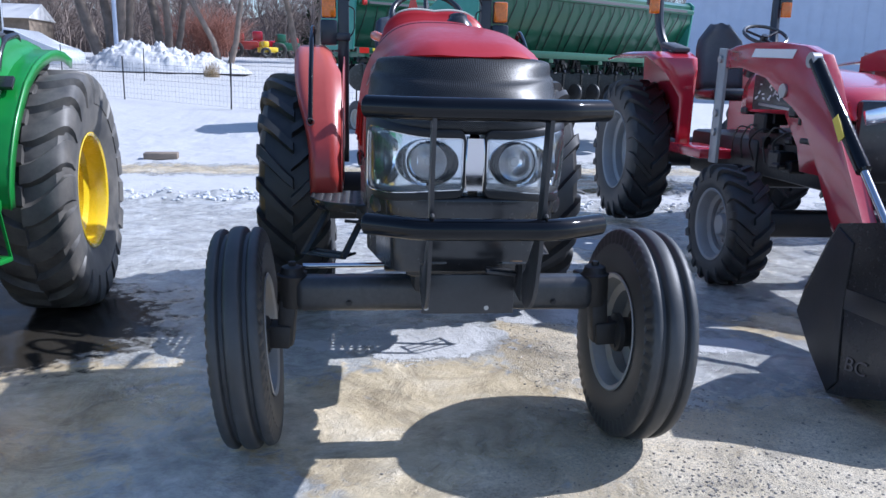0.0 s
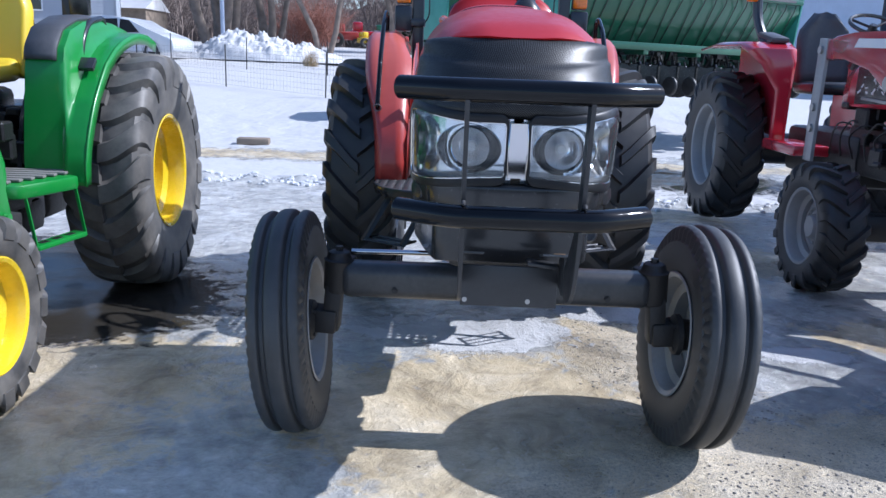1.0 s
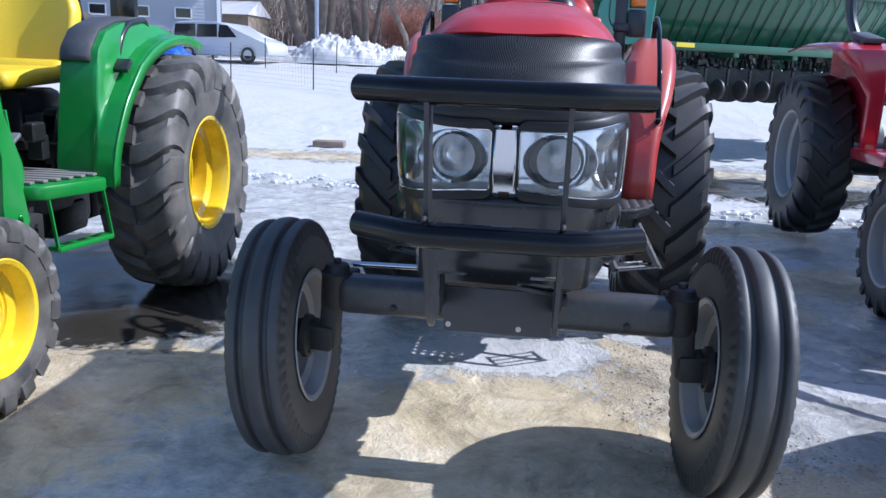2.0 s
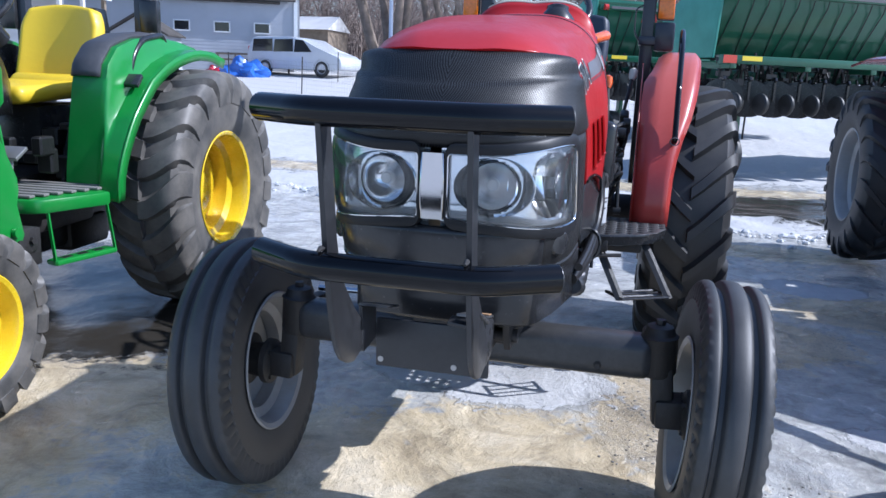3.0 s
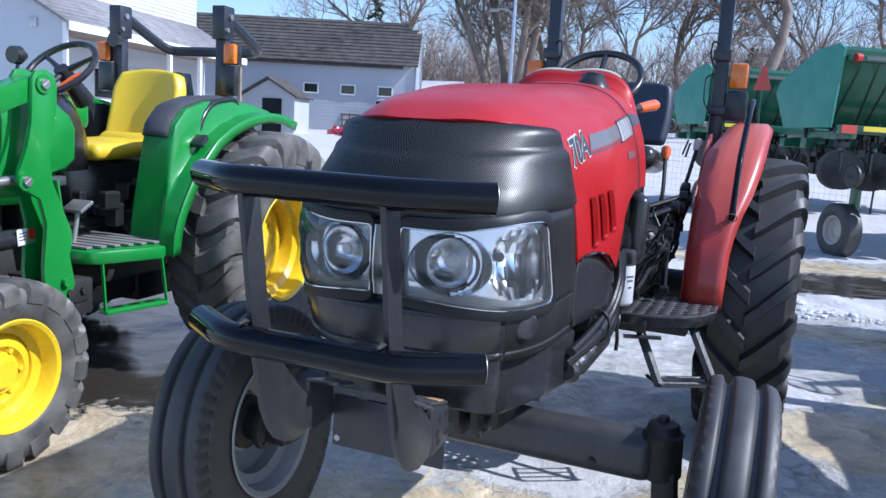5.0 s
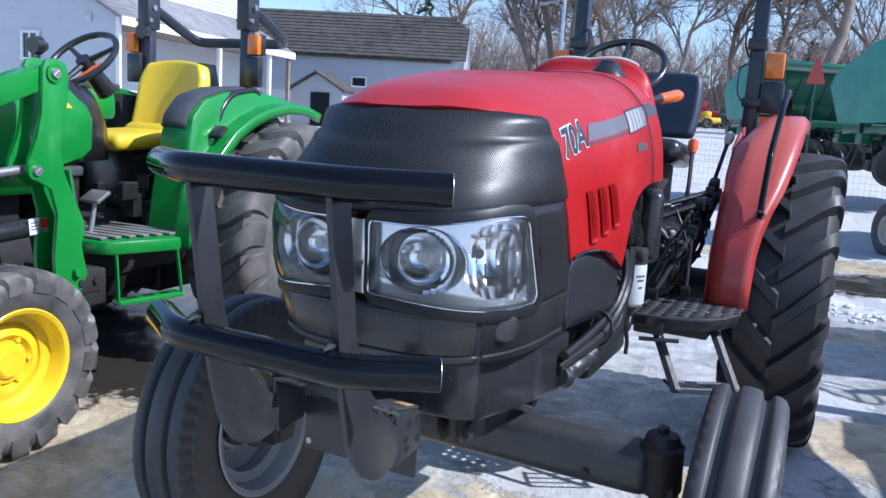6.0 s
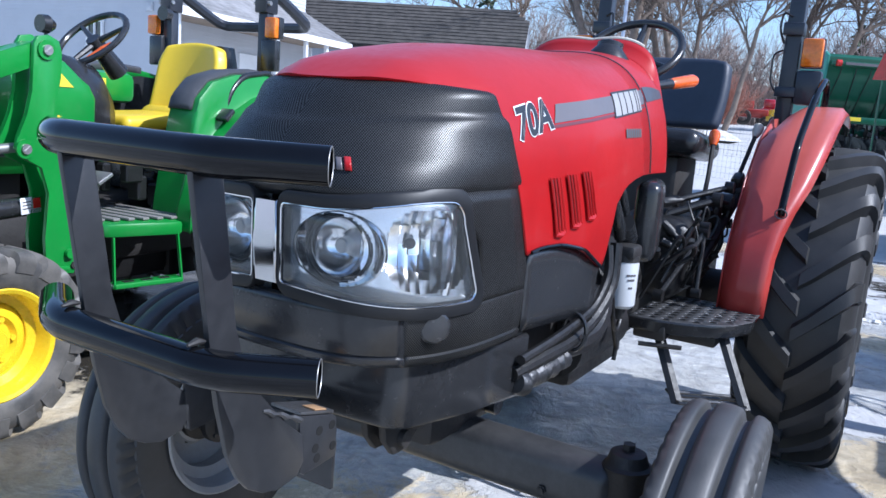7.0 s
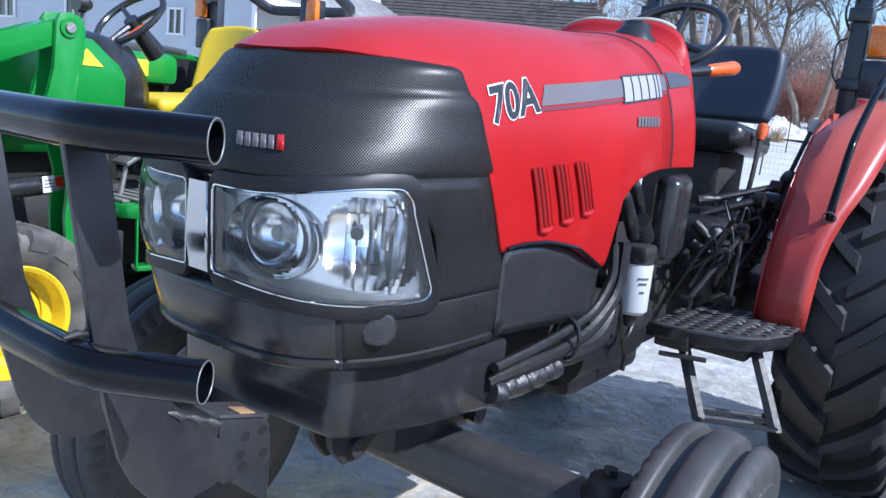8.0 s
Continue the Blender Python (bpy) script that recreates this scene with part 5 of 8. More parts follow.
    box(bm, (0, 2.52, 2.65), (1.045, 0.075, 0.075), bevel=0.008)
    part("hoop", bm, NAVY_PAINT, rb, "dark blue-black steel hoop")
    for s in (-1, 1):
        bm = B()
        box(bm, (s * 0.485, 2.50, 2.02), (0.095, 0.10, 0.06), bevel=0.006)
        part("clamp", bm, NAVY_PAINT, rb)
        bm = B()
        box(bm, (s * 0.485, 2.50, 1.72), (0.095, 0.10, 0.05), bevel=0.006)
        part("clamp", bm, NAVY_PAINT, rb)
        lamp = new("warning_light")
        lamp.parent = tractor
        bm = B()
        box(bm, (s * 0.582, 2.475, 1.910), (0.092, 0.05, 0.135), bevel=0.012)
        part("lens", bm, AMBER, lamp, "orange warning lens")
        bm = B()
        box(bm, (s * 0.582, 2.51, 1.910), (0.10, 0.03, 0.145), bevel=0.008)
        box(bm, (s * 0.582, 2.49, 1.745), (0.115, 0.07, 0.165), bevel=0.015)
        part("lamp_body", bm, NAVY_PAINT, lamp)
        bm = B()
        tube(bm, bend([(s * 0.45, 2.47, 1.95), (s * 0.42, 2.46, 2.02), (s * 0.43, 2.47, 2.10), (s * 0.47, 2.48, 2.08)], 0.04), 0.006, 6)
        tube(bm, bend([(s * 0.455, 2.47, 1.70), (s * 0.41, 2.46, 1.76), (s * 0.41, 2.46, 1.9), (s * 0.45, 2.47, 1.92)], 0.04), 0.005, 6)
        part("wire", bm, BLACK_PLASTIC, lamp)


build_rear()


def build_controls():
    sw = new("steering_wheel")
    sw.parent = tractor
    c = Vector((0.003, 1.545, 1.80))
    m = pose(*c, 42, 0, 0)
    bm = B()
    pts = [m @ Vector((0.198 * math.cos(2 * math.pi * k / 40), 0.198 * math.sin(2 * math.pi * k / 40), 0)) for k in range(41)]
    tube(bm, pts, 0.0165, 12, caps=False)
    part("rim", bm, BLACK_PLASTIC, sw)
    bm = B()
    for a in (90, 210, 330):
        p = m @ Vector((0.2 * math.cos(radians(a)), 0.2 * math.sin(radians(a)), 0))
        tube(bm, [m @ Vector((0, 0, -0.03)), p], [0.02, 0.011], 8)
    tube(bm, [m @ Vector((0, 0, -0.06)), m @ Vector((0, 0, 0.0))], [0.05, 0.035], 16)
    part("spoke", bm, BLACK_PLASTIC, sw)
    bm = B()
    tube(bm, [m @ Vector((0, 0, -0.05)), Vector((0.02, 1.14, 1.66))], 0.035, 14)
    part("column", bm, BLACK_PLASTIC, sw)
    # boot at the foot of the column
    fc = new("column_boot")
    fc.parent = tractor
    bm = B()
    tube(bm, [(0.108, 0.965, 1.700), (0.108, 0.965, 1.722), (0.108, 0.975, 1.748)], [0.082, 0.068, 0.045], 24)
    part("cone", bm, BLACK_PLASTIC, fc)
    bm = B()
    tube(bm, [(0.108, 0.975, 1.746), (0.108, 0.978, 1.764), (0.108, 0.979, 1.768)], [0.046, 0.046, 0.036], 20)
    part("collar", bm, BLACK_PLASTIC, fc)
    for s in (-1, 1):
        bm = B()
        tube(bm, [(s * 0.20, 1.16, 1.635), (s * 0.245, 1.30, 1.658)], [0.014, 0.019], 12)
        ts = part("turn_signal", bm, BLACK_PLASTIC, tractor, "stalk turn signal")
        bm = B()
        tube(bm, [(s * 0.244, 1.298, 1.658), (s * 0.250, 1.315, 1.661), (s * 0.290, 1.425, 1.681), (s * 0.297, 1.442, 1.684)], [0.018, 0.022, 0.026, 0.020], 14)
        part("signal_lens", bm, ORANGE, ts, "orange lens")
    # seat
    st = new("seat")
    st.parent = tractor
    bm = B()
    box(bm, (0, 2.0, 1.43), (0.54, 0.50, 0.12), (-4, 0, 0), 0.055, 4)
    part("cushion", bm, BLACK_PLASTIC, st, "black vinyl cushion")
    bm = B()
    rows = []
    for j in range(9):
        v = j / 8
        w = 0.290 * (1 - 0.06 * v ** 4 - 0.08 * (1 - v) ** 3)
        rows.append([Vector((w * (2 * i / 8 - 1), 2.22 + 0.10 * v - 0.06 * (2 * i / 8 - 1) ** 2, 1.50 + 0.335 * v - 0.02 * (v > 0.9) * abs(2 * i / 8 - 1) ** 4)) for i in range(9)])
    sheet(bm, rows)
    ob = part("backrest", bm, NAVY, st, "dark blue-black backrest", angle=60, solid=0.07)
    mod = ob.modifiers.new("round", 'BEVEL')
    mod.width, mod.segments, mod.limit_method, mod.angle_limit = 0.025, 3, 'ANGLE', radians(50)
    bm = B()
    box(bm, (0, 2.05, 1.14), (0.34, 0.36, 0.48), bevel=0.03)
    part("seat_base", bm, IRON, st)
    # levers with coloured knobs
    for x, y, z0, pts, mat in ((0.29, 1.82, 1.12, [(0, 0, 0), (0.03, -0.02, 0.14), (0.015, 0.07, 0.33)], ORANGE), (0.36, 1.98, 1.0, [(0, 0, 0), (0.02, 0.06, 0.22), (0.062, 0.235, 0.50)], BEIGE),
                               (-0.35, 1.6, 0.95, [(0, 0, 0), (0, 0.03, 0.18), (0, 0.05, 0.36)], ORANGE)):
        lv = new("lever")
        lv.parent = tractor
        bm = B()
        p = [Vector((x + a, y + b, z0 + c)) for a, b, c in pts]
        tube(bm, bend(p, 0.08), 0.010, 8)
        part("rod", bm, IRON, lv)
        bm = B()
        d = (p[-1] - p[-2]).normalized()
        tube(bm, [p[-1] - d * 0.01, p[-1] + d * 0.02, p[-1] + d * 0.05, p[-1] + d * 0.062], [0.014, 0.024, 0.024, 0.012], 12)
        part("knob", bm, mat, lv)
    # hydraulics, linkages and clutter round the platform
    rnd = random.Random(4)
    bm = B()
    box(bm, (0.20, 1.72, 0.98), (0.30, 0.62, 0.34), (0, 6, 0), 0.07, 3)
    part("gearbox_cover", bm, GREASE, tractor, "greasy black gearbox cover")
    bm = B()
    box(bm, (0.33, 1.90, 1.16), (0.10, 0.20, 0.12), (8, 0, 10), 0.03, 3)
    cyl(bm, (0.30, 1.90, 1.19), (0.42, 1.90, 1.19), 0.045, seg=16)
    part("lever_quadrant", bm, GREASE, tractor, "black lever quadrant")
    for a, b, r in (((0.22, 1.52, 1.14), (0.40, 1.66, 1.22), 0.016), ((0.24, 1.60, 1.20), (0.42, 1.78, 1.27), 0.013), ((0.36, 1.55, 0.90), (0.42, 2.05, 1.24), 0.020), ((0.40, 1.95, 1.10), (0.34, 1.55, 1.02), 0.012), ((0.30, 1.30, 0.85), (0.40, 1.50, 1.10), 0.013), ((0.41, 1.44, 0.86), (0.40, 1.50, 1.12), 0.010)):
        bm = B()
        tube(bm, [a, b], r, 10)
        for q in (a, b):
            tube(bm, [Vector(q) - X * 0.018, Vector(q) + X * 0.018], r * 1.9, 12)
        part("linkage", bm, GREASE, tractor)
    bm = B()
    box(bm, (0.40, 2.06, 1.27), (0.05, 0.09, 0.10), (20, 0, 0), 0.015)
    part("valve_block", bm, GREASE, tractor)
    for i in range(14):
        bm = B()
        x, y, z, r = rnd.uniform(0.24, 0.40), rnd.uniform(1.20, 2.0), rnd.uniform(0.88, 1.22), rnd.uniform(0.014, 0.034)
        d = Vector((rnd.uniform(0.3, 1), rnd.gauss(0, 0.5), rnd.gauss(0, 0.5))).normalized()
        c = Vector((x, y, z))
        tube(bm, [c - d * 0.05, c, c + d * 0.012, c + d * 0.04], [r, r, r * 0.6, r * 0.6], 10)
        part("fitting", bm, GREASE, tractor)
    for i in range(20):
        bm = B()
        y0 = rnd.uniform(1.15, 1.95)
        p = [(rnd.uniform(0.24, 0.36), y0, rnd.uniform(0.84, 0.98)), (rnd.uniform(0.34, 0.44), y0 + rnd.uniform(-0.08, 0.1), rnd.uniform(0.98, 1.22)),
             (rnd.uniform(0.3, 0.42), y0 + rnd.uniform(0.02, 0.15), rnd.uniform(1.0, 1.26)), (rnd.uniform(0.24, 0.36), y0 + rnd.uniform(0.06, 0.2), rnd.uniform(0.9, 1.15))]
        tube(bm, bend(p, 0.1), rnd.choice((0.004, 0.005, 0.007, 0.010)), 6)
        part("hose", bm, GREASE, tractor)


build_controls()


def build_engine_side():
    # fuel filter
    f = new("fuel_filter")
    f.parent = tractor
    f.matrix_basis = pose(-0.010, 0.004, -0.012)
    bm = B()
    tube(bm, [(0.345, 0.69, 0.93), (0.345, 0.69, 0.94), (0.345, 0.69, 1.075), (0.345, 0.69, 1.085)], [0.040, 0.048, 0.048, 0.042], 24)
    part("canister", bm, CANISTER, f, "white filter canister with small print")
    bm = B()
    box(bm, (0.345, 0.69, 1.11), (0.085, 0.09, 0.045), bevel=0.012)
    cyl(bm, (0.345, 0.69, 1.08), (0.345, 0.69, 1.10), 0.048)
    part("head", bm, IRON, f)
    bm = B()
    cyl(bm, (0.345, 0.69, 0.93), (0.345, 0.69, 0.89), 0.025, 0.015)
    part("drain_bowl", bm, IRON, f)
    bm = B()
    for i, (z, w) in enumerate(((1.04, 0.030), (1.025, 0.022), (1.0, 0.012))):
        a = math.atan2(-0.6, 0.8)
        for k in range(3):
            b = a + (k - 1) * w * 8
            p = Vector((0.345 + 0.0485 * math.cos(b), 0.69 + 0.0485 * math.sin(b), z))
            box(bm, p, (0.002, w * 0.3, 0.006), (0, 0, math.degrees(b)))
    part("print", bm, DECAL_GREY, f)
    # flat black box beside the rear of the hood
    bm = B()
    box(bm, (0.335, 0.905, 1.185), (0.080, 0.28, 0.265), (0, 0, 12), 0.035, 4)
    part("air_box", bm, BLACK_PLASTIC, tractor, "flat black moulded box")
    bm = B()
    tube(bm, bend([(0.27, 0.60, 1.30), (0.31, 0.58, 1.27), (0.32, 0.64, 1.19), (0.31, 0.70, 1.14)], 0.05), 0.020, 12)
    tube(bm, bend([(0.27, 0.66, 1.33), (0.31, 0.66, 1.29), (0.31, 0.73, 1.21), (0.30, 0.77, 1.13)], 0.05), 0.016, 12)
    for k in range(5):
        cyl(bm, (0.315, 0.70 + 0.012 * k, 1.185 - 0.012 * k), (0.315, 0.71 + 0.012 * k, 1.177 - 0.012 * k), 0.036, seg=14)
    part("ribbed_hose", bm, BLACK_PLASTIC, tractor, "ribbed black hose")
    for p, r in (([(0.33, 0.56, 1.10), (0.345, 0.58, 0.98), (0.345, 0.62, 0.88), (0.34, 0.68, 0.83), (0.33, 0.75, 0.88), (0.32, 0.77, 1.08)], 0.008),
                 ([(0.33, 0.58, 1.12), (0.34, 0.60, 0.95), (0.34, 0.66, 0.84), (0.34, 0.70, 0.78), (0.34, 0.69, 0.74)], 0.007),
                 ([(0.33, -0.02, 0.905), (0.345, 0.14, 0.925), (0.352, 0.28, 0.945), (0.36, 0.40, 0.975), (0.365, 0.47, 1.06), (0.35, 0.48, 1.14)], 0.013),
                 ([(0.31, -0.02, 0.865), (0.335, 0.12, 0.885), (0.345, 0.26, 0.89), (0.35, 0.42, 0.925), (0.36, 0.53, 1.01), (0.35, 0.55, 1.14)], 0.019),
                 ([(0.30, 0.26, 0.87), (0.33, 0.34, 0.865), (0.335, 0.48, 0.875), (0.32, 0.58, 0.94), (0.28, 0.60, 1.05)], 0.034)):
        bm = B()
        tube(bm, bend(p, 0.06), r, 10)
        part("hose", bm, GREASE, tractor)
    bm = B()
    cyl(bm, (0.30, 0.42, 0.98), (0.355, 0.42, 0.98), 0.050, seg=24)
    part("oil_filter", bm, BLACK_SATIN, tractor)
    bm = B()
    line = [(0.318 + 0.004 * math.sin(k * 1.7), -0.01 + 0.022 * k, 0.838 + 0.004 * math.cos(k * 2.3)) for k in range(14)]
    tube(bm, line, [0.026 + 0.006 * (k % 2) + 0.003 * math.sin(k * 3.1) for k in range(14)], 12)
    part("foil_sleeve", bm, FOIL, tractor, "crumpled dark foil heat sleeve")
    bm = B()
    tube(bm, [(0.345 + 0.034 * math.cos(q), 0.285, 0.918 + 0.052 * math.sin(q)) for q in [2 * math.pi * k / 20 for k in range(21)]], 0.006, 6, False)
    part("hose_clip", bm, BLACK_SATIN, tractor)
    bm = B()
    cyl(bm, (0.20, 0.50, 0.80), (0.20, 0.95, 0.80), 0.10, seg=24)
    box(bm, (0.16, 0.75, 0.72), (0.22, 0.50, 0.10), bevel=0.03)
    part("sump", bm, GREASE, tractor)


build_engine_side()

# ---- green tractor ----
FENDER_OUT = [(-0.99, 0.77), (-0.97, 0.90), (-0.93, 1.0), (-0.87, 1.10), (-0.80, 1.20), (-0.70, 1.30), (-0.59, 1.40), (-0.42, 1.49), (-0.25, 1.545), (-0.05, 1.58), (0.15, 1.575), (0.33, 1.53)]
FENDER_IN = [(-0.93, 0.77), (-0.91, 0.92), (-0.88, 1.08), (-0.85, 1.22), (-0.82, 1.36), (-0.785, 1.47), (-0.69, 1.565), (-0.50, 1.620), (-0.27, 1.640), (-0.04, 1.630), (0.17, 1.60), (0.34, 1.54)]


def along(line, f):
    """The point at a share f of the way through a table of points."""
    k = f * (len(line) - 1)
    i = min(len(line) - 2, int(k))
    (a, b), (c, d) = line[i], line[i + 1]
    return a + (c - a) * (k - i), b + (d - b) * (k - i)


def green_fender_rows(s):
    """A box-like inner half that falls away to an arched outer edge over the tyre."""
    rows = []
    for k in range(45):
        yi, zi = along(FENDER_IN, k / 44)
        yo, zo = along(FENDER_OUT, k / 44)
        row = []
        for x in (0.54, 0.60, 0.66, 0.71, 0.735, 0.745, 0.755, 0.765, 0.775, 0.79, 0.82, 0.85, 0.87, 0.885):
            f = smooth(0.738, 0.772, x)
            row.append(Vector((s * x, yi + (yo - yi) * f, zi + (zo - zi) * f - 0.008 * smooth(0.865, 0.885, x))))
        row.insert(0, Vector((s * 0.53, yi + 0.05, zi - 0.05)))
        rows.append(row)
    return rows


def prism_z(bm, pts, z0, z1, bevel=0.0):
    """A level plate with the outline (x, y) between two heights."""
    lo = [bm.verts.new((x, y, z0)) for x, y in pts]
    hi = [bm.verts.new((x, y, z1)) for x, y in pts]
    n = len(pts)
    fs = [bm.faces.new(lo[::-1]), bm.faces.new(hi)]
    for k in range(n):
        bm.faces.new((lo[k], lo[(k + 1) % n], hi[(k + 1) % n], hi[k]))
    if bevel:
        bmesh.ops.bevel(bm, geom=list({e for f in fs for e in f.edges}), offset=bevel, segments=2, affect='EDGES', profile=0.5)
    return bm


def build_green_tractor():
    t = thing("tractor", "green utility tractor with yellow seat and wheels, parked on ice", "tractor", pose(-3.18, 2.047, 0, 0, 0, 5.6) @ Matrix.Scale(1.02, 4))
    for s in (-1, 1):
        wheel(t, pose(s * 0.86, -0.04, 0.73), 0.735, 0.44, 0.345, lug_tyre(0.735, 0.44, 0.345, 20, 0.034, 0.22, 0.115, 1.6), RUBBER_DUSTY, YELLOW, YELLOW, -0.04, s, 0.11, 8, 0.14, 0.05)
        wheel(t, pose(s * 0.80, -2.06, 0.405), 0.41, 0.29, 0.225, lug_tyre(0.41, 0.29, 0.225, 17, 0.024, 0.30, 0.070, 1.5), RUBBER_DUSTY, YELLOW, YELLOW, 0.02, s, 0.07, 6, 0.10, 0.05)
        f = new("fender")
        f.parent = t
        bm = B()
        sheet(bm, green_fender_rows(s))
        part("fender_sheet", bm, GREEN, f, "glossy green mudguard", angle=45, solid=0.014)
        bm = B()
        rows = []
        for k in range(25):
            y, z = along(FENDER_OUT, k / 24)
            d = Vector((0, -0.04 - y, 0.73 - z)).normalized()
            rows.append([Vector((s * 0.884, y, z)) + d * r for r in (-0.002, 0.025, 0.06)])
        sheet(bm, rows)
        part("fender_flange", bm, GREEN, f, solid=0.012)
        bm = B()
        prof = []
        for i in range(13):
            a = radians(6 + 122 * i / 12)
            prof.append((-0.04 - 0.86 * math.cos(a), 0.73 + 0.86 * math.sin(a)))
        prof += [(0.49, 0.80), (-0.88, 0.80)]
        prism(bm, prof, 0.02, pose(s * 0.50, 0, 0))
        part("fender_side", bm, BLACK_PLASTIC, f)
        bm = B()
        rows = []
        for k in range(19):
            y, z = along(FENDER_IN, 0.40 + 0.42 * k / 18)
            y2, z2 = along(FENDER_IN, 0.42 + 0.42 * k / 18)
            nrm = Vector((0, -(z2 - z), y2 - y)).normalized()
            w = 0.70 - 0.03 * smooth(12, 18, k)
            rows.append([Vector((s * x, y, z)) + nrm * o for x, o in ((0.535, -0.03), (0.535, 0.014), (0.555, 0.026), (0.62, 0.030), (w - 0.02, 0.026), (w, 0.012), (w, -0.01))])
        sheet(bm, rows)
        part("armrest_cover", bm, GREY_PLASTIC, f, "dark grey moulded cover", angle=50, solid=0.02)
        bm = B()
        tube(bm, bend([(s * 0.745, -0.60, 1.42), (s * 0.745, -0.555, 1.53), (s * 0.740, -0.45, 1.618), (s * 0.735, -0.22, 1.655), (s * 0.73, -0.17, 1.60)], 0.06), 0.018, 12)
        part("grab_handle", bm, BLACK_PLASTIC, f)
        bm = B()
        box(bm, (s * 0.80, -0.655, 1.39), (0.085, 0.085, 0.03), (44, 0, 0), 0.008)
        part("reflector", bm, BLACK_PLASTIC, f)
        # step
        st = new("step")
        st.parent = t
        bm = B()
        prism_z(bm, [(s * x, y) for x, y in ((0.722, -1.365), (0.784, -1.390), (0.796, -1.384), (0.882, -1.032), (0.874, -1.018), (0.800, -1.000))], 0.508, 0.534, 0.006)
        tread = part("tread", bm, GREEN, st)
        # tread is solid; thin dark plates imitate the shade of its slots
        for k in range(3):
            bm = B()
            box(bm, (s * (0.775 + 0.024 * k), -1.29 + 0.095 * k, 0.5345), (0.035, 0.060, 0.002), (0, 0, s * -14), 0.0005)
            part("slot", bm, BLACK_PLASTIC, tread, "dark plate painted as the shade of a tread slot")
        for a, b in (((0.728, -1.345, 0.77), (0.783, -1.383, 0.515)), ((0.838, -1.03, 0.77), (0.874, -1.028, 0.515))):
            bm = B()
            a, b = Vector(a), Vector(b)
            rows = [[Vector((s * (q.x + u), q.y + v, q.z)) for u, v in ((-0.007, -0.005), (0.007, -0.005), (0.007, 0.005), (-0.007, 0.005))] for q in (a, b)]
            bridge(bm, rows)
            part("bracket", bm, GREEN, st)
        # loader tower
        ld = new("loader_tower")
        ld.parent = t
        bm = B()
        pr = [(-1.79, 1.65), (-1.77, 1.68), (-1.72, 1.69), (-1.67, 1.67), (-1.655, 1.62), (-1.66, 1.51), (-1.71, 1.30), (-1.69, 1.18), (-1.64, 1.08), (-1.58, 0.96), (-1.575, 0.90), (-1.60, 0.84), (-1.56, 0.70), (-1.60, 0.62), (-1.74, 0.64), (-1.745, 0.80), (-1.72, 1.0), (-1.755, 1.12), (-1.83, 1.15), (-1.88, 1.20), (-1.87, 1.25), (-1.82, 1.35), (-1.80, 1.45)]
        prism(bm, pr, 0.022, pose(s * 0.755, 0, 0), 0.004)
        prism(bm, pr, 0.022, pose(s * 0.640, 0, 0), 0.004)
        box(bm, (s * 0.698, -1.60, 0.95), (0.10, 0.012, 0.5), (9, 0, 0), 0.003)
        part("tower_plate", bm, GREEN, ld)
        bm = B()
        pr = [(-1.70, 1.66), (-1.78, 1.655), (-1.99, 1.57), (-3.35, 1.30), (-3.42, 1.20), (-3.32, 1.16), (-2.0, 1.455), (-1.80, 1.54), (-1.69, 1.60)]
        prism(bm, pr, 0.088, pose(s * 0.698, 0, 0), 0.008)
        part("loader_arm", bm, GREEN, ld)
        for y, z in ((-1.735, 1.625), (-1.84, 1.20)):
            bm = B()
            cyl(bm, (s * 0.764, y, z), (s * 0.776, y, z), 0.042, seg=20)
            part("pin_boss", bm, GREEN, ld)
            bm = B()
            cyl(bm, (s * 0.776, y, z), (s * 0.786, y, z), 0.022, seg=16)
            box(bm, (s * 0.786, y, z), (0.004, 0.034, 0.006), (40, 0, 0))
            part("pin", bm, STEEL, ld)
        bm = B()
        cyl(bm, (s * 0.698, -1.84, 1.20), (s * 0.698, -2.15, 1.17), 0.022)
        part("ram_rod", bm, STEEL, ld)
        bm = B()
        cyl(bm, (s * 0.715, -2.1, 1.185), (s * 0.715, -3.1, 1.08), 0.042)
        part("ram", bm, GREEN, ld)
        bm = B()
        box(bm, (s * 0.70, -1.56, 0.66), (0.12, 0.18, 0.12), bevel=0.01)
        box(bm, (s * 0.55, -1.50, 0.62), (0.4, 0.14, 0.18), bevel=0.01)
        for k in range(2):
            cyl(bm, (s * 0.76, -1.60 + 0.09 * k, 0.66), (s * 0.775, -1.60 + 0.09 * k, 0.66), 0.018, seg=6)
        part("mount", bm, IRON, ld)
        bm = B()
        cyl(bm, (s * 0.60, -1.66, 0.93), (s * 0.60, -2.05, 0.90), 0.045, seg=18)
        part("lower_ram", bm, BLACK_SATIN, ld, "black lower ram")
        bm = B()
        box(bm, (s * 0.648, -1.73, 0.935), (0.006, 0.10, 0.075), (5, 0, 0), 0.002)
        part("warning_label", bm, DECAL_WHITE, ld, "small white and red warning label")
        bm = B()
        box(bm, (s * 0.6525, -1.703, 0.945), (0.003, 0.036, 0.045), (5, 0, 0))
        part("label_panel", bm, RED_LENS, ld)
        for k in range(3):
            bm = B()
            box(bm, (s * 0.6525, -1.752, 0.952 - 0.015 * k), (0.003, 0.04, 0.004), (5, 0, 0))
            part("print_bar", bm, DECAL_GREY, ld)
        bm = B()
        box(bm, (s * 0.72, -1.70, 0.655), (0.10, 0.16, 0.022), (-6, 0, 0), 0.004)
        cyl(bm, (s * 0.77, -1.755, 0.675), (s * 0.79, -1.755, 0.675), 0.022, seg=14)
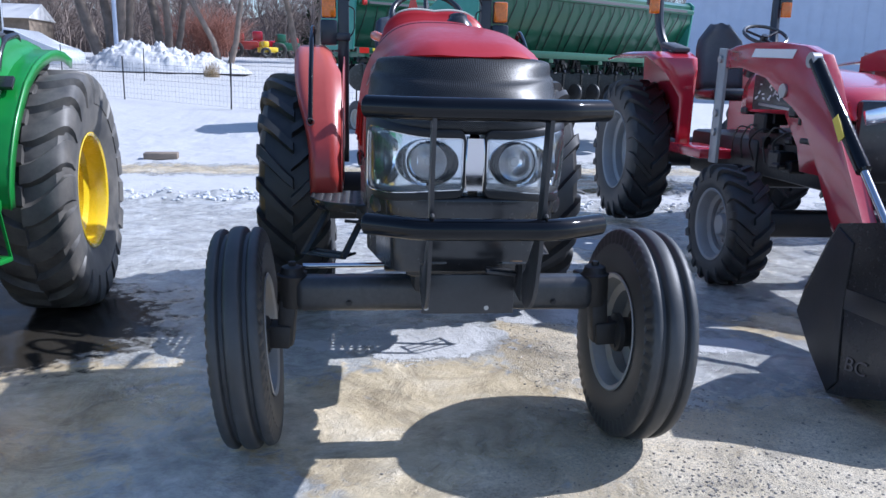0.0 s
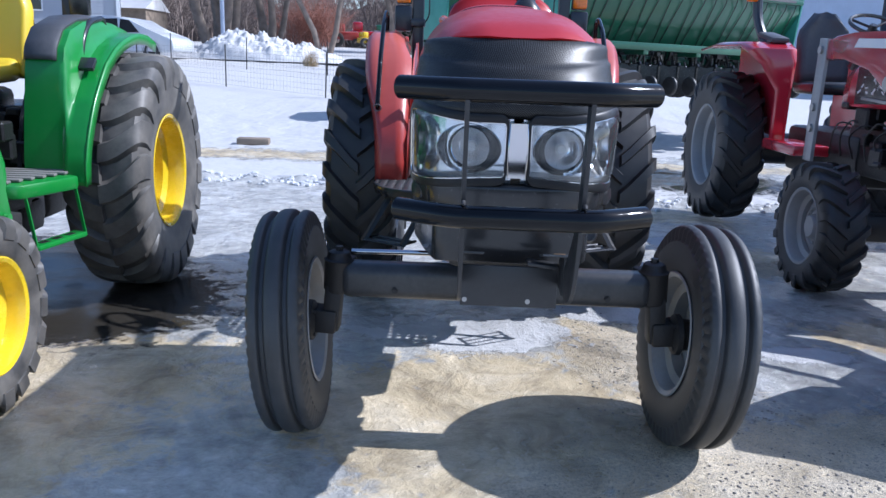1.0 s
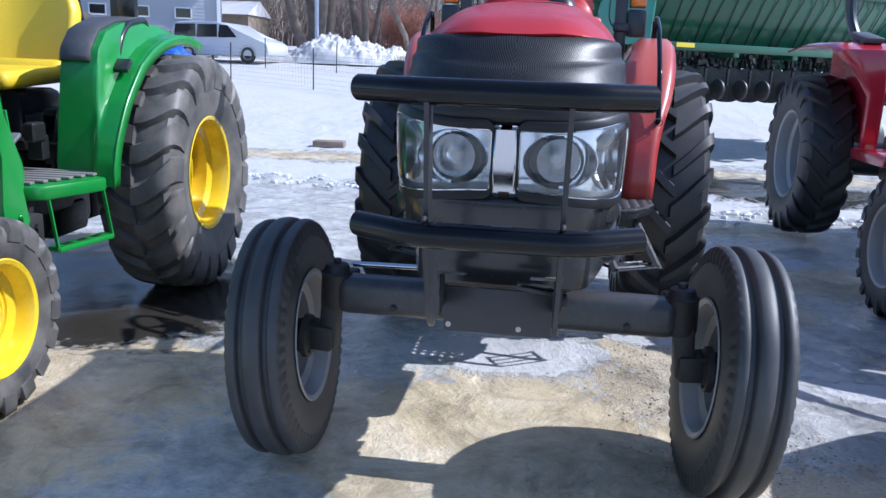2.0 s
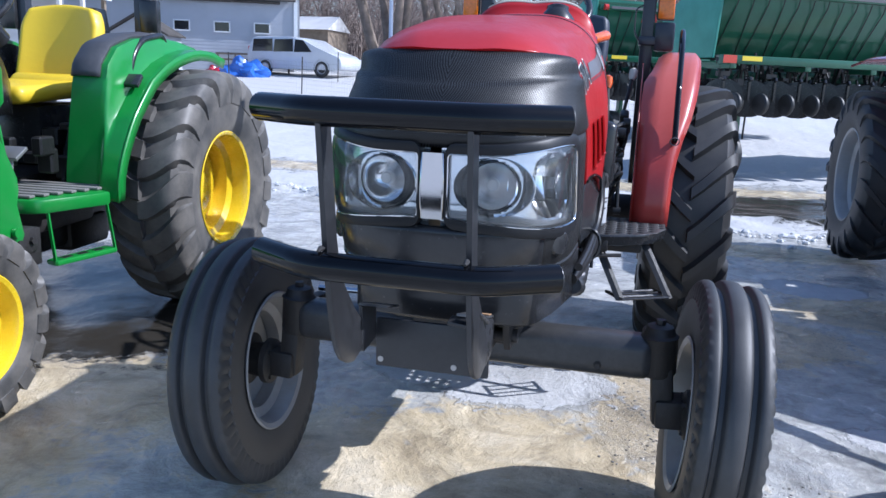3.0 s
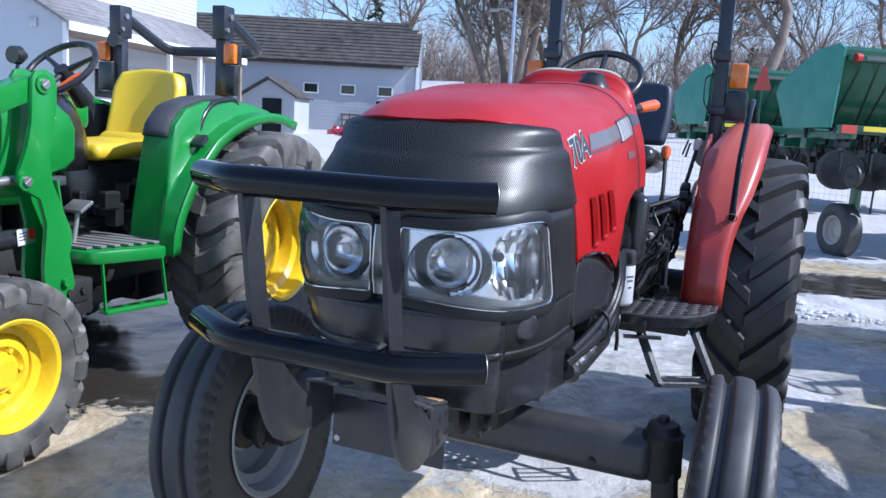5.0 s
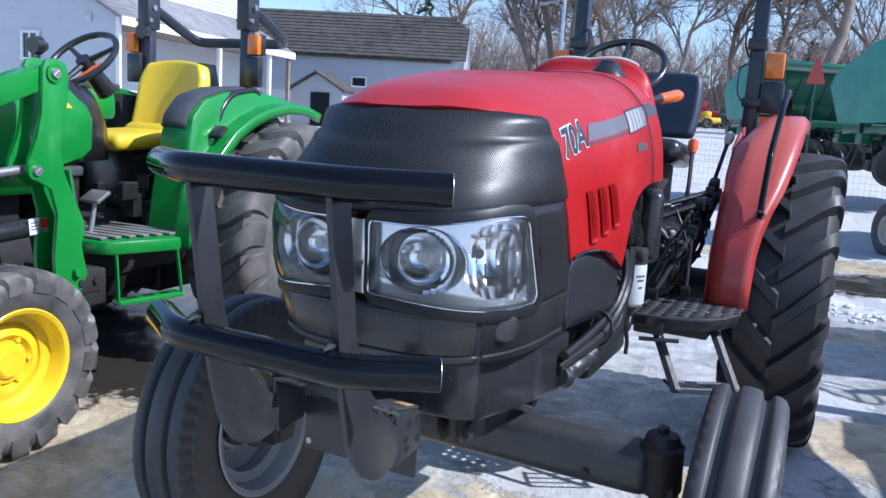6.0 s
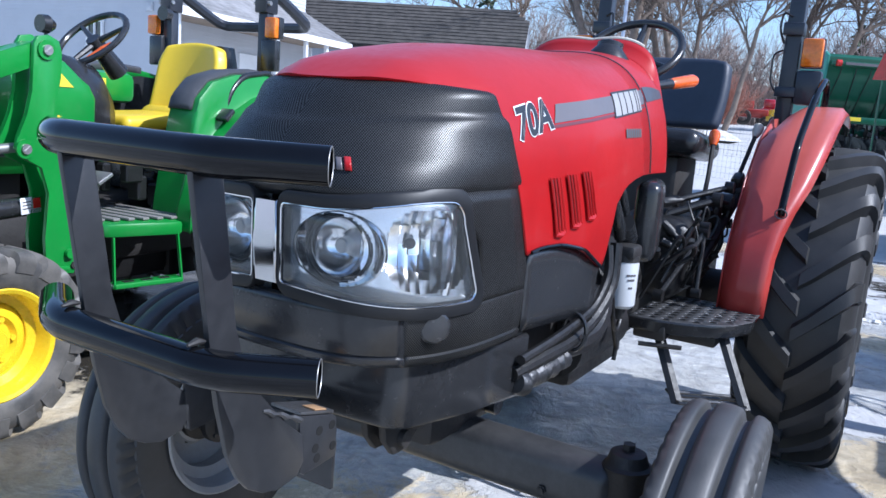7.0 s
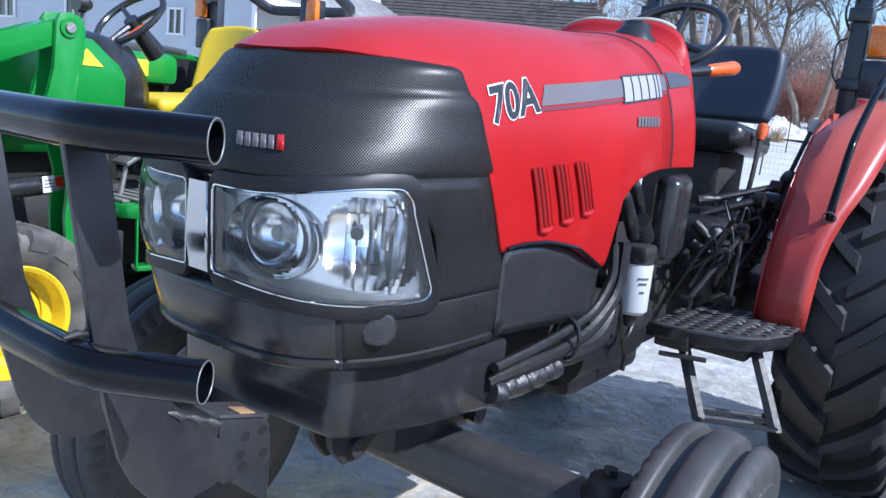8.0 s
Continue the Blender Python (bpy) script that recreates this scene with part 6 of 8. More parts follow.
        cyl(bm, (s * 0.77, -1.63, 0.72), (s * 0.79, -1.63, 0.72), 0.022, seg=14)
        part("latch_bar", bm, GREEN, ld)
        # roll bar posts and lamps
        rb = new("roll_bar_post")
        rb.parent = t
        bm = B()
        box(bm, (s * 0.42, 0.12, 1.56), (0.075, 0.065, 1.30), bevel=0.006)
        box(bm, (s * 0.42, 0.12, 2.16), (0.10, 0.12, 0.22), bevel=0.01)
        part("post", bm, NAVY_PAINT, rb, "dark steel post")
        bm = B()
        cyl(bm, (s * 0.36, 0.12, 2.20), (s * 0.49, 0.12, 2.20), 0.02, seg=10)
        part("pin", bm, STEEL, rb)
        bm = B()
        cyl(bm, (s * 0.36, 0.08, 2.11), (s * 0.49, 0.08, 2.11), 0.014, seg=10)
        part("pin", bm, STEEL, rb)
        lamp = new("warning_light")
        lamp.parent = t
        bm = B()
        box(bm, (s * 0.52, 0.06, 1.955), (0.085, 0.05, 0.13), bevel=0.012)
        part("lens", bm, AMBER, lamp, "orange warning lens")
        bm = B()
        box(bm, (s * 0.525, 0.10, 1.955), (0.09, 0.05, 0.14), bevel=0.01)
        box(bm, (s * 0.50, 0.08, 1.78), (0.12, 0.06, 0.20), bevel=0.012)
        part("lamp_body", bm, BLACK_PLASTIC, lamp)
    bm = B()
    line = bend([(-0.42, 0.12, 2.22), (-0.42, 0.42, 2.10), (-0.40, 0.62, 2.02), (0.40, 0.62, 2.02), (0.42, 0.42, 2.10), (0.42, 0.12, 2.22)], 0.12)
    tube(bm, line, 0.038, 8)
    part("folded_hoop", bm, NAVY_PAINT, t, "folded-down upper roll bar")
    bm = B()
    cyl(bm, (-0.40, 0.02, 2.03), (-0.40, 0.08, 2.03), 0.05, 0.04)
    part("work_lamp", bm, BLACK_PLASTIC, t)
    # seat
    st = new("seat")
    st.parent = t
    bm = B()
    rows = []
    for j in range(13):
        v = j / 12
        w = 0.252 * (1 - 0.16 * smooth(0.72, 1.0, v) + 0.04 * smooth(0.5, 0.0, v))
        rows.append([Vector((0.015 + w * (2 * i / 12 - 1), -0.22 + 0.13 * v - 0.05 * abs(2 * i / 12 - 1) ** 2.5, 1.30 + 0.535 * v - 0.03 * v ** 8 * abs(2 * i / 12 - 1) ** 2)) for i in range(13)])
    sheet(bm, rows)
    ob = part("backrest", bm, YELLOW_SEAT, st, "yellow vinyl backrest", angle=80, solid=0.09)
    mod = ob.modifiers.new("round", 'BEVEL')
    mod.width, mod.segments, mod.limit_method, mod.angle_limit = 0.03, 3, 'ANGLE', radians(50)
    bm = B()
    box(bm, (0.0, -0.55, 1.305), (0.52, 0.62, 0.10), (3, 0, 0), 0.045, 4)
    box(bm, (0.0, -0.26, 1.34), (0.50, 0.12, 0.12), (40, 0, 0), 0.045, 3)
    part("cushion", bm, YELLOW_SEAT, st, "yellow vinyl cushion", angle=60)
    bm = B()
    prism(bm, [(0.02, 1.30), (-0.02, 1.80), (0.10, 1.80), (0.20, 1.42), (0.20, 1.30)], 0.44, pose(-0.03, 0.0, 0.02), 0.02)
    part("seat_shell", bm, BLACK_PLASTIC, st)
    bm = B()
    box(bm, (-0.03, -0.42, 1.06), (0.46, 0.44, 0.36), bevel=0.05)
    box(bm, (0, 0.0, 0.95), (1.0, 0.9, 0.36), bevel=0.05)
    part("seat_base", bm, BLACK_PLASTIC, st)
    # platform
    pf = new("platform")
    pf.parent = t
    bm = B()
    edge = [(0.60, -1.42), (0.70, -1.40), (0.738, -1.365), (0.848, -1.045), (0.845, -1.005), (0.60, -0.93), (0.50, -0.80)]
    prism_z(bm, edge + [(-x, y) for x, y in edge[::-1]], 0.757, 0.828, 0.014)
    part("deck", bm, GREEN, pf)
    for s in (-1, 1):
        for k in range(7):
            bm = B()
            box(bm, (s * (0.45 + 0.012 * k), -1.365 + k * 0.072, 0.838), (0.44 + 0.024 * k, 0.042, 0.014), bevel=0.004)
            part("tread_slat", bm, SLAT_GREY, pf, "dusty pale grey slat")
    # hood, console and chassis
    bm = B()
    rows = []
    for y in (-1.30, -1.36, -1.6, -2.0, -2.4, -2.7, -2.8):
        zt = lerp([(-2.8, 1.30), (-2.7, 1.40), (-2.0, 1.52), (-1.36, 1.60), (-1.30, 1.58)], y)
        w = 0.40
        rows.append([Vector((w * math.copysign(abs(math.cos(a)) ** 0.55, math.cos(a)), y, 1.05 + (zt - 1.05) * math.sin(a) ** 0.55)) for a in [math.pi * k / 24 for k in range(25)]])
    sheet(bm, rows)
    part("hood", bm, GREEN, t, angle=50, solid=0.02)
    for s in (-1, 1):
        bm = B()
        prism(bm, [(-1.44, 1.19), (-1.29, 1.21), (-1.225, 1.27), (-1.22, 1.43), (-1.27, 1.49), (-1.40, 1.60), (-1.62, 1.63), (-2.3, 1.52), (-2.3, 1.19)], 0.06, pose(s * 0.43, 0, 0), 0.025)
        part("side_panel", bm, GREEN, t)
        bm = B()
        prism(bm, [(-1.36, 1.475), (-1.45, 1.555), (-1.52, 1.475)], 0.004, pose(s * 0.4625, 0, 0))
        part("yellow_mark", bm, DECAL_YELLOW, t)
        bm = B()
        box(bm, (s * 0.435, -1.72, 1.16), (0.05, 0.86, 0.05), bevel=0.01)
        box(bm, (s * 0.43, -1.40, 0.99), (0.05, 0.16, 0.34), (10, 0, 0), 0.02)
        part("side_trim", bm, GREY_PLASTIC, t)
    bm = B()
    box(bm, (0, -2.1, 0.95), (0.55, 1.2, 0.35), bevel=0.04)
    box(bm, (0, -1.1, 0.70), (0.6, 1.6, 0.36), bevel=0.05)
    box(bm, (0, -2.06, 0.45), (1.3, 0.18, 0.18), bevel=0.03)
    cyl(bm, (-0.75, -0.04, 0.73), (0.75, -0.04, 0.73), 0.15)
    box(bm, (0, -1.25, 1.15), (0.5, 0.3, 0.6), bevel=0.05)
    part("chassis", bm, IRON, t)
    # assumed gearbox, drop box and drawbar between the rear wheels, added to darken the underside
    bm = B()
    box(bm, (0, -0.60, 0.60), (0.52, 1.10, 0.42), bevel=0.05)
    box(bm, (0.16, -0.35, 0.46), (0.26, 0.40, 0.20), bevel=0.04)
    box(bm, (0, 0.30, 0.62), (0.46, 0.60, 0.50), bevel=0.06)
    cyl(bm, (-0.62, -0.04, 0.73), (0.62, -0.04, 0.73), 0.13, seg=20)
    part("gearbox", bm, GREASE, t, "dark gearbox bulk added to fill the underside")
    bm = B()
    box(bm, (0, 0.66, 0.42), (0.07, 0.60, 0.035), bevel=0.006)
    part("drawbar", bm, IRON, t)
    for s in (-1, 1):
        bm = B()
        tube(bm, [(s * 0.28, 0.35, 0.50), (s * 0.36, 0.80, 0.46), (s * 0.40, 1.05, 0.44)], 0.025, 8)
        part("hitch_arm", bm, IRON, t)
    bm = B()
    rows = []
    for y, zt, w in ((-1.28, 1.60, 0.40), (-1.18, 1.66, 0.38), (-1.02, 1.64, 0.32), (-0.95, 1.55, 0.28)):
        rows.append([Vector((w * math.cos(a), y, 1.2 + (zt - 1.2) * math.sin(a) ** 0.5)) for a in [math.pi * k / 16 for k in range(17)]])
    sheet(bm, rows)
    part("dash", bm, BLACK_PLASTIC, t, angle=60, solid=0.02)
    sw = new("steering_wheel")
    sw.parent = t
    m = pose(0.085, -0.945, 1.752, 46, 0, 0)
    bm = B()
    tube(bm, [m @ Vector((0.208 * math.cos(2 * math.pi * k / 36), 0.208 * math.sin(2 * math.pi * k / 36), 0)) for k in range(37)], 0.018, 10, caps=False)
    part("rim", bm, BLACK_PLASTIC, sw)
    bm = B()
    for a in (270, 30, 150):
        tube(bm, [m @ Vector((0, 0, -0.03)), m @ Vector((0.195 * math.cos(radians(a)), 0.195 * math.sin(radians(a)), 0))], [0.022, 0.012], 8)
    tube(bm, [m @ Vector((0, 0, -0.25)), m @ Vector((0, 0, 0.0))], [0.06, 0.04], 14)
    part("hub", bm, BLACK_PLASTIC, sw)
    bm = B()
    tube(bm, [(0.13, -1.03, 1.63), (0.20, -0.97, 1.70), (0.235, -0.94, 1.725)], [0.008, 0.014, 0.016], 8)
    part("shuttle_lever", bm, ORANGE, t)
    # small work lamp on a stalk in front of the wheel
    wl = new("stalk_lamp")
    wl.parent = t
    bm = B()
    tube(bm, bend([(0.10, -1.24, 1.58), (0.09, -1.25, 1.68), (0.09, -1.23, 1.76)], 0.05), 0.009, 8)
    part("stalk", bm, BLACK_PLASTIC, wl)
    bm = B()
    tube(bm, [(0.09, -1.27, 1.79), (0.09, -1.23, 1.79), (0.09, -1.19, 1.79)], [0.045, 0.050, 0.025], 16)
    part("lamp_shell", bm, BLACK_PLASTIC, wl)
    # far fender console with yellow sticker
    bm = B()
    box(bm, (-0.50, -0.55, 1.50), (0.30, 0.62, 0.20), bevel=0.05)
    part("console", bm, GREEN, t)
    bm = B()
    box(bm, (-0.348, -0.62, 1.50), (0.006, 0.26, 0.10), bevel=0.001)
    part("yellow_sticker", bm, DECAL_YELLOW, t)
    bm = B()
    tube(bm, [(0.45, -1.25, 0.80), (0.45, -1.22, 0.94), (0.45, -1.21, 1.0)], [0.016, 0.013, 0.012], 8)
    box(bm, (0.44, -1.20, 1.02), (0.13, 0.10, 0.02), (30, 0, 0), 0.004)
    part("pedal", bm, STEEL, t)
    rnd = random.Random(8)
    for i in range(12):
        bm = B()
        box(bm, (rnd.uniform(0.3, 0.5), rnd.uniform(-1.2, -0.4), rnd.uniform(0.86, 1.15)), (rnd.uniform(0.03, 0.1), rnd.uniform(0.04, 0.2), rnd.uniform(0.04, 0.16)), bevel=0.01, seg=1)
        part("linkage_block", bm, GREASE, t)


build_green_tractor()


# ---- red loader tractors ----
def build_loader_tractor(m, label):
    t = thing("loader_tractor", label, "tractor", m, "red loader tractors")
    for s in (-1, 1):
        wheel(t, pose(s * 0.76, 0, 0.74), 0.75, 0.42, 0.40, lug_tyre(0.75, 0.42, 0.40, 20, 0.036), RUBBER_DARK, SILVER, SILVER, -0.02, s, 0.11, 8, 0.15, 0.05)
        wheel(t, pose(s * 0.84, -2.63, 0.41), 0.46, 0.30, 0.26, lug_tyre(0.46, 0.30, 0.26, 18, 0.026, 0.30, 0.045), RUBBER_DARK, SILVER, SILVER, 0.0, s, 0.09, 8, 0.12, 0.07)
        f = new("fender")
        f.parent = t
        bm = B()
        rows = []
        for y, z in ((-0.96, 0.90), (-0.95, 1.10), (-0.97, 1.35), (-1.0, 1.58), (-0.97, 1.69), (-0.80, 1.75), (0.0, 1.77), (0.45, 1.74)):
            rows.append([Vector((s * (0.50 + (0.13 + 0.30 * smooth(1.42, 1.72, z)) * j / 6), y + 0.03 * (j == 6), z - 0.03 * (j == 6))) for j in range(7)])
        sheet(bm, rows)
        part("fender_sheet", bm, RED_SHINY, f, "bright red mudguard", angle=50, solid=0.02)
        bm = B()
        prism(bm, [(-0.96, 0.90), (-0.97, 1.35), (-0.97, 1.69), (0, 1.77), (0.45, 1.74), (0.4, 0.95)], 0.02, pose(s * 0.51, 0, 0))
        part("fender_side", bm, RED_SHINY, f)
        bm = B()
        box(bm, (s * 0.60, -0.65, 1.80), (0.16, 0.40, 0.05), (10, 0, 0), 0.02)
        part("fender_cover", bm, GREY_PLASTIC, f)
        bm = B()
        box(bm, (s * 0.56, -1.34, 0.86), (0.30, 0.72, 0.09), bevel=0.02)
        part("footplate", bm, RED_SHINY, t)
        bm = B()
        prism(bm, [(-1.92, 1.74), (-1.78, 1.75), (-1.76, 0.80), (-1.90, 0.80)], 0.03, pose(s * 0.64, 0, 0), 0.004)
        tw = part("loader_tower", bm, SILVER, t, "pale worn loader post")
        for z in (1.66, 1.22, 1.06):
            bm = B()
            cyl(bm, (s * 0.655, -1.84, z), (s * 0.675, -1.84, z), 0.032, seg=14)
            part("pin", bm, STEEL, tw)
        arm = new("loader_arm")
        arm.parent = t
        bm = B()
        up = [(-1.84, 1.71), (-2.05, 1.76), (-2.32, 1.77), (-2.75, 1.76), (-3.10, 1.72), (-3.30, 1.66), (-3.42, 1.50), (-3.62, 1.15), (-3.95, 0.66), (-4.2, 0.45), (-4.1, 0.36), (-3.80, 0.46), (-3.64, 0.58), (-3.34, 1.02), (-3.16, 1.24), (-3.02, 1.32), (-2.86, 1.36), (-2.6, 1.52), (-2.2, 1.60), (-1.84, 1.58)]
        prism(bm, up, 0.09, pose(s * 0.60, 0, 0), 0.012)
        part("boom", bm, RED_SHINY, arm, "bright red curved loader boom")
        bm = B()
        prism(bm, [(-2.35, 1.665), (-2.40, 1.725), (-3.0, 1.70), (-2.95, 1.64)], 0.004, pose(s * 0.648, 0, 0))
        part("boom_label", bm, DECAL_WHITE, arm, "pale strip with small print")
        bm = B()
        cyl(bm, (s * 0.66, -3.30, 1.62), (s * 0.72, -3.30, 1.62), 0.05)
        part("pin", bm, STEEL, arm)
        bm = B()
        cyl(bm, (s * 0.62, -2.88, 1.42), (s * 0.66, -2.88, 1.42), 0.05)
        part("pin", bm, STEEL, arm)
        bm = B()
        cyl(bm, (s * 0.68, -3.30, 1.62), (s * 0.68, -3.95, 0.98), 0.045)
        part("ram", bm, BLACK_GLOSS, arm, "black bucket ram")
        bm = B()
        cyl(bm, (s * 0.68, -3.95, 0.98), (s * 0.68, -4.25, 0.68), 0.024)
        part("ram_rod", bm, CHROME, arm)
        bm = B()
        box(bm, (s * 0.727, -3.72, 1.21), (0.004, 0.06, 0.16), (-36, 0, 0))
        part("ram_label", bm, DECAL_YELLOW, arm)
        rb = new("roll_bar")
        rb.parent = t
        bm = B()
        tube(bm, bend([(s * 0.56, -0.35, 1.75), (s * 0.62, -0.20, 2.0), (s * 0.64, -0.15, 2.9)], 0.15), 0.045, 10)
        part("post", bm, NAVY_PAINT, rb)
        bm = B()
        box(bm, (s * 0.70, -0.25, 2.22), (0.10, 0.05, 0.15), bevel=0.01)
        part("warning_light", bm, AMBER, rb, "orange warning lens")
        bm = B()
        box(bm, (s * 0.70, -0.21, 2.30), (0.13, 0.06, 0.14), bevel=0.01)
        part("lamp_body", bm, BLACK_PLASTIC, rb)
    bm = B()
    rows = []
    for y in (-1.75, -1.85, -2.2, -2.6, -3.0, -3.25, -3.35):
        zt = lerp([(-3.35, 1.32), (-3.25, 1.48), (-2.6, 1.62), (-1.85, 1.70), (-1.75, 1.66)], y)
        rows.append([Vector((0.40 * math.copysign(abs(math.cos(a)) ** 0.55, math.cos(a)), y, 1.24 + (zt - 0.06 - 1.24) * math.sin(a) ** 0.55)) for a in [math.pi * k / 24 for k in range(25)]])
    sheet(bm, rows)
    part("hood", bm, RED_SHINY, t, angle=50, solid=0.02)
    for s in (-1, 1):
        bm = B()
        prism(bm, [(-2.62, 1.38), (-2.50, 1.24), (-2.74, 1.02), (-2.80, 0.84), (-3.28, 0.84), (-3.28, 1.36)], 0.02, pose(s * 0.405, 0, 0), 0.006)
        part("side_panel", bm, RED_SHINY, t, "bright red lower side panel")
        bm = B()
        prism(bm, [(-1.98, 1.26), (-1.98, 1.54), (-2.42, 1.52), (-2.62, 1.40), (-2.66, 1.28)], 0.012, pose(s * 0.412, 0, 0), 0.002)
        scr = part("side_screen", bm, BLACK_PLASTIC, t, "black side screen with pale lettering strokes")
        rs = random.Random(9)
        for k in range(26):
            bm = B()
            y, z = rs.uniform(-2.56, -2.04), rs.uniform(1.34, 1.48)
            box(bm, (s * 0.4195, y, z), (0.003, rs.uniform(0.02, 0.06), rs.uniform(0.008, 0.016)), (rs.uniform(-50, 50), 0, 0))
            part("stroke", bm, DECAL_WHITE, scr)
        bm = B()
        box(bm, (s * 0.425, -2.36, 1.295), (0.02, 0.5, 0.022), (3, 0, 0), 0.004)
        part("trim_bar", bm, STEEL, scr)
    bm = B()
    box(bm, (0, -3.34, 1.10), (0.74, 0.08, 0.55), bevel=0.03)
    part("grille", bm, BLACK_PLASTIC, t)
    for s in (-1, 1):
        bm = B()
        box(bm, (s * 0.24, -3.37, 1.28), (0.22, 0.05, 0.11), (0, s * 12, 0), 0.02)
        part("headlight", bm, SILVER_TRAY, t)
    bm = B()
    box(bm, (0, -2.5, 0.90), (0.55, 1.7, 0.40), bevel=0.05)
    box(bm, (0, -1.2, 0.80), (0.60, 1.4, 0.42), bevel=0.05)
    box(bm, (0, -2.63, 0.42), (1.4, 0.18, 0.20), bevel=0.04)
    cyl(bm, (-0.7, 0, 0.73), (0.7, 0, 0.73), 0.16)
    rnd = random.Random(6)
    for i in range(34):
        box(bm, (rnd.choice((-1, 1)) * rnd.uniform(0.25, 0.40), rnd.uniform(-2.9, -1.6), rnd.uniform(0.85, 1.3)), (0.14, rnd.uniform(0.04, 0.2), rnd.uniform(0.04, 0.16)), bevel=0.015, seg=1)
    part("engine", bm, GREASE, t)
    for s in (-1, 1):
        for k in range(5):
            bm = B()
            y = -1.7 - 0.2 * k
            tube(bm, bend([(s * 0.42, y, 0.85), (s * (0.44 + 0.02 * (k % 3)), y + 0.03 * k - 0.05, 1.02), (s * 0.43, y - 0.12, 1.12 + 0.03 * (k % 2)), (s * 0.36, y - 0.18, 1.10)], 0.08), 0.007, 6)
            part("hose", bm, GREASE, t)
    st = new("seat")
    st.parent = t
    bm = B()
    box(bm, (0, -0.55, 1.36), (0.48, 0.5, 0.12), bevel=0.05, seg=4)
    part("cushion", bm, BLACK_PLASTIC, st)
    bm = B()
    rows = []
    for j in range(9):
        v = j / 8
        w = 0.25 * (1 - 0.62 * smooth(0.55, 1.05, v) ** 2)
        rows.append([Vector((w * (2 * i / 8 - 1), -0.32 + 0.10 * v - 0.05 * (2 * i / 8 - 1) ** 2, 1.40 + 0.66 * v)) for i in range(9)])
    sheet(bm, rows)
    part("backrest", bm, GREY_PLASTIC, st, angle=60, solid=0.08)
    sw = new("steering_wheel")
    sw.parent = t
    mm = pose(0, -1.25, 1.90, 28, 0, 0)
    bm = B()
    tube(bm, [mm @ Vector((0.19 * math.cos(2 * math.pi * k / 32), 0.19 * math.sin(2 * math.pi * k / 32), 0)) for k in range(33)], 0.016, 8, caps=False)
    part("rim", bm, BLACK_PLASTIC, sw)
    bm = B()
    tube(bm, [mm @ Vector((0, 0, -0.4)), mm @ Vector((0, 0, 0))], [0.08, 0.03], 12)
    for a in (270, 30, 150):
        tube(bm, [mm @ Vector((0, 0, -0.03)), mm @ Vector((0.185 * math.cos(radians(a)), 0.185 * math.sin(radians(a)), 0))], 0.012, 6)
    part("column", bm, BLACK_PLASTIC, sw)
    # bucket
    bk = new("bucket")
    bk.parent = t
    prof = [(-5.45, 0.19), (-4.95, 0.0), (-4.766, -0.05), (-4.58, 0.10), (-4.41, 0.276), (-4.46, 0.42), (-4.60, 0.68), (-4.676, 0.80), (-5.01, 0.866)]
    bm = B()
    W = 1.25
    sheet(bm, [[Vector((x, y, z)) for y, z in prof] for x in (-W, W)])
    part("shell", bm, BLACK_SATIN, bk, "black steel bucket shell", solid=0.012)
    for s in (-1, 1):
        bm = B()
        prism(bm, prof + [(-5.16, 0.62)], 0.014, pose(s * W, 0, 0), 0.002)
        part("side_plate", bm, BLACK_SATIN, bk)
        bm = B()
        prism(bm, [(-4.69, 0.785), (-4.82, 0.73), (-4.81, 0.39), (-4.84, 0.04), (-4.77, -0.035), (-4.585, 0.11), (-4.425, 0.276), (-4.61, 0.66)], 0.008, pose(s * (W + 0.011), 0, 0), 0.002)
        part("wear_strip", bm, BLACK_WORN, bk, "dusty welded wear strip")
        bm = B()
        prism(bm, [(-4.815, 0.505), (-5.12, 0.52), (-5.14, 0.42), (-4.813, 0.405)], 0.006, pose(s * (W + 0.010), 0, 0), 0.002)
        part("stiffener", bm, BLACK_WORN, bk)
        bm = B()
        prism(bm, [(-4.0, 0.40), (-4.25, 0.72), (-4.60, 0.62), (-4.43, 0.27), (-4.1, 0.30)], 0.03, pose(s * 0.64, 0, 0), 0.004)
        part("hitch_plate", bm, BLACK_SATIN, bk)
    bm = text_mesh("BC", 0.10)
    mm = Matrix.Translation((-W - 0.012, -4.875, 0.12)) @ Matrix(((0, 0, -1, 0), (-1.35, -0.12, 0, 0), (0.18, 1.0, 0, 0), (0, 0, 0, 1)))
    bmesh.ops.transform(bm, matrix=mm, verts=bm.verts)
    part("chalk_letters", bm, DECAL_GREY, bk, "two chalked letters", angle=180)
    return t


build_loader_tractor(pose(3.21, 5.24, 0.05), "bright red loader tractor with black bucket, parked on ice")
build_loader_tractor(pose(5.95, 5.30, 0.05), "bright red loader tractor parked beside its twin")

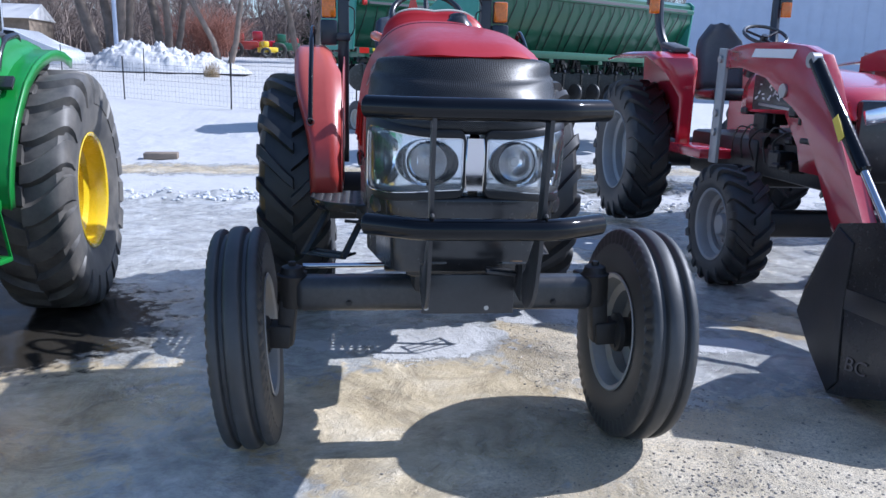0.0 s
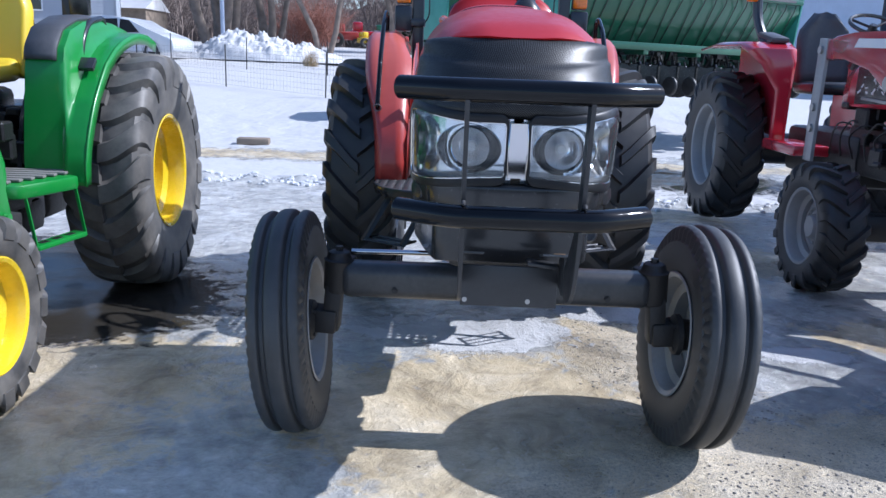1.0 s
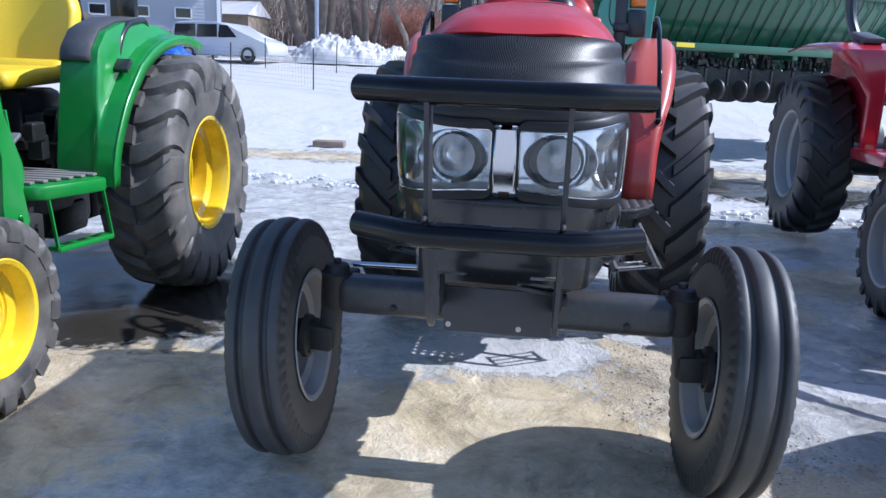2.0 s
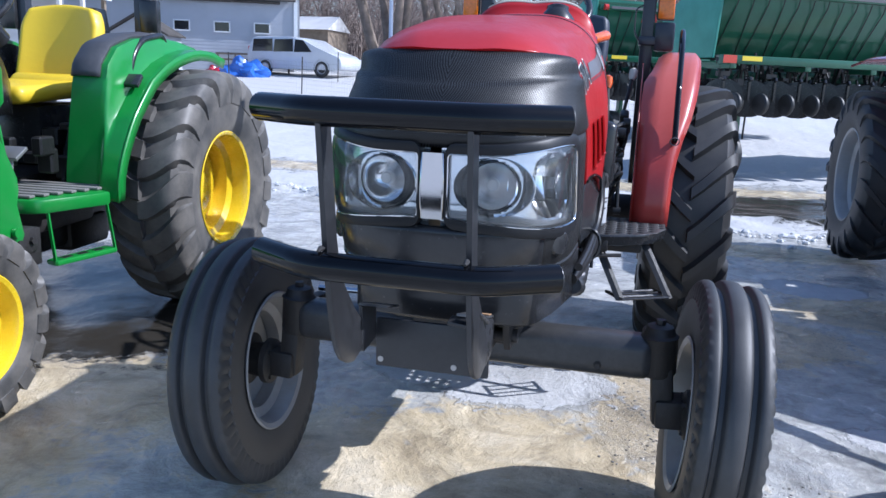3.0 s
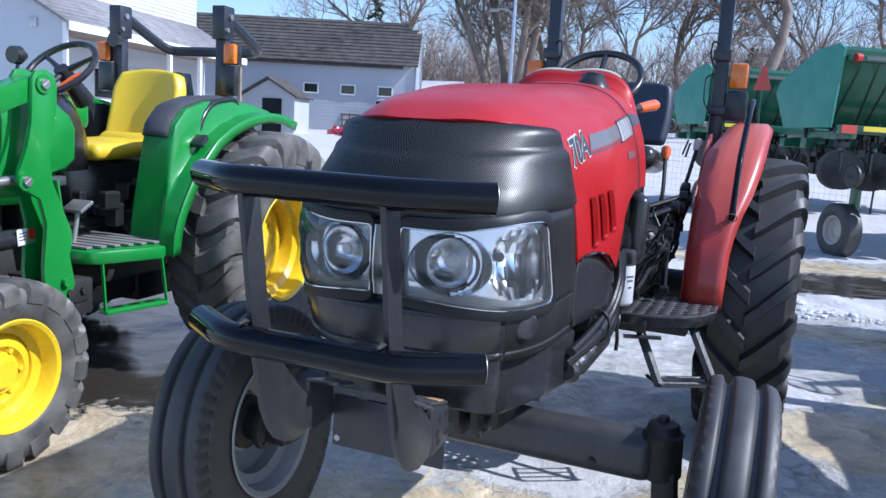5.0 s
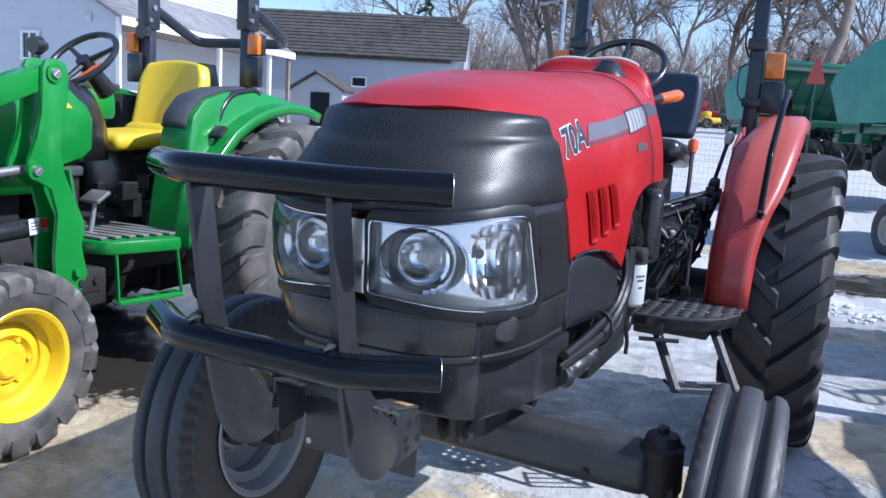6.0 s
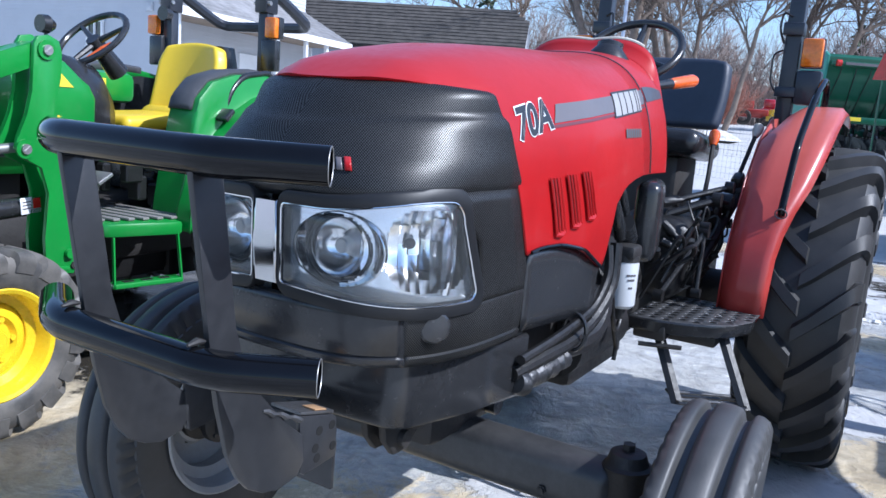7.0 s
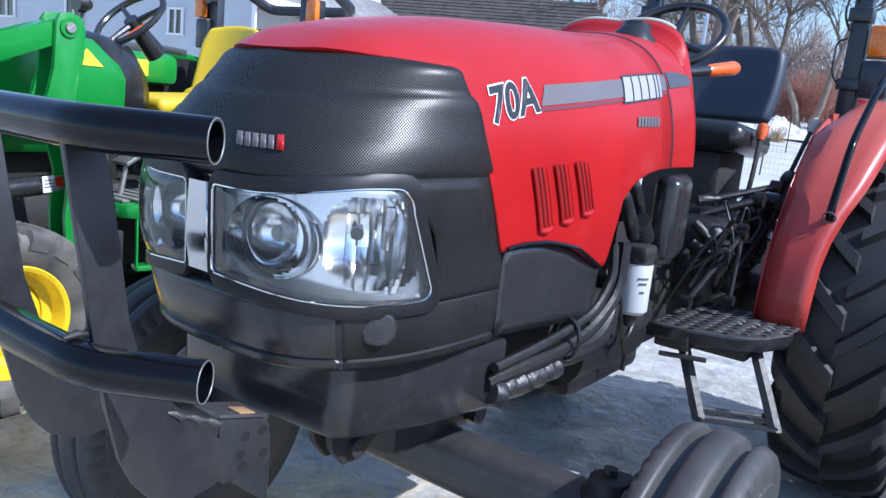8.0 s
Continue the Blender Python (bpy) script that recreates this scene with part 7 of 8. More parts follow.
# ---- grain drills ----
def build_drill(m, wheel_x):
    t = thing("grain_drill", "long green seed drill with faded teal end and black discs", "grain drill", m, "seed drills")
    L = 5.8
    prof = [(0.02, 3.10), (0.10, 3.16), (0.62, 3.12), (1.55, 2.70), (1.62, 2.55), (1.30, 2.05), (0.50, 2.05), (0.02, 2.78)]
    bm = B()
    prism(bm, prof, L - 0.06, pose(L / 2, 0, 0), 0.02)
    part("hopper", bm, GREEN_DRILL, t, "dark green seed hopper")
    for x in (0.0, L):
        bm = B()
        prism(bm, [(-0.02, 3.12), (0.10, 3.20), (0.64, 3.15), (1.58, 2.72), (1.66, 2.55), (1.32, 1.98), (0.10, 1.98)], 0.05, pose(x, 0, 0), 0.012)
        part("end_panel", bm, TEAL, t, "sun-faded teal end panel")
    bm = B()
    box(bm, (L / 2, -0.03, 2.98), (L - 0.1, 0.09, 0.10), bevel=0.02)
    part("lid_rail", bm, GREEN_DRILL, t)
    bm = B()
    box(bm, (L / 2, -0.082, 2.985), (L - 0.6, 0.008, 0.05))
    part("rail_tape", bm, DECAL_GREY, t, "faded pale strip")
    bm = B()
    cyl(bm, (0.12, -0.10, 2.98), (0.20, -0.10, 2.98), 0.06)
    part("end_lamp", bm, RED_LENS, t)
    n = 20
    for i in range(n):
        x = 0.25 + (L - 0.5) * i / (n - 1)
        bm = B()
        tube(bm, [(x + 0.12 * (i % 2), 0.48, 2.05), (x, -0.02, 2.80), (x, -0.05, 2.92)], 0.009, 6)
        part("hopper_rib", bm, IRON, t)
    bm = B()
    box(bm, (L / 2, -0.10, 1.96), (L, 0.12, 0.13), bevel=0.012)
    part("toolbar", bm, GREEN_DRILL, t)
    bm = B()
    box(bm, (0.12, -0.165, 1.96), (0.24, 0.008, 0.12))
    part("red_reflector", bm, RED_LENS, t, "red reflective patch")
    bm = B()
    box(bm, (0.52, -0.165, 1.98), (0.36, 0.008, 0.07))
    part("yellow_reflector", bm, DECAL_YELLOW, t)
    bm = B()
    box(bm, (L / 2, 0.75, 1.75), (L, 0.16, 0.16), bevel=0.012)
    box(bm, (L / 2, 1.35, 1.75), (L, 0.14, 0.14), bevel=0.012)
    for x in (0.2, 1.6, 2.9, 4.2, 5.6):
        box(bm, (x, 0.65, 1.88), (0.12, 1.6, 0.12), bevel=0.012)
        box(bm, (x, 0.9, 1.95), (0.10, 0.10, 0.5), bevel=0.012)
    part("frame", bm, GREEN_DRILL, t)
    # feed cups and tubes, one row unit after another
    disc = B()
    lathe(disc, [(-0.012, 0.001), (-0.012, 0.06), (-0.004, 0.29), (0.004, 0.29), (0.012, 0.06), (0.012, 0.001)], None, 28)
    disc_me = finish(disc, "disc", BLACK_SATIN)
    press = B()
    lathe(press, [(-0.035, 0.02), (-0.035, 0.15), (-0.015, 0.17), (0.015, 0.17), (0.035, 0.15), (0.035, 0.02)], None, 20)
    press_me = finish(press, "press_wheel", RUBBER_DARK)
    arm = B()
    box(arm, (0, 0.25, 0.20), (0.05, 0.62, 0.07), (-22, 0, 0), 0.008, 1)
    box(arm, (0, 0.02, 0.12), (0.07, 0.10, 0.30), (0, 0, 0), 0.01, 1)
    tube(arm, bend([(0, 0.1, 0.25), (0.02, 0.15, 0.40), (0, 0.25, 0.62)], 0.08), 0.022, 6)
    arm_me = finish(arm, "row_arm", BLACK_SATIN)
    spring = B()
    tube(spring, [(0.025 * math.cos(k * 1.2), 0.12 + 0.025 * math.sin(k * 1.2), 0.2 + k * 0.008) for k in range(40)], 0.006, 4)
    spring_me = finish(spring, "spring", IRON)
    for i in range(24):
        x = 0.15 + (L - 0.3) * i / 23
        y = -0.02 + 0.28 * (i % 2)
        unit = new("row_unit")
        unit.parent = t
        unit.matrix_basis = pose(x, y, 1.37)
        for nm, me, mm in (("disc", disc_me, pose(0.02, -0.03, 0, 0, 0, 52)), ("disc", disc_me, pose(-0.03, 0.03, 0, 0, 0, 40)), ("press_wheel", press_me, pose(0, -0.32, -0.08)), ("arm", arm_me, Matrix()), ("spring", spring_me, Matrix())):
            ob = new(nm, me)
            ob.parent = unit
            ob.matrix_basis = mm
    # carrying wheels
    for x in wheel_x:
        bm = B()
        carcass(bm, 0.42, 0.26, 0.21, 40)
        w = new("wheel")
        w.parent = t
        w.matrix_basis = pose(x, 0.35, 0.44)
        part("tyre", bm, RUBBER, w)
        part("rim", rim_mesh(0.21, 0.26, 0.02, 0.06, -1, 32), BEIGE, w)
        bm = B()
        box(bm, (x + 0.2, 0.35, 1.0), (0.09, 0.16, 1.3), bevel=0.012)
        part("leg", bm, GREEN_DRILL, t)
    rnd = random.Random(3)
    bm = B()
    for i in range(420):
        x, y = rnd.uniform(0.1, L - 0.1), rnd.uniform(0.05, 1.3)
        z = rnd.uniform(1.32, 1.95)
        if i % 3:
            tube(bm, [(x, y, z + 0.15), (x + rnd.gauss(0, 0.06), y + rnd.gauss(0, 0.08), z - 0.15)], rnd.uniform(0.012, 0.035), 5)
        else:
            box(bm, (x, y, z), (rnd.uniform(0.04, 0.22), rnd.uniform(0.05, 0.16), rnd.uniform(0.04, 0.12)), (0, 0, 0), 0.0)
    part("feed_mechanism", bm, GREASE, t)["kind"] = "stuff"
    return t


drill = build_drill(pose(1.44, 10.6, 0, 0, 0, 31), (0.52, 5.0, 5.4))
drill_far = build_drill(pose(-0.75, 14.6, 0.1, 0, 0, 31), (0.3, 0.7))


def build_marker():
    t = thing("slow_vehicle_sign", "orange-red slow vehicle triangle on a thin post", "sign", pose(0.36, 11.6, 0))
    bm = B()
    prism(bm, [(-0.13, 2.56), (0.13, 2.56), (0.12, 2.62), (0.03, 2.94), (-0.03, 2.94), (-0.12, 2.62)], 0.01, Matrix(((0, 1, 0, 0), (1, 0, 0, 0), (0, 0, 1, 0), (0, 0, 0, 1))))
    part("triangle", bm, RED_LENS, t)
    bm = B()
    cyl(bm, (0, 0.02, 0.0), (0, 0.02, 2.9), 0.015, seg=8)
    part("post", bm, GREEN_DRILL, t)


build_marker()

# ---- buildings ----
def box_wall(t, name, x0, x1, y, z0, z1, mat, board=0.14):
    """Clapboards as real lapped strips in one skin."""
    bm = B()
    n = max(2, round((z1 - z0) / board))
    rows = []
    for i in range(n):
        a, b = z0 + (z1 - z0) * i / n, z0 + (z1 - z0) * (i + 1) / n
        rows += [[Vector((x0, y - 0.016, a)), Vector((x1, y - 0.016, a))], [Vector((x0, y - 0.005, b)), Vector((x1, y - 0.005, b))]]
    sheet(bm, rows)
    return part(name, bm, mat, t, angle=20)


def build_barn():
    t = thing("barn", "long white clapboard barn with weathered dark shingle roof", "barn", Matrix.Translation((-16.87, 34, 0)) @ pose(0, 0, 0, 0, 0, 22) @ Matrix.Translation((16.87, -34, 0)))
    x0, x1, y, zb, ze, zr = -47.0, -16.87, 34.0, 0.8, 4.95, 7.3
    w = box_wall(t, "front_wall", x0, x1, y, zb, ze, SHADED_SIDING, 0.16)
    bm = B()
    prism(bm, [(34.0, zb), (34.0, ze), (35.4, 6.6), (36.6, 6.6), (38, ze), (38, zb)], 0.2, pose(x1 - 0.12, 0, 0))
    part("end_wall", bm, SHADED_SIDING, t)
    bm = B()
    prism(bm, [(34.0, zb), (34.0, ze), (36, 7.2), (38, ze), (38, zb)], 0.2, pose(x0, 0, 0))
    part("end_wall", bm, SHADED_SIDING, t)
    bm = B()
    rows = 13
    for i in range(rows):
        a, b = i / rows, (i + 1) / rows
        ya, yb = y - 0.35 + 2.35 * a, y - 0.35 + 2.35 * b
        za, zc = ze - 0.05 + 2.42 * a, ze - 0.05 + 2.42 * b
        xe = x1 + 0.05 - 0.75 * smooth(0.74, 1.0, b)
        n = 70
        for k in range(n):
            xa, xb = x0 - 0.3 + (xe + 0.3 - x0) * k / n, x0 - 0.3 + (xe + 0.3 - x0) * (k + 1) / n
            lift = 0.03 + 0.03 * random.random()
            vs = [bm.verts.new(p) for p in ((xa, ya - 0.02, za + lift), (xb, ya - 0.02, za + lift), (xb, yb, zc + 0.01), (xa, yb, zc + 0.01), (xa, ya, za - 0.02), (xb, ya, za - 0.02))]
            bm.faces.new(vs[:4])
            bm.faces.new((vs[0], vs[1], vs[5], vs[4]))
    part("roof_shingles", bm, SHINGLE, t, "weathered dark shingles in rows", angle=20)["kind"] = "stuff"
    bm = B()
    prism(bm, [(y - 0.33, ze - 0.12), (36.0, 7.28), (38.33, ze - 0.12), (38.2, ze - 0.2), (36.0, 7.05), (y - 0.2, ze - 0.2)], x1 - x0 - 0.75, pose((x0 + x1) / 2 - 0.35, 0, 0))
    part("roof", bm, SHINGLE, t)
    for x in (-22.31, -20.40, -18.48):
        win = new("window")
        win.parent = t
        win.matrix_basis = pose(x, y - 0.04, 3.59)
        bm = B()
        for dx, dz, sx, sz in ((0, 0.24, 0.80, 0.06), (0, -0.24, 0.80, 0.06), (-0.37, 0, 0.06, 0.5), (0.37, 0, 0.06, 0.5)):
            box(bm, (dx, -0.02, dz), (sx, 0.06, sz))
        part("frame", bm, WHITE, win)
        bm = B()
        box(bm, (0, 0.0, 0), (0.72, 0.02, 0.44))
        part("pane", bm, DARK_GLASS, win)
    bm = B()
    box(bm, (x1 + 0.02, y - 0.03, (zb + ze) / 2), (0.16, 0.16, ze - zb))
    part("corner_board", bm, WHITE, t)
    # small gabled entry and ramp rail
    p = thing("entry_shed", "small white gabled entry in front of the barn", "shed", pose(-21.6, 28.6, 0.9, 0, 0, 12))
    bm = B()
    prism(bm, [(-1.3, 0), (-1.3, 2.0), (0, 2.75), (1.3, 2.0), (1.3, 0)], 1.8, pose(0, 0, 0, 0, 0, -90))
    part("wall", bm, SHADED_SIDING, p)
    bm = B()
    for s in (-1, 1):
        box(bm, (s * 0.72, -0.05, 2.42), (1.75, 2.1, 0.07), (0, s * 30, 0))
    part("roof", bm, SHINGLE, p)
    bm = B()
    box(bm, (0.2, -0.92, 0.95), (0.95, 0.05, 1.9))
    part("door", bm, DARK_GLASS, p)
    r = thing("ramp_railing", "dark wooden ramp railing along the barn", "railing", pose(-22.0, 32.6, 1.3))
    for i in range(12):
        bm = B()
        box(bm, (-5 + i * 0.95, 0, 0.5), (0.08, 0.08, 1.05))
        part("post", bm, WOOD, r)
    bm = B()
    for z in (0.45, 0.75, 1.02):
        box(bm, (0.2, -0.04, z), (10.6, 0.04, 0.09))
    part("rail", bm, WOOD, r)


build_barn()


def build_house():
    """Gable end towards the yard; the roof's eave shelters a porch along the side."""
    t = thing("house", "white clapboard farmhouse with a covered side porch", "house", pose(-18.13, 14.0, 0, 0, 0, 8.6))
    ze, slope, W, D = 4.15, 0.52, 16.0, 9.4
    bm = B()
    n = 64
    rows = []
    for i in range(n):
        a, b = 0.2 + 8.2 * i / n, 0.2 + 8.2 * (i + 1) / n
        cut_in = max(0.0, (b - ze) / slope)
        if cut_in * 2 > W:
            break
        rows += [[Vector((-W + cut_in, -0.016, a)), Vector((-cut_in, -0.016, a))], [Vector((-W + cut_in, -0.005, b)), Vector((-cut_in, -0.005, b))]]
    sheet(bm, rows)
    part("front_wall", bm, SIDING, t, angle=20)
    bm = B()
    prism(bm, [(-0.1, 0.2), (-0.1, ze), (-W / 2, ze + slope * W / 2 - 0.1), (-W + 0.1, ze), (-W + 0.1, 0.2)], 0.12, Matrix(((0, 1, 0, 0), (1, 0, 0, 0.07), (0, 0, 1, 0), (0, 0, 0, 1))))
    part("wall_core", bm, SIDING, t)
    bm = B()
    box(bm, (-0.05, -0.04, 2.15), (0.14, 0.08, 3.9))
    part("corner_board", bm, WHITE, t)
    # roof slopes, eave board and gable boards
    for x0, x1 in ((0.30, -W / 2), (-W - 0.30, -W / 2)):
        bm = B()
        z0, z1 = ze - slope * 0.30, ze + slope * W / 2
        m = 30
        rows = []
        for i in range(m):
            f0, f1 = i / m, (i + 1) / m
            for f, dz in ((f0, 0.035), (f1, 0.008)):
                rows.append([Vector((x0 + (x1 - x0) * f, -0.3, z0 + (z1 - z0) * f + dz + 0.1)), Vector((x0 + (x1 - x0) * f, D, z0 + (z1 - z0) * f + dz + 0.1))])
        sheet(bm, rows)
        part("roof", bm, GREY_SHINGLE, t, angle=10, solid=0.1)
    bm = B()
    box(bm, (0.30, D / 2 - 0.15, ze - 0.17), (0.05, D + 0.3, 0.24))
    part("eave_board", bm, WHITE, t)
    bm = B()
    box(bm, (-0.75, D / 2, ze - 0.22), (2.0, D, 0.05))
    part("porch_ceiling", bm, WOOD, t)
    rows = []
    for i in range(28):
        a, b = 0.3 + 3.65 * i / 28, 0.3 + 3.65 * (i + 1) / 28
        rows += [[Vector((-1.57, 0.1, a)), Vector((-1.57, D, a))], [Vector((-1.595, 0.1, b)), Vector((-1.595, D, b))]]
    bm = B()
    sheet(bm, rows)
    part("side_wall", bm, SIDING, t, angle=20)
    bm = B()
    box(bm, (-1.56, 5.2, 2.1), (0.06, 1.0, 2.2))
    part("door", bm, WHITE, t)
    bm = B()
    box(bm, (-1.56, 3.4, 2.6), (0.06, 0.8, 0.9))
    part("side_window", bm, DARK_GLASS, t)
    for y in (4.6, 6.4, 7.8, 9.2):
        bm = B()
        box(bm, (0.12, y, 2.1), (0.13, 0.13, 3.7))
        part("porch_post", bm, WHITE if y < 9 else WOOD, t)
    # upper storey set back above the porch roof
    rows = []
    for i in range(26):
        a, b = 4.9 + 3.6 * i / 26, 4.9 + 3.6 * (i + 1) / 26
        rows += [[Vector((-1.98, 3.6, a)), Vector((-1.98, D, a))], [Vector((-2.0, 3.6, b)), Vector((-2.0, D, b))]]
    bm = B()
    sheet(bm, rows)
    part("upper_wall", bm, SIDING, t, angle=20)
    bm = B()
    box(bm, (-4.9, (3.6 + D) / 2, 6.6), (5.75, D - 3.65, 3.9))
    part("upper_storey", bm, SIDING, t)
    for x, z, w, h in ((-3.35, 3.22, 0.62, 0.80), (-12.3, 3.45, 0.95, 0.75), (-8.4, 3.3, 0.9, 1.1)):
        win = new("window")
        win.parent = t
        win.matrix_basis = pose(x, -0.04, z)
        bm = B()
        for dx, dz, sx, sz in ((0, h / 2, w + 0.12, 0.07), (0, -h / 2, w + 0.15, 0.07), (-w / 2, 0, 0.07, h), (w / 2, 0, 0.07, h), (0, 0, 0.05, h)):
            box(bm, (dx, -0.03, dz), (sx, 0.07, sz))
        part("frame", bm, WHITE, win)
        bm = B()
        box(bm, (0, 0, 0), (w, 0.02, h))
        part("pane", bm, DARK_GLASS, win)
    bm = B()
    box(bm, (-1.15, -0.05, 4.08), (0.26, 0.05, 0.26), bevel=0.01)
    box(bm, (-1.15, -0.075, 4.06), (0.20, 0.02, 0.16), bevel=0.005)
    part("vent", bm, SIDING, t)


build_house()


def build_shed():
    t = thing("metal_shed", "large pale grey metal shed", "shed", pose(25.6, 22, 0, 0, 0, -28))
    bm = B()
    box(bm, (0, 6, 3.8), (30, 12, 7.6))
    wall = part("wall", bm, GREY_METAL, t)
    for i in range(60):
        bm = B()
        box(bm, (-14.8 + i * 0.5, -0.004, 3.8), (0.05, 0.03, 7.56))
        part("rib", bm, GREY_METAL, wall)
    bm = B()
    prism(bm, [(-0.6, 7.5), (6, 9.6), (12.6, 7.5)], 31, Matrix())
    part("roof", bm, GREY_METAL, t)


build_shed()


# ---- van ----


def build_van():
    t = thing("minivan", "white minivan parked in the snow", "van", pose(-15.45, 32.0, ground_z(-15.4, 32.0) - 0.02, 0, 0, -8))
    bm = B()
    side = [(-2.55, 0.45), (-2.56, 0.95), (-2.45, 1.20), (-2.25, 1.66), (-2.0, 1.74), (-0.3, 1.76), (0.55, 1.66), (1.35, 1.18), (2.25, 0.98), (2.52, 0.80), (2.55, 0.42), (2.4, 0.28), (-2.45, 0.28)]
    rows = []
    for y, k in ((-0.98, 0.0), (-0.99, 0.03), (-0.80, 1.0), (0.80, 1.0), (0.99, 0.03), (0.98, 0.0)):
        rows.append([Vector((u * (1 - 0.012 * k), y * (1 - 0.14 * smooth(1.0, 1.75, v)), v)) for u, v in side])
    prism(bm, side, 1.9, Matrix(((0, 1, 0, 0), (1, 0, 0, 0), (0, 0, 1, 0), (0, 0, 0, 1))), 0.06)
    part("body", bm, VAN_WHITE, t, angle=50)
    for x0, x1, a, b in ((-2.25, -1.12, 0.0, 0.0), (-1.07, 0.0, 0, 0), (0.05, 1.0, 0.0, 0.45)):
        bm = B()
        prism(bm, [(x0, 1.06), (x0 + 0.08, 1.62), (x1 - b, 1.64 - 0.05 * (b > 0)), (x1, 1.08)], 0.02, Matrix(((0, 1, 0, 0), (1, 0, 0, -0.955), (0, 0, 1, 0), (0, 0, 0, 1))))
        part("window", bm, DARK_GLASS, t)
    bm = B()
    box(bm, (-2.50, -0.80, 1.12), (0.10, 0.16, 0.36), bevel=0.02)
    part("tail_light", bm, RED_LENS, t)
    for x in (-1.55, 1.53):
        bm = B()
        carcass(bm, 0.34, 0.22, 0.21, 32)
        w = new("wheel")
        w.parent = t
        w.matrix_basis = pose(x, -0.88, 0.34, 0, 0, 90)
        part("tyre", bm, RUBBER_DARK, w)
        part("rim", rim_mesh(0.21, 0.22, 0.05, 0.05, 1, 24), SILVER, w)
    for x in (-1.55, 1.53):
        bm = B()
        lathe(bm, [(-0.02, 0.40), (0.02, 0.40), (0.02, 0.001), (-0.02, 0.001)], pose(x, -0.955, 0.36, 0, 0, 90), 28)
        part("wheel_arch", bm, BLACK_PLASTIC, t)


build_van()


def build_tarps():
    for x, y, s, mat, lab in ((-17.3, 29.6, 1.15, BLUE_TARP, "crumpled blue tarpaulin heap on the snow"), (-18.9, 29.8, 0.55, RED_SHINY, "small heap of red and dark bags")):
        bm = B()
        bmesh.ops.create_icosphere(bm, subdivisions=4, radius=1)
        for v in bm.verts:
            n = noise.noise(v.co * 2.2) * 0.25 + noise.noise(v.co * 6) * 0.10
            v.co = Vector((v.co.x * (1 + n) * s, v.co.y * (0.7 + n) * s, max(-0.1, v.co.z) * (0.62 + n) * s))
        solo("tarp" if s > 1 else "bag", bm, mat, lab, "tarp" if s > 1 else "bag", pose(x, y, ground_z(x, y)), 30)


build_tarps()


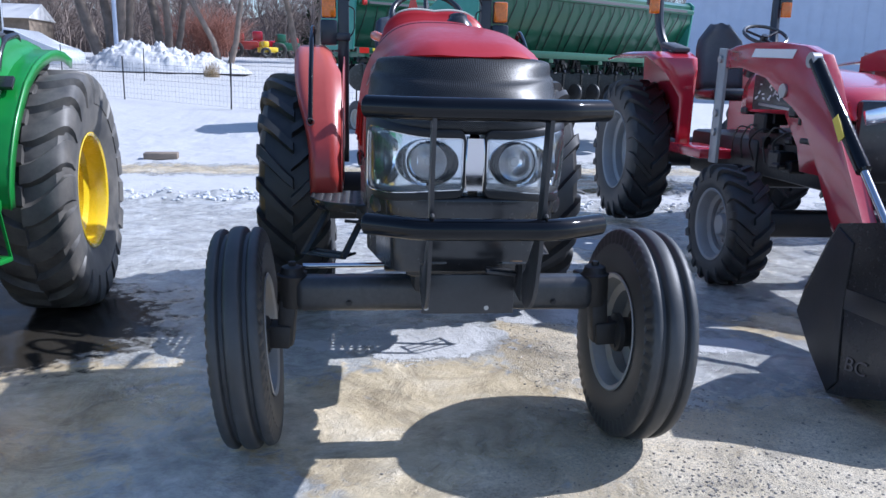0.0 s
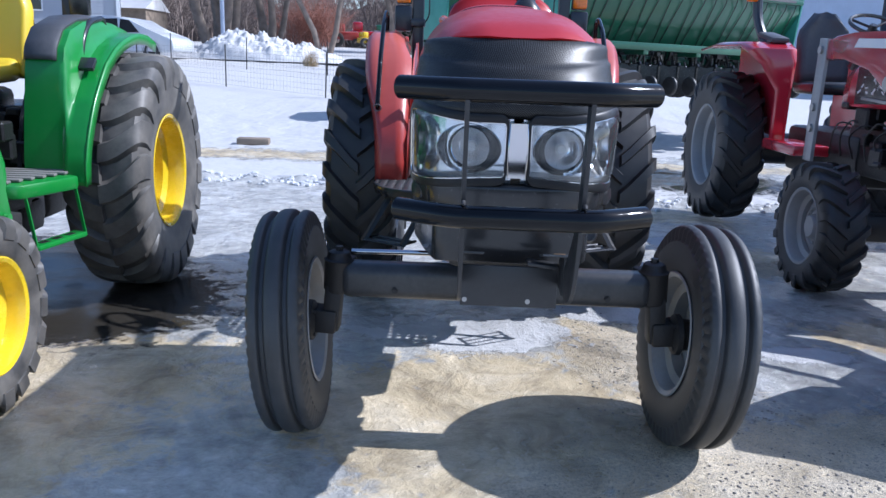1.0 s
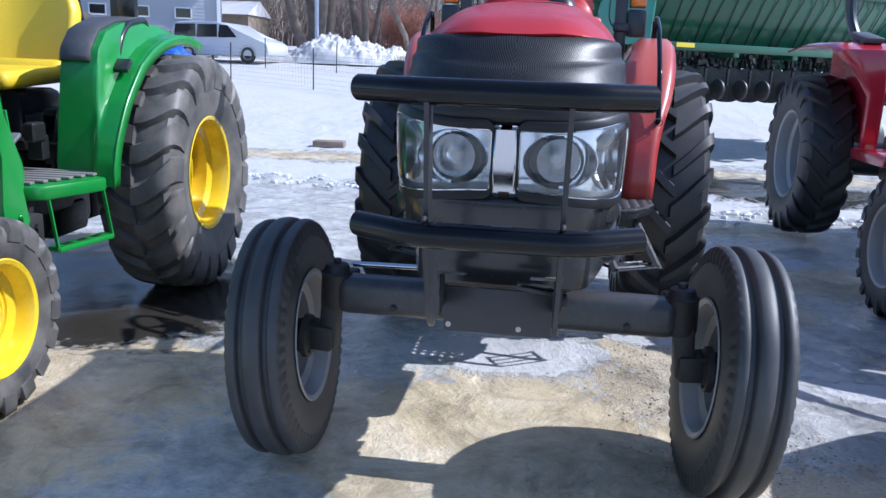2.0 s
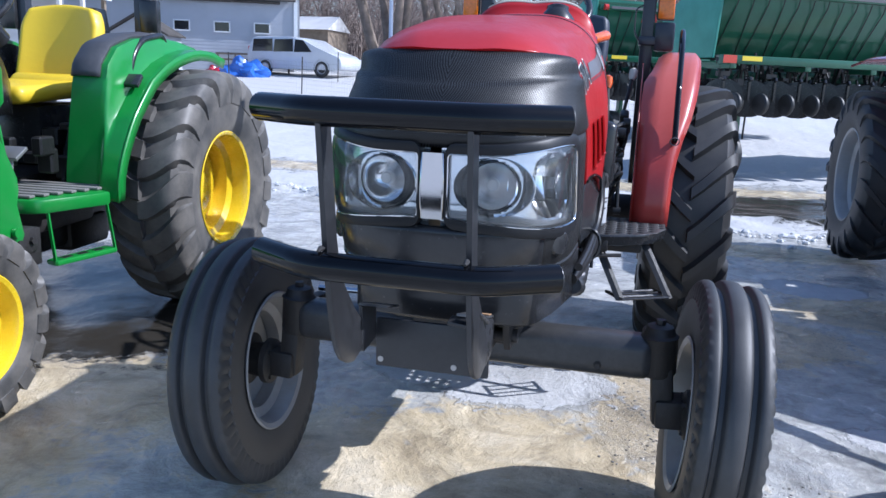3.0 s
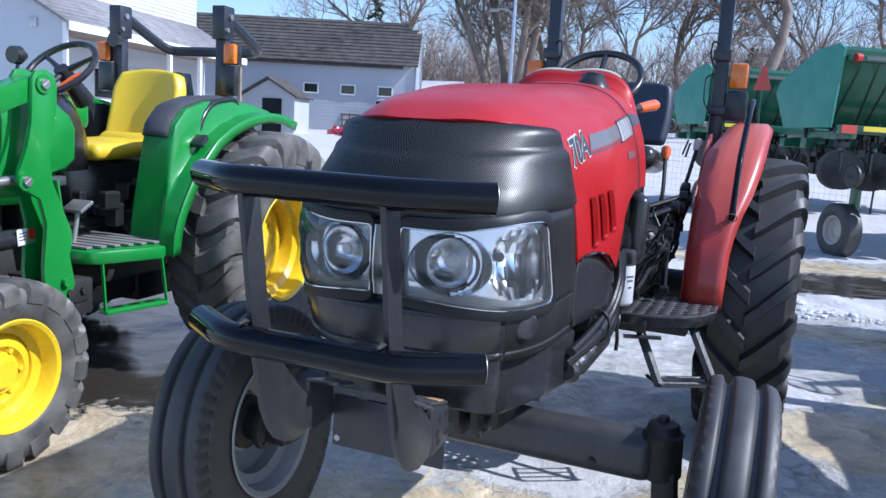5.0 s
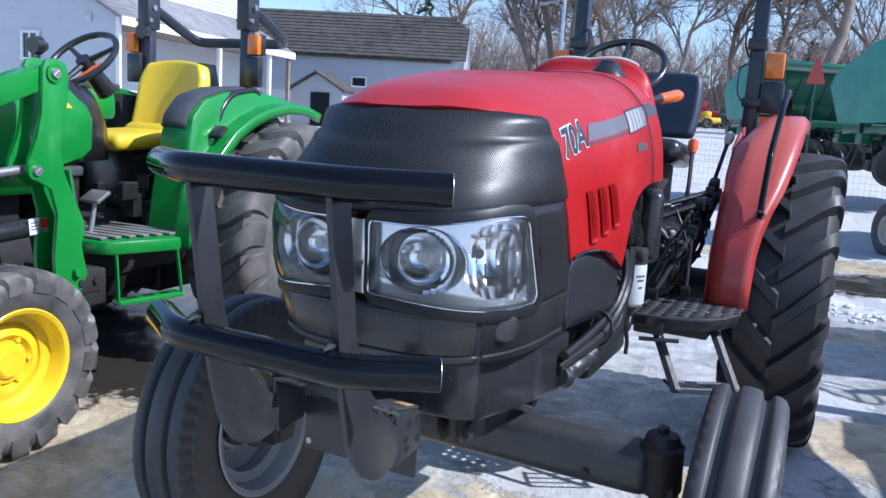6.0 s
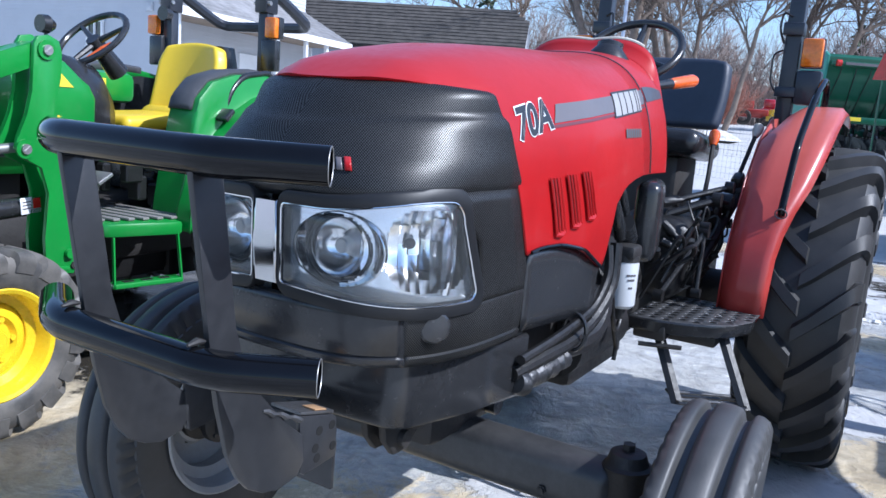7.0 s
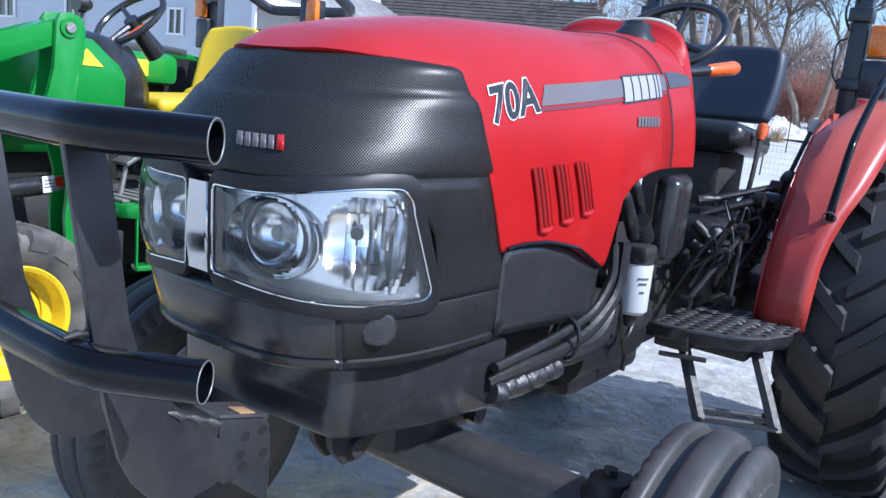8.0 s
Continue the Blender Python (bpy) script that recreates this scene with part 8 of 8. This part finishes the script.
# ---- snow pile, fence, block ----
def build_yard():
    bm = B()
    rows = []
    for j in range(71):
        row = []
        for i in range(141):
            x, y = -4.6 + 9.2 * i / 140, -2.2 + 4.4 * j / 70
            e = max(0.0, 1 - (x / 4.6) ** 2 - (y / 2.2) ** 2)
            p = Vector((x, y, 0))
            hump = 0.62 + 0.75 * math.exp(-((x + 0.9) / 1.5) ** 2) + 0.38 * math.exp(-((x - 1.9) / 1.2) ** 2)
            h = (e ** 0.8) * hump * (0.95 + 0.3 * noise.noise(p * 0.9)) + e ** 0.5 * (0.24 * noise.noise(p * 2.3) + 0.22 * abs(noise.noise(p * 4.4)) + 0.16 * abs(noise.noise(p * 9)) + 0.08 * noise.noise(p * 17))
            row.append(Vector((x, y, h - 0.05)))
        rows.append(row)
    sheet(bm, rows)
    solo("snow_pile", bm, SNOW, "heap of ploughed rough snow", "snow pile", pose(-10.6, 35.0, ground_z(-10.6, 35.0) - 0.05), 60, kind="stuff")
    bm = B()
    box(bm, (0, 0, 0.05), (0.55, 0.3, 0.11), (0, 0, 8), 0.015)
    solo("wood_block", bm, WOOD, "weathered wooden block on the ice", "block", pose(-3.96, 10.6, ground_z(-3.96, 10.6)))
    # wire fence
    lines = [[(-14.5, 23.5), (-11.0, 22.2), (-7.6, 20.6), (-4.2, 18.6), (-0.8, 17.4), (2.6, 16.6)], [(-12.5, 29.0), (-9.0, 27.6), (-5.6, 26.4), (-2.0, 25.0)]]
    for ln in lines:
        t = thing("wire_fence", "low wire mesh fence on thin dark posts", "fence", Matrix())
        for i, (x, y) in enumerate(ln):
            z = ground_z(x, y)
            bm = B()
            cyl(bm, (x, y, z - 0.1), (x + 0.03 * (i % 2), y, z + 1.22), 0.022, seg=6)
            part("post", bm, IRON, t)
        bm = B()
        for (xa, ya), (xb, yb) in zip(ln, ln[1:]):
            za, zb = ground_z(xa, ya), ground_z(xb, yb)
            for k in range(8):
                h = 0.05 + 1.0 * k / 7
                tube(bm, [(xa, ya, za + h), (xb, yb, zb + h)], 0.0022, 3, False)
            for k in range(30):
                s = k / 30
                x, y, z = xa + (xb - xa) * s, ya + (yb - ya) * s, za + (zb - za) * s
                tube(bm, [(x, y, z + 0.05), (x, y, z + 1.05)], 0.0018, 3, False)
        part("mesh", bm, IRON, t, "thin wire mesh")["kind"] = "stuff"
    # tuft of dry grass by the pile
    rnd = random.Random(2)
    bm = B()
    for i in range(160):
        a, r = rnd.uniform(0, 6.28), rnd.uniform(0, 0.35)
        p = Vector((r * math.cos(a), r * math.sin(a), 0))
        q = p + Vector((rnd.uniform(-0.25, 0.25), rnd.uniform(-0.2, 0.2), rnd.uniform(0.3, 0.75)))
        tube(bm, [p, q], [0.008, 0.002], 3, False)
    solo("dry_grass", bm, STRAW, "tuft of dry tan grass in snow", "grass", pose(-7.3, 31.5, ground_z(-7.3, 31.5)), kind="stuff")
    # pole with lamp
    t = thing("yard_light_pole", "tall grey pole with a small yard light", "pole", pose(-12.9, 37.0, ground_z(-12.9, 37)))
    bm = B()
    cyl(bm, (0, 0, 0), (0, 0, 9.0), 0.11, 0.08, 10)
    part("pole", bm, GREY_METAL, t)
    bm = B()
    tube(bm, bend([(0, 0, 6.3), (-0.5, -0.2, 6.5), (-0.9, -0.3, 6.45)], 0.2), 0.04, 8)
    box(bm, (-1.0, -0.3, 6.42), (0.45, 0.2, 0.14), bevel=0.03)
    part("lamp_head", bm, SILVER, t)


build_yard()


# ---- trees ----
def grow(verts, faces, rnd, p, d, length, r, level, maxlevel, seg):
    """A limb that bends, tapers and forks; the last level is plain twigs."""
    if level == maxlevel:
        a = d.orthogonal().normalized() * r
        b = d.normalized().cross(a)
        tip = p + d.normalized() * length * rnd.uniform(0.7, 1.3) + Vector((rnd.gauss(0, 0.12), rnd.gauss(0, 0.12), rnd.gauss(0.05, 0.1))) * length
        i = len(verts)
        verts.extend((p + a, p - a * 0.5 + b * 0.87, p - a * 0.5 - b * 0.87, tip))
        faces.extend(((i, i + 1, i + 3), (i + 1, i + 2, i + 3), (i + 2, i, i + 3)))
        return
    n = 4 if level < 2 else 3
    rings = []
    q = p.copy()
    dirn = d.normalized()
    kids = []
    for i in range(n + 1):
        k = i / n
        rr = r * (1 - 0.45 * k)
        a = dirn.orthogonal().normalized()
        b = dirn.cross(a)
        base = len(verts)
        for s in range(seg):
            an = 2 * math.pi * s / seg
            verts.append(q + a * (rr * math.cos(an)) + b * (rr * math.sin(an)))
        rings.append(base)
        if i < n:
            q = q + dirn * (length / n)
            wob = 0.10 + 0.08 * level
            dirn = (dirn + Vector((rnd.gauss(0, wob), rnd.gauss(0, wob), rnd.gauss(0.06 if level else 0, wob * 0.6)))).normalized()
            if i >= (2 if level == 0 else 0):
                cnt = 1 if level == 0 else (2 if rnd.random() < 0.75 else 1)
                if level == maxlevel - 1:
                    cnt += 1
                for _ in range(cnt):
                    az = rnd.uniform(0, 2 * math.pi)
                    a2 = dirn.orthogonal().normalized()
                    b2 = dirn.cross(a2)
                    spread = rnd.uniform(0.45, 0.95)
                    nd = dirn * math.cos(spread) + (a2 * math.cos(az) + b2 * math.sin(az)) * math.sin(spread)
                    nd.z += 0.18
                    kids.append((q.copy(), nd, length * rnd.uniform(0.50, 0.72), rr * rnd.uniform(0.45, 0.65)))
    for u, v in zip(rings, rings[1:]):
        for s in range(seg):
            faces.append((u + s, u + (s + 1) % seg, v + (s + 1) % seg, v + s))
    for _ in range(2):
        nd = (dirn + Vector((rnd.gauss(0, 0.4), rnd.gauss(0, 0.4), rnd.gauss(0.1, 0.25)))).normalized()
        kids.append((q.copy(), nd, length * rnd.uniform(0.55, 0.75), r * 0.5))
    for kp, kd, kl, kr in kids:
        grow(verts, faces, rnd, kp, kd, kl, kr, level + 1, maxlevel, max(3, seg - 3))


def mesh_of(name, verts, faces, mat):
    me = bpy.data.meshes.new(name)
    me.from_pydata([tuple(v) for v in verts], [], faces)
    me.materials.append(mat)
    for p in me.polygons:
        p.use_smooth = True
    return me


def tree(x, y, h, r, seed, label, stems=1, maxlevel=4, lean=0.1):
    rnd = random.Random(seed)
    t = thing("tree", label, "tree", pose(x, y, ground_z(x, y) - 0.1), "bare trees")
    for s in range(stems):
        verts, faces = [], []
        a = 2 * math.pi * s / max(1, stems) + rnd.uniform(0, 1)
        k = 0.0 if stems == 1 else 0.32
        d = Vector((math.cos(a) * k + rnd.gauss(0, lean * 0.5), math.sin(a) * k * 0.6, 1))
        p = Vector((math.cos(a), math.sin(a), 0)) * (0.0 if stems == 1 else r * 1.1)
        # trunk
        grow(verts, faces, rnd, p, d, h * 0.42, r * (1 if stems == 1 else rnd.uniform(0.55, 0.9)), 0, maxlevel, 9)
        ob = new("trunk", mesh_of("trunk", verts, faces, BARK))
        ob.parent = t
    return t


tree(-14.2, 40.5, 17, 0.46, 11, "old bare tree with several thick grey trunks", 4)
tree(-11.9, 42.5, 15, 0.32, 12, "bare tree with several grey trunks", 3)
tree(-8.2, 39.5, 13, 0.20, 13, "slender bare tree beside the snow heap", 2)
tree(-4.6, 47.0, 14, 0.28, 14, "bare branching tree with fine twigs", 2)
tree(-0.9, 41.0, 17, 0.42, 15, "big bare tree with a stout trunk", 1)
tree(3.6, 50.0, 14, 0.35, 16, "bare branching tree with fine twigs", 2)
tree(-20.5, 58.0, 15, 0.35, 17, "bare branching tree with fine twigs", 2)
tree(-28.0, 52.0, 17, 0.40, 18, "bare tree behind the barn", 2)
tree(9.0, 60.0, 15, 0.40, 19, "bare branching tree with fine twigs", 2)


def build_woods():
    """The far edge of the wood: thin trunks and a haze of twigs, nobody could count."""
    rnd = random.Random(21)
    verts, faces = [], []
    for i in range(760):
        x = rnd.uniform(-90, 70)
        y = 78 + rnd.uniform(-6, 26) + 0.002 * x * x
        z = ground_z(x, y)
        h = rnd.uniform(7, 13)
        p = Vector((x, y, z - 0.3))
        d = Vector((rnd.gauss(0, 0.06), rnd.gauss(0, 0.06), 1))
        grow(verts, faces, rnd, p, d, h * 0.55, rnd.uniform(0.06, 0.16), 1, 3, 3)
    ob = new("far_woods", mesh_of("far_woods", verts, faces, WOODS))
    tagged(ob, "far edge of a bare brown wood", "woods", kind="stuff")
    # dense undergrowth behind the trunks
    bm = B()
    rows = []
    for j in range(9):
        rows.append([Vector((-120 + 240 * i / 240, 108 + 3 * noise.noise(Vector((i * 0.3, j, 0))), 2.5 + (7.2 + 2.4 * noise.noise(Vector((i * 0.21, 0, 5))) + 1.0 * noise.noise(Vector((i * 0.9, 0, 9)))) * j / 8)) for i in range(241)])
    sheet(bm, rows)
    solo("backdrop", bm, WOODS, "hazy brown line of distant woods", "woods", kind="structure")
    # evergreens
    for x, y, h in ((-34, 60, 11), (-6.0, 82, 10), (-3.6, 84, 9), (-37, 62, 9)):
        verts, faces = [], []
        for k in range(700):
            f = rnd.random() ** 0.7
            zz = 1 + (h - 1) * (1 - f)
            rad = 0.22 * h * f ** 0.8
            a = rnd.uniform(0, 6.283)
            p = Vector((math.cos(a) * rad * rnd.uniform(0.3, 1), math.sin(a) * rad * rnd.uniform(0.3, 1), zz))
            b = len(verts)
            for _ in range(3):
                verts.append(p + Vector((rnd.gauss(0, 0.3), rnd.gauss(0, 0.3), rnd.gauss(-0.1, 0.2))))
            faces.append((b, b + 1, b + 2))
        t = thing("tree", "dark evergreen tree behind the snowy field", "tree", pose(x, y, ground_z(x, y)), "evergreens")
        ob = new("crown", mesh_of("crown", verts, faces, EVERGREEN))
        ob.parent = t
        bm = B()
        cyl(bm, (0, 0, 0), (0, 0, h * 0.9), 0.18, 0.03, 8)
        part("trunk", bm, BARK, t)


build_woods()


def build_far_machines():
    rnd = random.Random(5)
    for x, y, s, mat in ((-10.4, 60, 0.9, RED_FADED), (-9.3, 62, 1.0, RED_SHINY), (-7.4, 61, 0.9, GREEN_DRILL), (-8.5, 58.5, 0.6, YELLOW), (-6.6, 63, 0.8, RED_FADED)):
        t = thing("parked_implement", "small distant farm machine in the snow", "farm machine", pose(x, y, ground_z(x, y), 0, 0, rnd.uniform(-40, 40)), "far machines")
        bm = B()
        box(bm, (0, 0, 1.0 * s), (2.2 * s, 1.0, 0.7 * s), bevel=0.1)
        box(bm, (-0.5 * s, 0, 1.7 * s), (0.8 * s, 0.8, 0.7 * s), bevel=0.1)
        part("body", bm, mat, t)
        for dx, r in ((-0.8, 0.65), (0.9, 0.4)):
            bm = B()
            carcass(bm, r * s, 0.3, r * 0.5 * s, 20)
            w = part("wheel", bm, RUBBER_DARK, t, m=pose(dx * s, -0.6, r * s, 0, 0, 90))
    t = thing("snowy_shed", "low far shed with snow on its roof", "shed", pose(-32.5, 72, ground_z(-32.5, 72)))
    bm = B()
    box(bm, (0, 0, 1.4), (4.2, 5, 2.8))
    part("wall", bm, WOOD, t)
    bm = B()
    prism(bm, [(-3, 2.7), (0, 4.1), (3, 2.7)], 4.6, Matrix())
    part("roof", bm, SNOW, t)
    # rusty-red bare shrub
    verts, faces = [], []
    for i in range(70):
        a, r = rnd.uniform(0, 6.28), rnd.uniform(0, 1.6)
        grow(verts, faces, rnd, Vector((r * math.cos(a) * 1.3, r * math.sin(a), 0)), Vector((rnd.gauss(0, 0.35), rnd.gauss(0, 0.3), 1)), rnd.uniform(1.2, 2.3), 0.03, 2, 4, 3)
    ob = new("shrub", mesh_of("shrub", verts, faces, RED_TWIG))
    ob.matrix_basis = pose(-12.4, 56, ground_z(-12.4, 56) - 0.1)
    tagged(ob, "bare reddish-brown shrub behind the snow heap", "shrub")


build_far_machines()
